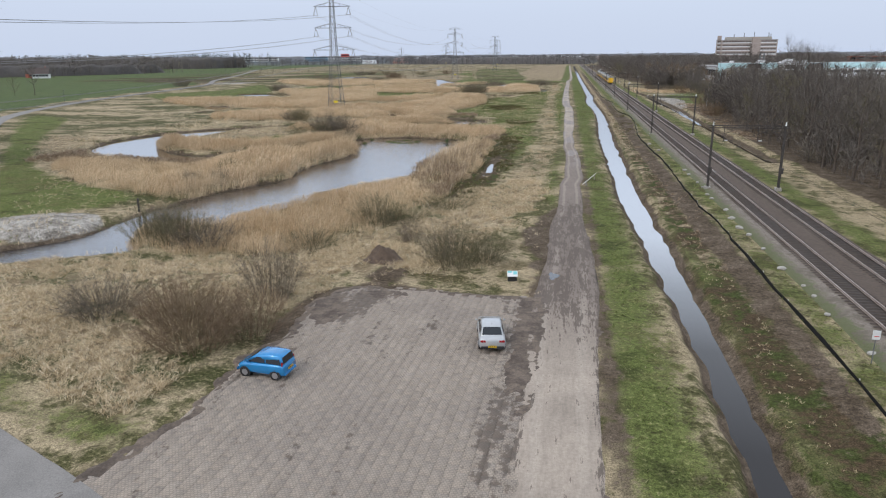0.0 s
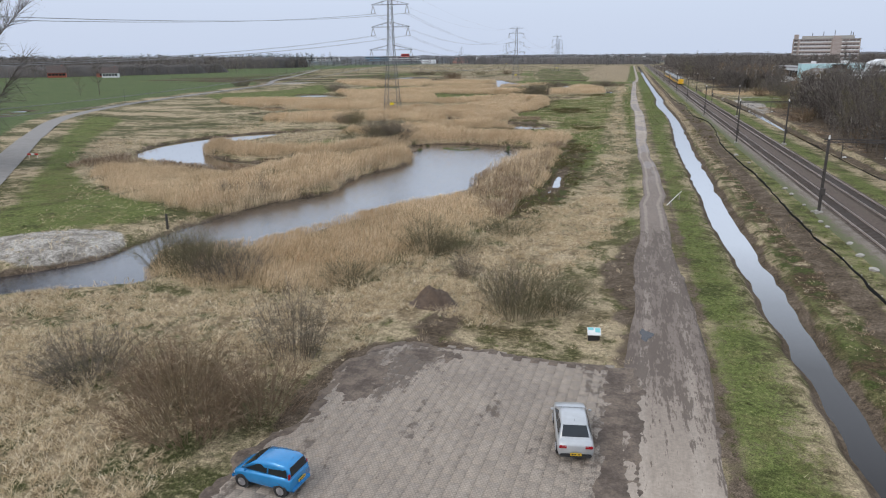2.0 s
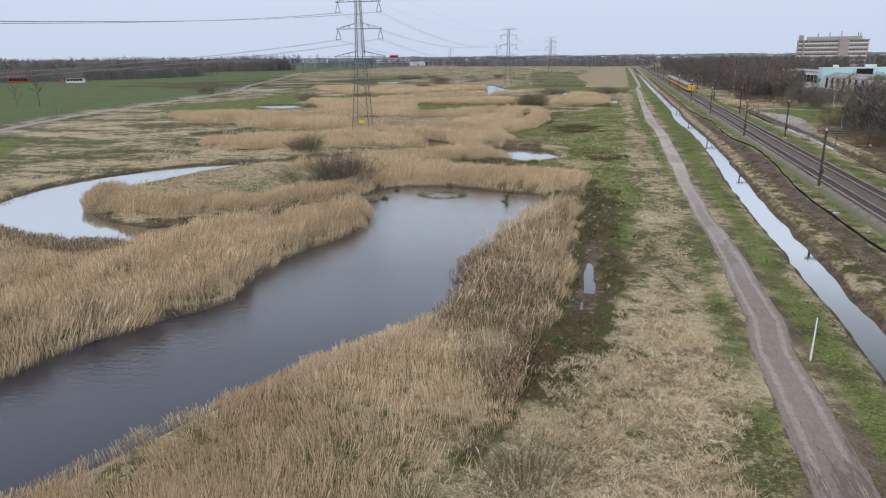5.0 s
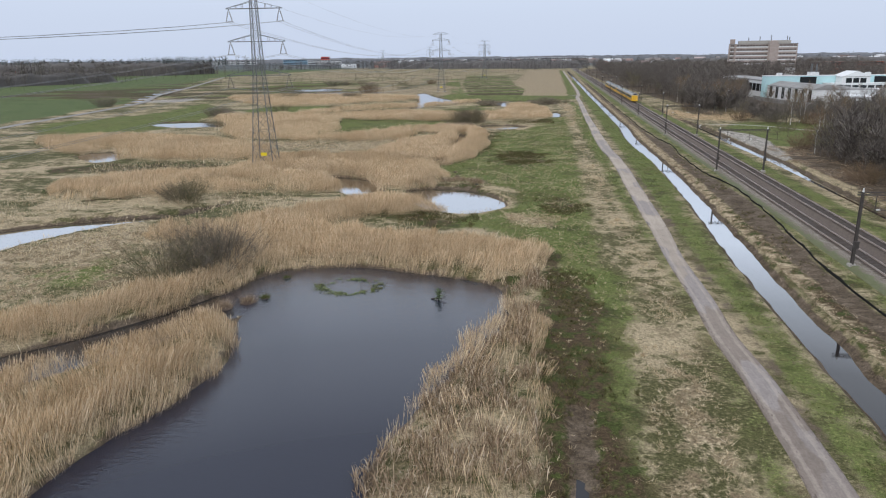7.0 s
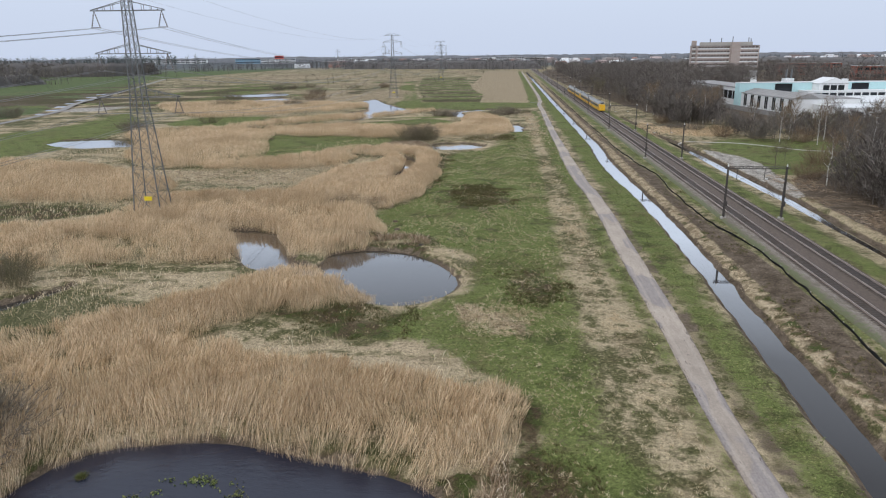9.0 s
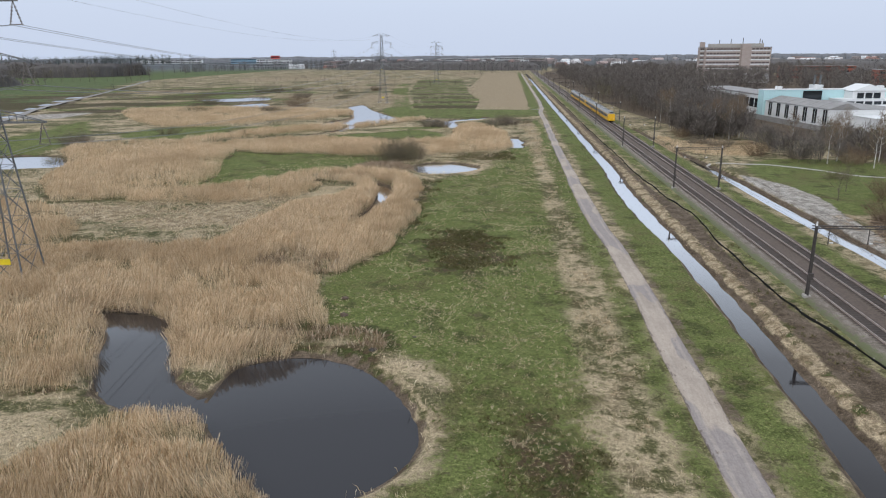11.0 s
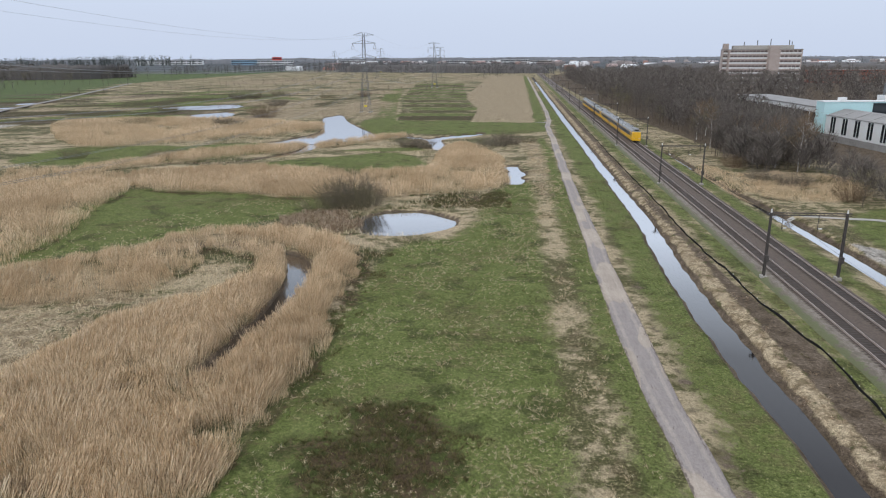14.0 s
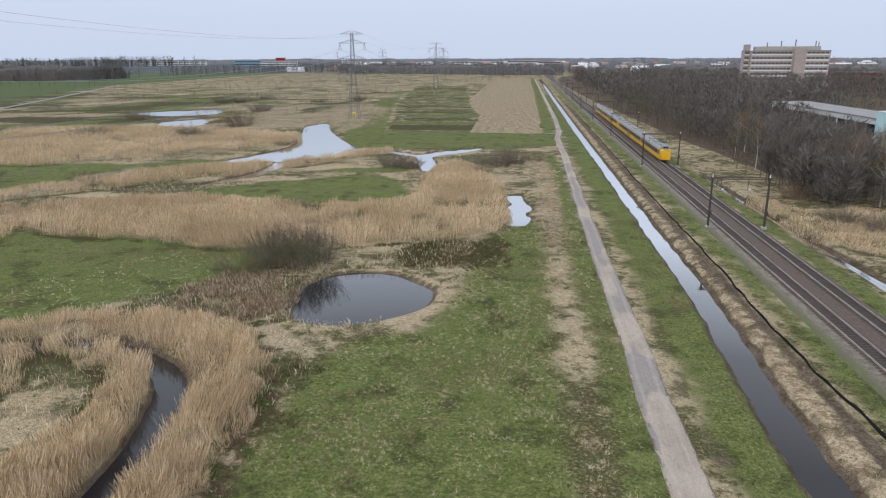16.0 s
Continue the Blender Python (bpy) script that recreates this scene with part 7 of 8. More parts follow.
        block(bm, 0, 0, 0, 1.3, 0.03, 0.5)
        bmesh.ops.transform(bm, matrix=pose(0, 0.87, 3.66, -38), verts=bm.verts[:])
        part("windscreen", bm, M_GLASS, cabn)
        for s in (-0.75, 0.75):
            bm = bmesh.new()
            rod(bm, (s, -0.04, 1.35), (s, 0.06, 1.35), 0.12, seg=12)
            part("headlight", bm, M_CLEARLAMP, nb)
        bm = bmesh.new()
        rod(bm, (-0.5, 7.5, 3.9), (0.5, 8.4, 4.5), 0.03)
        rod(bm, (0.5, 7.5, 3.9), (-0.5, 8.4, 4.5), 0.03)
        for dy in (0, 1.4):
            rod(bm, (-0.6, 8.4 - dy, 4.5 + dy * 0.25), (0.6, 8.4 - dy, 4.5 + dy * 0.25), 0.035)
        rod(bm, (0, 8.4, 4.5), (0, 7.0, 4.85), 0.03)
        part("pantograph", bm, M_DARKSTEEL, roof)
    return root


END, MID = carriage_master(True), carriage_master(False)
train = tagged(empty("passenger_train", TRACK_X[1], 412, 0.945), "yellow and blue electric train of six coaches on the track", "train")
# the coaches run on from the tail; cab ends face out of each three-coach unit
for unit in range(2):
    for k in range(3):
        src = MID if k == 1 else END
        off = unit * 80.6 + k * 26.9
        m = pose(0, off, 0) if k < 2 else pose(0, off + 26.4, 0, 0, 0, 180)
        c = copy_thing(src, m)
        c.parent = train
        bm = bmesh.new()
        block(bm, 0, off + 26.65, 1.9, 2.2, 0.55, 2.2)
        part("gangway", bm, M_BLACKPLASTIC, train)
for src in (END, MID):
    for o in (*src.children_recursive, src):
        bpy.data.objects.remove(o)


# ---- cars ----
def car(name, x, y, turn, W, body_rows, roof_rows, wheels, body_mat, label, tall_lamps):
    """A car along its own y axis, nose at +y. body_rows: y, sill, shoulder, width share; roof_rows: y, top, half width."""
    root = tagged(empty(name, x, y, 0.06, turn), label, "car")
    hw = W / 2

    def loft(sections, nm, mat, lab="", parent=None):
        bm = bmesh.new()
        rings = [[bm.verts.new(p) for p in sec] for sec in sections]
        n = len(rings[0])
        for a, c in zip(rings, rings[1:]):
            for i in range(n):
                bm.faces.new((a[i], a[(i + 1) % n], c[(i + 1) % n], c[i]))
        bm.faces.new(rings[0])
        bm.faces.new(rings[-1])
        bmesh.ops.recalc_face_normals(bm, faces=bm.faces[:])
        return part(nm, bm, mat, parent or root, lab, True)

    def hull(yy, lo, hi, share):
        w = hw * share
        half_ = [(0.86 * w, lo), (0.97 * w, lo + 0.12), (w, lo + 0.3 * (hi - lo) + 0.06), (0.985 * w, hi - 0.16), (0.93 * w, hi - 0.05), (0.8 * w, hi), (0.4 * w, hi + 0.015)]
        return [(px, yy, pz) for px, pz in half_] + [(-px, yy, pz) for px, pz in reversed(half_)]
    body = loft([hull(*r) for r in body_rows], "body", body_mat)
    belt_z = max(r[2] for r in body_rows) - 0.04

    def crown(yy, top, w):
        half_ = [(hw * 0.9, belt_z), (w + 0.02, top - 0.08), (w - 0.05, top - 0.015), (w * 0.5, top + 0.012)]
        if top < belt_z + 0.1:
            half_ = [(hw * 0.9, belt_z), (hw * 0.86, belt_z + 0.005), (hw * 0.8, belt_z + 0.008), (hw * 0.4, belt_z + 0.012)]
        return [(px, yy, pz) for px, pz in half_] + [(-px, yy, pz) for px, pz in reversed(half_)]
    cabin = loft([crown(*r) for r in roof_rows], "cabin", body_mat)

    def pane(quad, nm, mat=M_GLASS, parent=None, proud=0.012, lab=""):
        bm = bmesh.new()
        bm.faces.new([bm.verts.new(p) for p in quad])
        r = bmesh.ops.extrude_face_region(bm, geom=bm.faces[:])
        nrm = (Vector(quad[1]) - Vector(quad[0])).cross(Vector(quad[2]) - Vector(quad[0])).normalized()
        c = sum((Vector(p) for p in quad), Vector()) / len(quad)
        if nrm.dot(c - Vector((0, (roof_rows[0][0] + roof_rows[-1][0]) / 2, belt_z))) < 0:
            nrm = -nrm
        bmesh.ops.translate(bm, vec=nrm * proud, verts=[g for g in r["geom"] if isinstance(g, bmesh.types.BMVert)])
        bmesh.ops.translate(bm, vec=nrm * 0.012, verts=bm.verts[:])
        bmesh.ops.recalc_face_normals(bm, faces=bm.faces[:])
        return part(nm, bm, mat, parent or cabin, lab)
    (yr0, zr0, _), (yr1, zr1, wr1) = roof_rows[0], roof_rows[1]
    (yf1, zf1, wf1), (yf0, zf0, _) = roof_rows[-2], roof_rows[-1]

    def on(y0, z0, w0, y1, z1, w1, u):
        return w0 + (w1 - w0) * u, y0 + (y1 - y0) * u, z0 + (z1 - z0) * u
    for (ya, yb, zb, wb, nm) in ((yr0, yr1, zr1, wr1, "rear_window"), (yf0, yf1, zf1, wf1, "windscreen")):
        lo, hi = on(ya, belt_z, hw * 0.82, yb, zb, wb, 0.16), on(ya, belt_z, hw * 0.82, yb, zb, wb, 0.9)
        pane([(-lo[0] * 0.93, lo[1], lo[2]), (lo[0] * 0.93, lo[1], lo[2]), (hi[0] * 0.9, hi[1], hi[2]), (-hi[0] * 0.9, hi[1], hi[2])], nm)
    zl, zh = belt_z + 0.04, min(zr1, zf1) - 0.12
    for s in (-1, 1):
        wt_ = hw * 0.9 + ((wr1 + wf1) / 2 + 0.02 - hw * 0.9) * (zh - belt_z) / (min(zr1, zf1) - 0.08 - belt_z)
        wl_ = hw * 0.9
        ya, yb = yr0 + (yr1 - yr0) * 0.3 + 0.1, yr1 + 0.1
        yc, yd = yf0 + (yf1 - yf0) * 0.2 - 0.06, yf1 - 0.04
        ym = ya + (yc - ya) * 0.46
        pane([(s * wl_, ya, zl), (s * wl_, ym - 0.04, zl), (s * wt_, ym - 0.04, zh), (s * wt_, yb, zh)], "side_window")
        pane([(s * wl_, ym + 0.04, zl), (s * wl_, yc, zl), (s * wt_, yd, zh), (s * wt_, ym + 0.04, zh)], "side_window")
        for yy in wheels:
            bm = bmesh.new()
            rod(bm, (s * (hw - 0.2), yy, 0.285), (s * (hw + 0.006), yy, 0.285), 0.285, seg=22)
            bev(bm, 0.02, 1)
            wheel = part("wheel", bm, M_TYRE, root)
            bm = bmesh.new()
            rod(bm, (s * (hw - 0.02), yy, 0.285), (s * (hw + 0.014), yy, 0.285), 0.185, seg=16)
            for k in range(5):
                a = k * 2 * math.pi / 5
                bar(bm, (s * (hw + 0.016), yy, 0.285), (s * (hw + 0.016), yy + 0.17 * math.cos(a), 0.285 + 0.17 * math.sin(a)), 0.035, 0.02)
            part("rim", bm, M_RIM, wheel, "silver rim")
            bm = bmesh.new()
            rod(bm, (s * (hw - 0.3), yy, 0.3), (s * (hw - 0.004), yy, 0.3), 0.335, seg=22)
            part("wheel_arch", bm, M_BLACKPLASTIC, root)
        bm = bmesh.new()
        block(bm, s * (hw + 0.07), yc - 0.12, belt_z + 0.07, 0.16, 0.09, 0.11)
        bev(bm, 0.03)
        part("mirror", bm, body_mat, root)
        tail, nose_ = body_rows[0][0], body_rows[-1][0]
        bm = bmesh.new()
        if tall_lamps:
            block(bm, s * hw * 0.83, tail + 0.11, belt_z + 0.02, 0.12, 0.1, 0.36)
        else:
            block(bm, s * hw * 0.68, tail + 0.02, belt_z - 0.17, hw * 0.44, 0.09, 0.15)
        bev(bm, 0.03)
        part("tail_light", bm, M_REDLAMP, root, "red tail light")
        bm = bmesh.new()
        block(bm, s * hw * 0.72, nose_ - 0.13, body_rows[-1][2] - 0.02, hw * 0.3, 0.16, 0.1, s * -18)
        bev(bm, 0.03)
        part("headlight", bm, M_CLEARLAMP, root)
    for yy, nm in ((body_rows[0][0] - 0.01, "bumper"), (body_rows[-1][0] + 0.01, "bumper")):
        bm = bmesh.new()
        block(bm, 0, yy, 0.36, W * 0.86, 0.1, 0.17)
        bev(bm, 0.04)
        part(nm, bm, M_BLACKPLASTIC if not tall_lamps else body_mat, root)
    tail = body_rows[0][0]
    bm = bmesh.new()
    pz = 0.62 if tall_lamps else 0.45
    block(bm, 0, tail - 0.065, pz, 0.5, 0.02, 0.12)
    plate = part("number_plate", bm, M_PLATE, root, "yellow number plate with dark bars")
    bm = bmesh.new()
    for k in (-0.15, -0.02, 0.13):
        block(bm, k, tail - 0.078, pz, 0.09, 0.008, 0.06)
    part("plate_marking", bm, M_INK, plate)
    bm = bmesh.new()
    rod(bm, (0, yr1 + 0.25, zr1 + 0.0), (0, yr1 + 0.1, zr1 + 0.16), 0.008)
    part("aerial", bm, M_BLACKPLASTIC, root)
    return root


car("sedan", -6.1, 39.1, 9, 1.66,
    [(-2.15, 0.34, 0.80, 0.88), (-2.08, 0.26, 0.93, 0.95), (-1.7, 0.24, 0.96, 0.99), (-0.8, 0.24, 0.97, 1.0), (0.8, 0.24, 0.95, 1.0), (1.35, 0.24, 0.90, 0.99), (1.9, 0.25, 0.80, 0.95), (2.12, 0.3, 0.68, 0.86), (2.2, 0.36, 0.58, 0.76)],
    [(-1.78, 0.9, 0.6), (-1.12, 1.36, 0.57), (-0.9, 1.40, 0.585), (-0.2, 1.42, 0.6), (0.3, 1.38, 0.585), (1.2, 0.9, 0.6)], (-1.32, 1.3), M_SILVER, "silver saloon car parked on the paving slabs", False)
car("hatchback", -18.3, 32.3, 83, 1.5,
    [(-1.5, 0.34, 0.84, 0.9), (-1.43, 0.26, 0.92, 0.97), (-1.1, 0.24, 0.95, 1.0), (-0.3, 0.24, 0.93, 1.0), (0.7, 0.24, 0.90, 1.0), (1.1, 0.25, 0.84, 0.97), (1.4, 0.28, 0.72, 0.9), (1.53, 0.34, 0.6, 0.78)],
    [(-1.46, 0.9, 0.6), (-1.33, 1.37, 0.56), (-1.12, 1.45, 0.585), (-0.5, 1.48, 0.59), (0.2, 1.42, 0.57), (1.02, 0.9, 0.6)], (-0.95, 0.98), M_BLUECAR, "bright blue hatchback parked at the paving's edge", True)

# ---- small things by the car park and along the track ----
board = tagged(empty("information_board", -5.65, 51.2, ground_z(-5.65, 51.2) - 0.35, 8), "slanted turquoise and white information board on posts", "sign")
for s in (-0.32, 0.32):
    bm = bmesh.new()
    block(bm, s, 0.1, 0.45, 0.1, 0.1, 1.0)
    part("post", bm, M_BLACKPLASTIC, board)
bm = bmesh.new()
block(bm, 0, 0, 0, 0.85, 0.62, 0.05)
bev(bm, 0.01, 1)
bmesh.ops.transform(bm, matrix=pose(0, 0.05, 0.98, 32), verts=bm.verts[:])
panel = part("panel", bm, M_WHITE, board, "white panel")
bm = bmesh.new()
block(bm, 0, 0.1, 0.5, 0.62, 0.14, 0.62)
bev(bm, 0.02, 1)
part("stand", bm, M_BLACKPLASTIC, board, "black stand")
for px, py, sx_, sy_, mat in ((-0.2, 0.18, 0.34, 0.2, M_SIGNBLUE), (0.22, 0.08, 0.3, 0.34, M_SIGNBLUE)):
    bm = bmesh.new()
    block(bm, px, py, 0.03, sx_, sy_, 0.008)
    bmesh.ops.transform(bm, matrix=pose(0, 0.05, 0.98, 32), verts=bm.verts[:])
    part("picture", bm, mat, panel, "turquoise picture field")

hx, hy = np.meshgrid(np.arange(-2.2, 2.21, 0.07), np.arange(-1.8, 1.81, 0.07))
lump = np.exp(-((hx / 1.25) ** 2 + (hy / 1.0) ** 2) ** 1.3)
hz = 1.15 * lump * (0.65 + 0.6 * vnoise(hx, hy, 0.7, 201)) + lump * (0.45 * vnoise(hx, hy, 0.32, 202) + 0.28 * vnoise(hx, hy, 0.14, 203)) - 0.12 + 0.1 * ramp(lump, 0.0, 0.15) * vnoise(hx, hy, 0.2, 204)
heap = new("earth_heap", mesh_of("earth_heap", np.stack([hx, hy, hz], -1).reshape(-1, 3), grid_faces(hx.shape[1], hx.shape[0]), M_SOIL))
tagged(heap, "heap of dark brown earth in the dead grass", "earth heap").matrix_world = pose(-17.3, 54.6, ground_z(-17.3, 54.6))

bm = bmesh.new()
vs = []
for k in range(24):
    a = 2 * math.pi * k / 24
    r = 1 + 0.25 * math.sin(3 * a + 1) + 0.12 * math.sin(7 * a)
    vs.append(bm.verts.new((-2.4 + 0.4 * r * math.cos(a), 52.6 + 0.9 * r * math.sin(a), 0.085)))
bm.faces.new(vs)
tagged(part("puddle", bm, M_STILL), "shallow puddle in the rutted mud", "puddle", kind="structure")

def post(name, x, y, z, h, r, mat, label, tilt=(0, 0), category="post"):
    bm = bmesh.new()
    rod(bm, (0, 0, -0.3), (tilt[0], tilt[1], h), r, r * 0.9, 8)
    ob = part(name, bm, mat)
    ob.matrix_world = pose(x, y, z)
    return tagged(ob, label, category)


# leaning pale barrier pole by the track
boom = tagged(empty("boom_barrier", 0, 0, 0), "pale timber boom barrier swung open beside the track", "barrier")
bm = bmesh.new()
rod(bm, (0.75, 92.1, 0.5), (2.8, 98.9, 0.95), 0.06, 0.045, 8)
part("boom", bm, M_PALEWOOD, boom)
bm = bmesh.new()
rod(bm, (1.25, 93.8, -0.2), (1.25, 93.8, 0.62), 0.1, 0.1, 8)
part("pivot_post", bm, M_WOOD, boom)
bm = bmesh.new()
rod(bm, (2.55, 98.1, -0.2), (2.55, 98.1, 0.88), 0.06, 0.06, 8)
part("rest_post", bm, M_WOOD, boom)
post("stake", -52.4, 71.6, -0.9, 2.2, 0.14, M_UNDER, "dark timber stake standing in the channel")
sign = tagged(empty("track_sign", 15.9, 38.3, 0.35), "small white rail-side sign on a thin post", "sign")
bm = bmesh.new()
rod(bm, (0, 0, 0), (0, 0, 2.0), 0.03)
part("post", bm, M_STEEL, sign)
bm = bmesh.new()
block(bm, 0, -0.04, 1.8, 0.42, 0.03, 0.55)
part("plate", bm, M_WHITE, sign)
bm = bmesh.new()
block(bm, 0, -0.06, 1.72, 0.25, 0.01, 0.05)
part("marking", bm, M_RED, sign)

# road signs by the lane
rs = tagged(empty("road_sign", -116, 107, 0.0, 20), "yellow-blue and red-white road signs on one post", "sign")
bm = bmesh.new()
rod(bm, (0, 0, 0), (0, 0, 2.6), 0.05)
part("post", bm, M_STEEL, rs)
for z, w_, h_, mat in ((2.5, 2.2, 0.35, M_BLUESHED), (2.1, 2.2, 0.35, M_YELLOW), (1.2, 2.4, 0.5, M_RED)):
    bm = bmesh.new()
    block(bm, 0, -0.08, z, w_, 0.04, h_)
    part("plate", bm, mat, rs)
bm = bmesh.new()
block(bm, 0, -0.11, 1.2, 0.8, 0.02, 0.5)
part("plate", bm, M_WHITE, rs)
rs = tagged(empty("road_barrier", -110.5, 111.5, 0.0, 10), "low red and white barrier at the lane", "barrier")
for k in range(3):
    bm = bmesh.new()
    block(bm, -0.7 + 0.7 * k, 0, 0.7, 0.68, 0.06, 0.3)
    part("board", bm, M_WHITE if k == 1 else M_RED, rs)
for s in (-0.8, 0.8):
    bm = bmesh.new()
    block(bm, s, 0.06, 0.4, 0.07, 0.07, 0.8)
    part("post", bm, M_PALEWOOD, rs)
lamp = tagged(empty("street_lamp", -205, 252, 0), "slim grey lamp post beside the lane", "street lamp")
bm = bmesh.new()
rod(bm, (0, 0, 0), (0, 0, 5), 0.08, 0.05)
part("pole", bm, M_STEEL, lamp)
bm = bmesh.new()
block(bm, 0.3, 0, 5.0, 0.8, 0.25, 0.12)
part("lamp_head", bm, M_STEEL, lamp)

# pale stones on the rail shoulder and rocks by the channel
def rock_at(x, y, z, s, mat, label, seed, group):
    bm = bmesh.new()
    bmesh.ops.create_icosphere(bm, subdivisions=2, radius=1.0)
    for v_ in bm.verts:
        v_.co = Vector((v_.co.x, v_.co.y * 0.8, v_.co.z * 0.5)) * (1 + 0.25 * noise.noise(v_.co * 1.7 + Vector((seed, 0, 0))))
    ob = part("rock", bm, mat)
    ob.matrix_world = pose(x, y, z, 0, 0, seed * 47) @ Matrix.Scale(s, 4)
    return tagged(ob, label, "rock", group)


for k in range(16):
    x, y = tr.uniform(15.9, 16.5), 40 + k * 4.4 + tr.uniform(-1.5, 1.5)
    rock_at(x, y, 0.45, tr.uniform(0.2, 0.4), M_CONCRETE, "pale stone lying at the ballast's edge", k, "stones on the rail shoulder")
for k in range(10):
    x, y = -66 + k * 1.7 + tr.uniform(-0.6, 0.6), 47.6 + k * 0.9 + tr.uniform(-0.8, 0.8)
    rock_at(x, y, float(ground_z(x, y)) + 0.05, tr.uniform(0.15, 0.4), M_CONCRETE, "grey stone in the shallow channel", 30 + k, "stones in the channel")
rock_at(14.6, 138, 0.4, 0.45, M_CONCRETE, "grey lump of concrete by the screen", 3, "")
rock_at(15.2, 128.5, 0.5, 0.3, M_CONCRETE, "grey lump of concrete by the screen", 5, "")

# floating weed ring, little islets and the snag in the great pond
rng = np.random.default_rng(71)
n = 1500
a = rng.uniform(0, 2 * np.pi, n)
r = np.abs(rng.normal(1, 0.12, n)) + 0.25 * (np.cos(a + 2.2) > 0.5) * rng.uniform(0, 1, n)
x, y = -36.6 + np.cos(a) * r * 3.0, 145.3 + np.sin(a) * r * 2.3
k = vnoise(x, y, 0.9, 3) > 0.36
stems("water_weed", x[k], y[k], np.full(k.sum(), -0.7), np.full(k.sum(), 0.12), rng.uniform(0.06, 0.16, k.sum()), 2.2, M_GRASS, "ring of drab green water weed floating on the pond", "water weed")


def islet(x, y, s, label):
    root = tagged(empty("grass_islet", x, y, -0.75), label, "grass islet")
    bm = bmesh.new()
    bmesh.ops.create_icosphere(bm, subdivisions=3, radius=0.5 * s)
    for v_ in bm.verts:
        v_.co.z = max(-0.1, v_.co.z * 0.4) * (1 + 0.3 * noise.noise(v_.co * 3))
    part("mound", bm, M_SOIL, root)
    g = np.random.default_rng(int(s * 100 + abs(x)))
    m = 520
    p = np.stack([g.normal(0, 0.22 * s, m), g.normal(0, 0.22 * s, m), np.full(m, 0.1 * s)], 1)
    d = np.stack([p[:, 0] * 1.0, p[:, 1] * 1.0, np.full(m, 0.7 * s)], 1) + g.normal(0, 0.15, (m, 3))
    d /= np.linalg.norm(d, axis=1)[:, None]
    ob = new("grass_tuft", mesh_of("grass_tuft", *twig_blades(p, d, g.uniform(0.2, 0.55, m) * s, np.full(m, 0.016), g), M_RUSH if s > 1.2 else M_GRASS))
    ob.parent = root


for x, y, s in ((-44.6, 147.2, 0.7), (-45.6, 139.2, 1.6), (-47.3, 137.4, 1.8), (-48.4, 135.4, 1.7), (-47.6, 133.4, 1.8), (-46.2, 132.4, 1.9), (-44.4, 140.6, 0.9)):
    islet(x, y, s, "small grassy islet in the dark pond")
snag = tagged(empty("snag", -26.7, 142.4, -0.75), "mossy green snag sticking out of the pond", "snag")
bm = bmesh.new()
rod(bm, (0, 0, -0.3), (0.25, 0.1, 1.3), 0.1, 0.05)
rod(bm, (-0.7, 0, 0.1), (0.9, -0.3, 0.35), 0.08, 0.03)
rod(bm, (0.1, 0, 0.6), (-0.5, 0.3, 1.0), 0.05, 0.02)
part("branch", bm, M_UNDER, snag)
g = np.random.default_rng(8)
p = np.stack([g.normal(0.1, 0.18, 120), g.normal(0, 0.15, 120), g.uniform(0.1, 1.2, 120)], 1)
d = g.normal(0, 1, (120, 3))
d /= np.linalg.norm(d, axis=1)[:, None]
ob = new("moss", mesh_of("moss", *twig_blades(p, d, np.full(120, 0.3), np.full(120, 0.06), g), M_LEAF))
ob["kind"] = "stuff"
ob.parent = snag
for x, y, s in ((-25.4, 204.8, 0.22), (-28.9, 201.6, 0.32)):
    rock_at(x, y, 0.0, s * 1.6, M_UNDER, "dark molehill of fresh earth in the grass", int(s * 100), "molehills")


# ---- buildings ----
def slab_windows(root, parent, y, x0, x1, z, h, mat, n, depth=0.12, proud=0.06):
    w = (x1 - x0) / n
    bm = bmesh.new()
    block(bm, 0, 0, 0, w * 0.82, depth, h)
    me_ = bpy.data.meshes.new("window")
    bm.to_mesh(me_)
    bm.free()
    me_.materials.append(mat)
    for k in range(n):
        o = new("window", me_)
        o.parent = parent
        o.location = (x0 + w * (k + 0.5), y - proud, z)


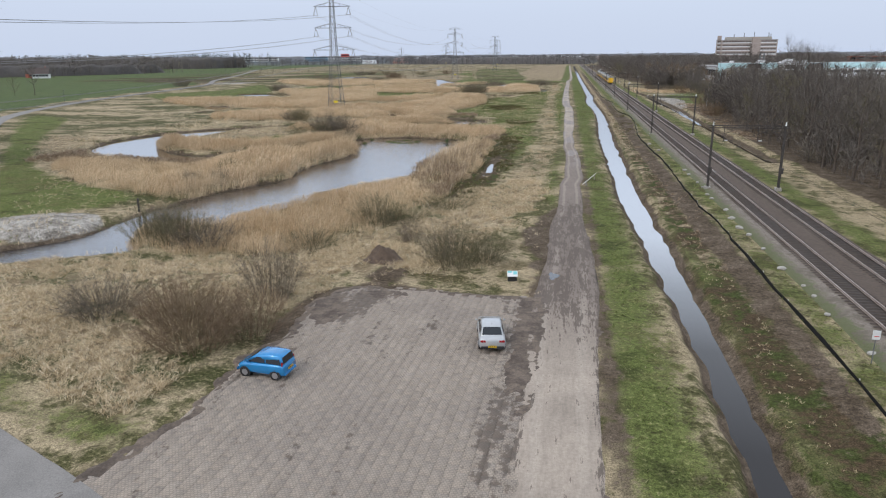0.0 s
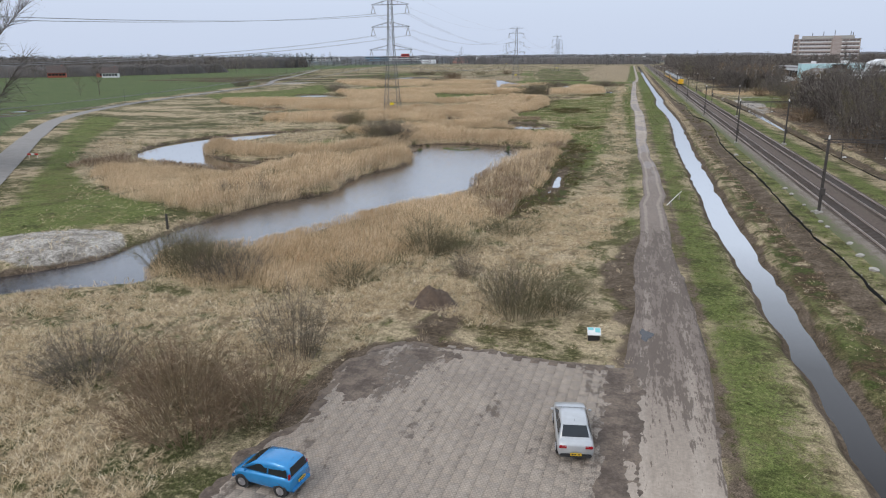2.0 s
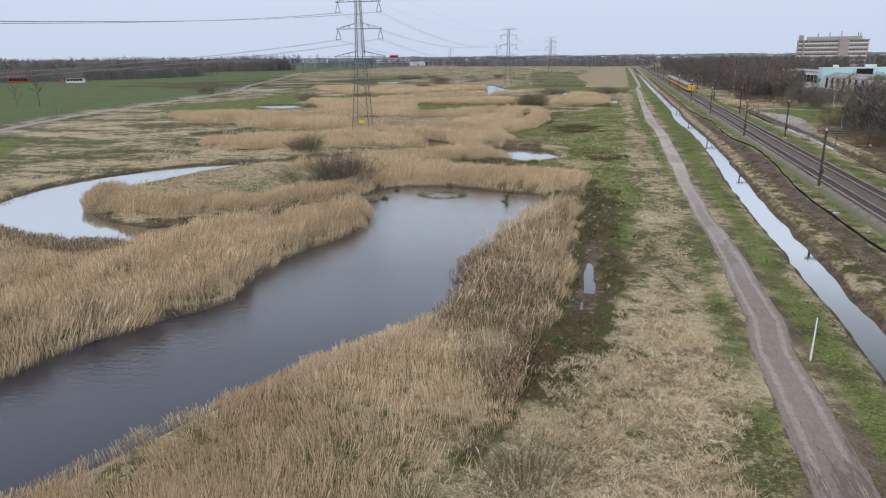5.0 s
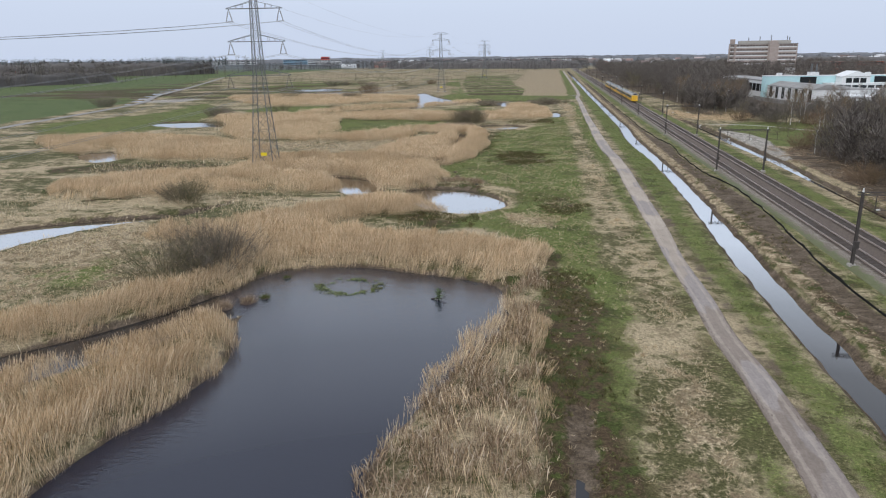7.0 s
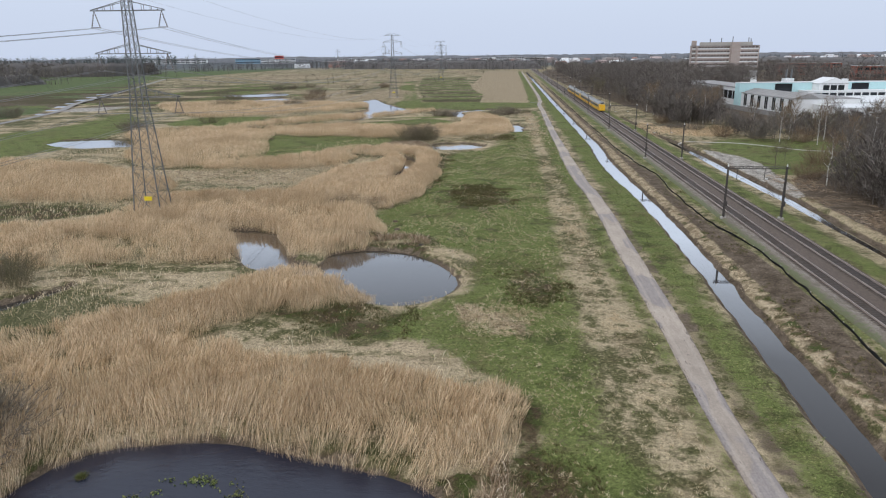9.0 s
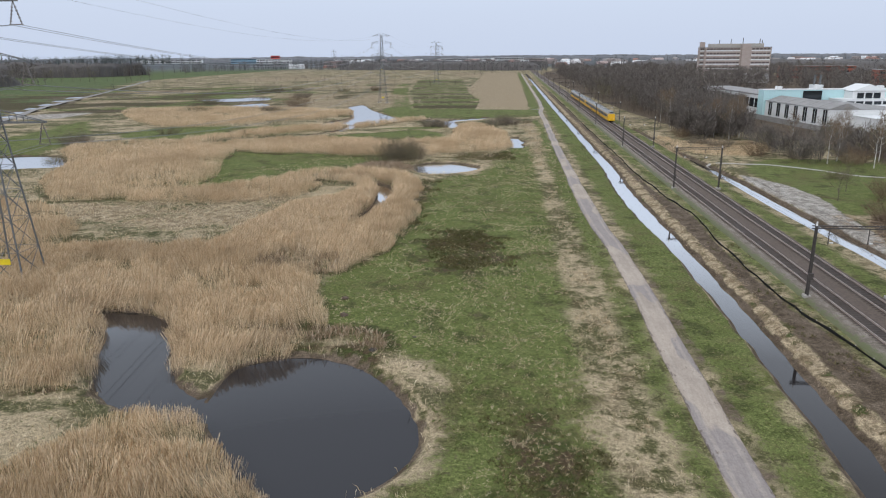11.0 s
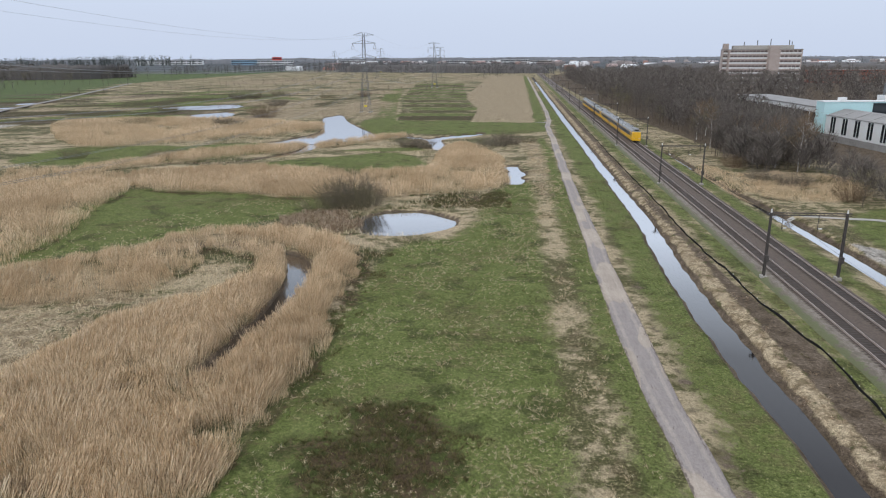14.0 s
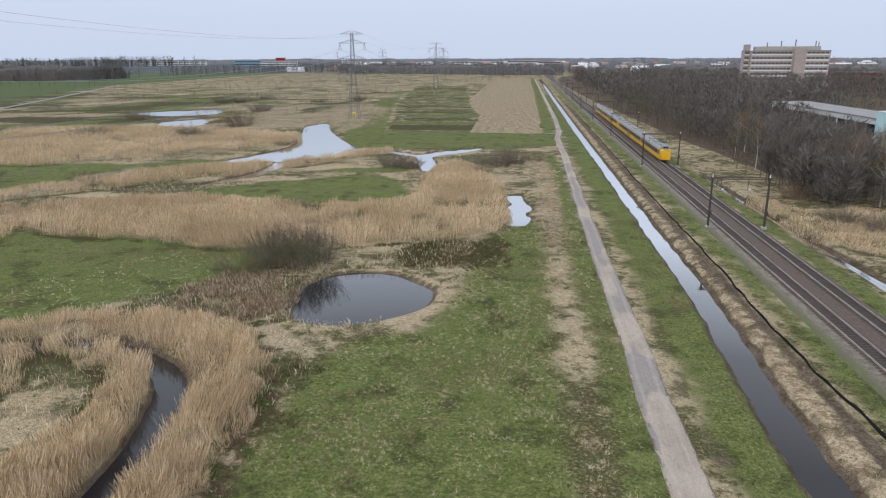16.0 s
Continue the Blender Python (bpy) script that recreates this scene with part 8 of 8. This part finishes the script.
def hospital():
    """Stepped seven-storey block with banded windows."""
    root = tagged(empty("office_block", 184, 795, 0, -9), "beige brick high-rise with white window bands over the wood", "building")

    def wing(nm, x0, x1, y0, depth, h, bands, z0=4.0, mat=M_BRICKBEIGE):
        bm = bmesh.new()
        block(bm, (x0 + x1) / 2, y0 + depth / 2, h / 2, x1 - x0, depth, h)
        w = part(nm, bm, mat, root)
        bm = bmesh.new()
        block(bm, (x0 + x1) / 2, y0 + depth / 2, h + 0.25, x1 - x0 + 0.6, depth + 0.6, 0.5)
        part("roof", bm, M_ROOFGREY, root)
        for k in range(bands):
            z = z0 + k * 3.9
            bm = bmesh.new()
            block(bm, (x0 + x1) / 2, y0 - 0.15, z - 0.95, x1 - x0 - 1.5, 0.3, 1.1)
            part("spandrel", bm, M_WHITE, w, "white window band")
            slab_windows(root, w, y0, x0 + 0.9, x1 - 0.9, z + 0.4, 1.4, M_BANDGLASS, max(2, int((x1 - x0) / 3)))
        return w
    wing("wing", -24, 6, 0, 16, 30, 7, 5)
    wing("wing", 13, 30, -5, 18, 30, 7, 5)
    wing("wing", -29, -24, 2, 12, 30, 7, 5)
    bm = bmesh.new()
    block(bm, 9.5, 5, 16.5, 7, 20, 33)
    part("stair_tower", bm, M_BRICKBEIGE, root)
    bm = bmesh.new()
    block(bm, -26.5, 6, 17.5, 4, 8, 35)
    part("stair_tower", bm, M_BRICKBEIGE, root)
    bm = bmesh.new()
    block(bm, 2, 8, 31.8, 46, 9, 3.4)
    bev(bm, 0.3)
    pent = part("penthouse", bm, M_CONCRETE, root, "pale grey plant storey")
    for x in (-12, -2, 8, 22, 24):
        bm = bmesh.new()
        rod(bm, (x, 8, 33.4), (x, 8, 36.5 + (x % 3)), 0.35, seg=8)
        part("mast", bm, M_STEEL, pent)
    bm = bmesh.new()
    block(bm, 16, -8, 4, 26, 10, 8)
    part("podium", bm, M_WHITE, root)


hospital()


def factory():
    root = tagged(empty("factory", 89, 438, 0, 5.7), "low white factory with pale teal cladding and roof sheds", "building")

    def hall(nm, x0, x1, y0, y1, h, mat, lab="", roof=M_ROOFGREY):
        bm = bmesh.new()
        block(bm, (x0 + x1) / 2, (y0 + y1) / 2, h / 2, x1 - x0, y1 - y0, h)
        p = part(nm, bm, mat, root, lab)
        bm = bmesh.new()
        block(bm, (x0 + x1) / 2, (y0 + y1) / 2, h + 0.12, x1 - x0 + 0.4, y1 - y0 + 0.4, 0.24)
        part("roof", bm, roof, p)
        return p
    t = hall("tall_hall", -1, 140, 1, 6, 11.5, M_TEAL, "pale teal upper hall", M_WHITE)
    for x in (17, 20.8, 52, 55.8):
        bm = bmesh.new()
        block(bm, x, 0.9, 9.3, 3.9, 0.3, 3.6)
        part("louvre", bm, M_GLASS, t)
    for x in (6, 22, 48, 96):
        bm = bmesh.new()
        block(bm, x, 3.5, 12.3, 2.2, 2.0, 1.2)
        bev(bm, 0.1)
        part("roof_vent", bm, M_WHITE, t)
    f2 = hall("front_hall", 0, 26, -46, 0.8, 7.2, M_WHITE, "white front hall with dark window strips")
    for k in range(7):
        for dy in (0, 1.5):
            bm = bmesh.new()
            block(bm, -0.06, -3.2 - 6.7 * k - dy, 4.5, 0.3, 0.8, 5.0)
            part("window_strip", bm, M_GLASS, f2)
    for k in range(6):
        bm = bmesh.new()
        y0 = -46 + k * 7.8
        vs = [bm.verts.new(p) for p in ((-0.3, y0, 7.3), (11, y0, 7.3), (11, y0 + 7.4, 7.3), (-0.3, y0 + 7.4, 7.3), (5.5, y0, 9.3), (6.5, y0, 9.3), (6.5, y0 + 7.4, 9.3), (5.5, y0 + 7.4, 9.3))]
        for q in ((4, 5, 6, 7), (0, 1, 5, 4), (2, 3, 7, 6), (1, 2, 6, 5), (3, 0, 4, 7)):
            bm.faces.new([vs[i] for i in q])
        bmesh.ops.recalc_face_normals(bm, faces=bm.faces[:])
        part("roof_shed", bm, M_ROOFGREY, f2, "grey pitched roof section")
    g = hall("gable_house", 32, 45, -5, 5, 11.0, M_WHITE, "white gabled entrance")
    bm = bmesh.new()
    vs = [bm.verts.new(p) for p in ((31.5, -5.4, 11.2), (45.5, -5.4, 11.2), (38.5, -5.4, 13.8), (31.5, 5, 11.2), (45.5, 5, 11.2), (38.5, 5, 13.8))]
    for q in ((0, 1, 2), (5, 4, 3), (0, 2, 5, 3), (1, 4, 5, 2), (0, 3, 4, 1)):
        bm.faces.new([vs[i] for i in q])
    bmesh.ops.recalc_face_normals(bm, faces=bm.faces[:])
    part("gable", bm, M_WHITE, g)
    slab_windows(root, g, -5, 33.5, 43.5, 9.4, 2.2, M_GLASS, 3)
    m = hall("mid_hall", 26, 138, -8, 0.8, 8.0, M_WHITE, "white hall with a window band", M_WHITE)
    slab_windows(root, m, -8, 28, 136, 6.6, 1.5, M_GLASS, 30)
    n_ = hall("low_hall", 8, 120, -66, -46.3, 5.2, M_WHITE, "white low hall", M_WHITE)
    for k in range(10):
        bm = bmesh.new()
        block(bm, 14 + 10.5 * k, -66.1, 2.6, 3.6, 0.3, 2.4)
        part("window", bm, M_GLASS, n_)
    hall("rear_hall", 26, 120, -46, -8.3, 5.8, M_WHITE, "white flat-roofed hall", M_WHITE)
    bm = bmesh.new()
    block(bm, 26, 12, 6.5, 4, 4, 13)
    part("plant_tower", bm, M_WHITE, root, "white plant tower")
    for x in (25, 27.4):
        bm = bmesh.new()
        rod(bm, (x, 12, 12.9), (x, 12, 17.0), 0.4, seg=10)
        part("flue", bm, M_STEEL, root)
    bm = bmesh.new()
    block(bm, -3.5, -30, 1.0, 0.3, 76, 2.0)
    block(bm, 30, -68.2, 1.0, 67, 0.3, 2.0)
    part("garden_wall", bm, M_ROOFGREY, root, "dark garden wall")


factory()


def box_building(name, x, y, turn, w, d, h, mat, label, rows=2, cols=8, roof=M_ROOFGREY, gable=0.0):
    root = tagged(empty(name, x, y, 0, turn), label, "building")
    bm = bmesh.new()
    block(bm, 0, 0, h / 2, w, d, h)
    wall = part("wall", bm, mat, root)
    bm = bmesh.new()
    if gable:
        vs = [bm.verts.new(p) for p in ((-w / 2 - 0.4, -d / 2 - 0.5, h - 0.1), (w / 2 + 0.4, -d / 2 - 0.5, h - 0.1), (w / 2 + 0.4, d / 2 + 0.5, h - 0.1), (-w / 2 - 0.4, d / 2 + 0.5, h - 0.1), (-w / 2 - 0.4, 0, h + gable), (w / 2 + 0.4, 0, h + gable))]
        for q in ((0, 1, 5, 4), (2, 3, 4, 5), (0, 4, 3), (1, 2, 5), (0, 3, 2, 1)):
            bm.faces.new([vs[i] for i in q])
        bmesh.ops.recalc_face_normals(bm, faces=bm.faces[:])
    else:
        block(bm, 0, 0, h + 0.2, w + 0.6, d + 0.6, 0.4)
    rf = part("roof", bm, roof, root)
    if gable:
        bm = bmesh.new()
        block(bm, w * 0.3, 0.6, h + gable + 0.2, 0.7, 0.7, 1.6)
        part("chimney", bm, M_BRICKRED, rf)
    for r in range(rows):
        slab_windows(root, wall, -d / 2, -w / 2 + 0.5, w / 2 - 0.5, (r + 0.62) * h / rows, h / rows * 0.42, M_GLASS, cols)
    return root


box_building("warehouse", 95.5, 487.5, -87.8, 79, 14, 8.9, M_WHITE, "long white warehouse with a grey roof behind the trees", 1, 13)
box_building("brick_block", 262, 640, -12, 60, 16, 14, M_BRICKRED, "red brick office building behind the factory", 3, 14)
box_building("flat_block", 300, 900, -12, 70, 14, 12, M_BRICKRED, "distant red brick building among trees", 3, 14)
for k, (x, y, turn, w, d, h, g_) in enumerate(((-544, 572, 40, 16, 10, 4.5, 6.5), (-482, 572, 30, 14, 9, 4.0, 5.5), (-505, 590, 60, 12, 8, 3.5, 4.5), (-700, 880, 30, 20, 10, 4.0, 5.0), (-640, 700, 25, 14, 9, 4, 5), (-598, 628, 10, 15, 9, 4, 5.5))):
    box_building("farmhouse", x, y, turn, w, d, h, M_WHITE if k % 2 else M_BRICKRED, "gabled farmhouse with a dark tiled roof beyond the meadow", 1, 5, M_ROOFTILE, g_)
for x, y, w, h, mat, lab in ((-1180, 2480, 210, 13, M_WHITE, "long white warehouse on the horizon"), (-880, 2380, 80, 15, M_BLUESHED, "blue clad warehouse on the horizon"), (-760, 2330, 110, 14, M_WHITE, "white warehouse on the horizon"),
                            (-790, 2430, 30, 24, M_REDSIGN, "red clad tower block on the horizon"), (-560, 2500, 90, 12, M_WHITE, "white shed on the horizon"), (-150, 2300, 160, 12, M_WHITE, "white shed on the horizon"),
                            (-20, 2250, 90, 14, M_WHITE, "white shed on the horizon"), (60, 2150, 60, 12, M_BRICKBEIGE, "brick building beside the railway on the horizon")):
    box_building("far_building", x, y, 18 if x < 0 else -12, w, 40, h, mat, lab, 2, 12)

# roofs of the town on the skyline
M_TOWN, nt, b = node_mat("town_walls_and_roofs", 0.8)
nt.links.new(n_ramp(nt, n_island(nt), [(0, (0.16, 0.12, 0.11)), (0.35, (0.30, 0.28, 0.27)), (0.6, (0.34, 0.17, 0.13)), (0.8, (0.62, 0.63, 0.64)), (1, (0.78, 0.8, 0.82))]), b.inputs["Base Color"])
rng = np.random.default_rng(95)
pieces = []
for k in range(210):
    x, y = rng.uniform(-520, 1150), rng.uniform(1500, 2500)
    w, d, h = rng.uniform(9, 34), rng.uniform(9, 14), rng.uniform(6, 12)
    c = np.array([(sx * w / 2, sy * d / 2, z) for z in (-0.5, h * 0.62) for sx, sy in ((-1, -1), (1, -1), (1, 1), (-1, 1))] + [(-w / 2, 0, h), (w / 2, 0, h)])
    a = rng.uniform(-0.5, 0.5)
    r = np.array([(math.cos(a), -math.sin(a), 0), (math.sin(a), math.cos(a), 0), (0, 0, 1)])
    pieces.append((c @ r.T + np.array([x, y, 0]), np.array([(0, 1, 5, 4), (1, 2, 6, 5), (2, 3, 7, 6), (3, 0, 4, 7), (4, 5, 9, 8), (6, 7, 8, 9), (5, 6, 9, 9), (7, 4, 8, 8)])))
v, f = joined(pieces)
f3 = np.concatenate([f[:, :3], f[:, [0, 2, 3]]])
f3 = f3[(f3[:, 0] != f3[:, 1]) & (f3[:, 1] != f3[:, 2]) & (f3[:, 0] != f3[:, 2])]
tagged(new("far_town", mesh_of("far_town", v, f3, M_TOWN)), "pale and brick houses of a town along the skyline", "town", kind="stuff")

# molehills on the green strip
for x, y, s in ((-34.8, 215.4, 0.4), (-33.7, 210.2, 0.45)):
    bm = bmesh.new()
    bmesh.ops.create_icosphere(bm, subdivisions=4, radius=1.0)
    for v_ in bm.verts:
        v_.co = Vector((v_.co.x * s, v_.co.y * s, max(-0.15, v_.co.z) * s * 0.6)) * (1 + 0.3 * noise.fractal(v_.co * 2.6, 1.0, 2.0, 4))
    tagged(part("molehill", bm, M_SOIL), "fresh dark molehill in the green grass", "molehill").matrix_world = pose(x, y, ground_z(x, y))

# ---- paving slabs of the car park, laid in running bond ----
SLAB_L, SLAB_W = 1.05, 0.54
pavement = bpy.data.objects["pavement"]
slab = np.array([(sx * (SLAB_W / 2 - 0.005 - e), sy * (SLAB_L / 2 - 0.005 - e), z) for z, e in ((-0.06, 0), (0.004, 0.0), (0.008, 0.003)) for sx, sy in ((-1, -1), (1, -1), (1, 1), (-1, 1))])
slab_f = np.array([(8, 9, 10, 11)] + [(k, (k + 1) % 4, (k + 1) % 4 + 4, k + 4) for k in range(4)] + [(k + 4, (k + 1) % 4 + 4, (k + 1) % 4 + 8, k + 8) for k in range(4)])
slab_me = mesh_of("paving_slab", slab, slab_f, M_PAVE)
TURN_P = radians(-3.0)
sr = np.random.default_rng(91)
rest = []
for i in range(-58, 8):
    for j in range(6, 52):
        u, w = i * SLAB_W, (j + 0.5 * (i % 2)) * SLAB_L
        x, y = u * math.cos(TURN_P) - w * math.sin(TURN_P), u * math.sin(TURN_P) + w * math.cos(TURN_P)
        if not (12 < y < 48.5) or x > -3.0 or signed(LOT, np.array([x]), np.array([y]))[0] > -0.35:
            continue
        m = pose(x, y, ground_z(x, y) + 0.046 + sr.uniform(-0.0015, 0.0015), sr.normal(0, 0.04), sr.normal(0, 0.04), -3.0 + sr.normal(0, 0.05))
        if -14 < x < -3.9 and 25 < y < 41:
            ob = new("paving_slab", slab_me)
            ob.parent = pavement
            ob.matrix_world = m
        else:
            mm = np.array(m)
            rest.append((slab @ mm[:3, :3].T + mm[:3, 3], slab_f))
v, f = joined(rest)
far_slabs = new("slab_field", mesh_of("slab_field", v, f, M_PAVE))
far_slabs.parent = pavement
far_slabs["kind"] = "stuff"
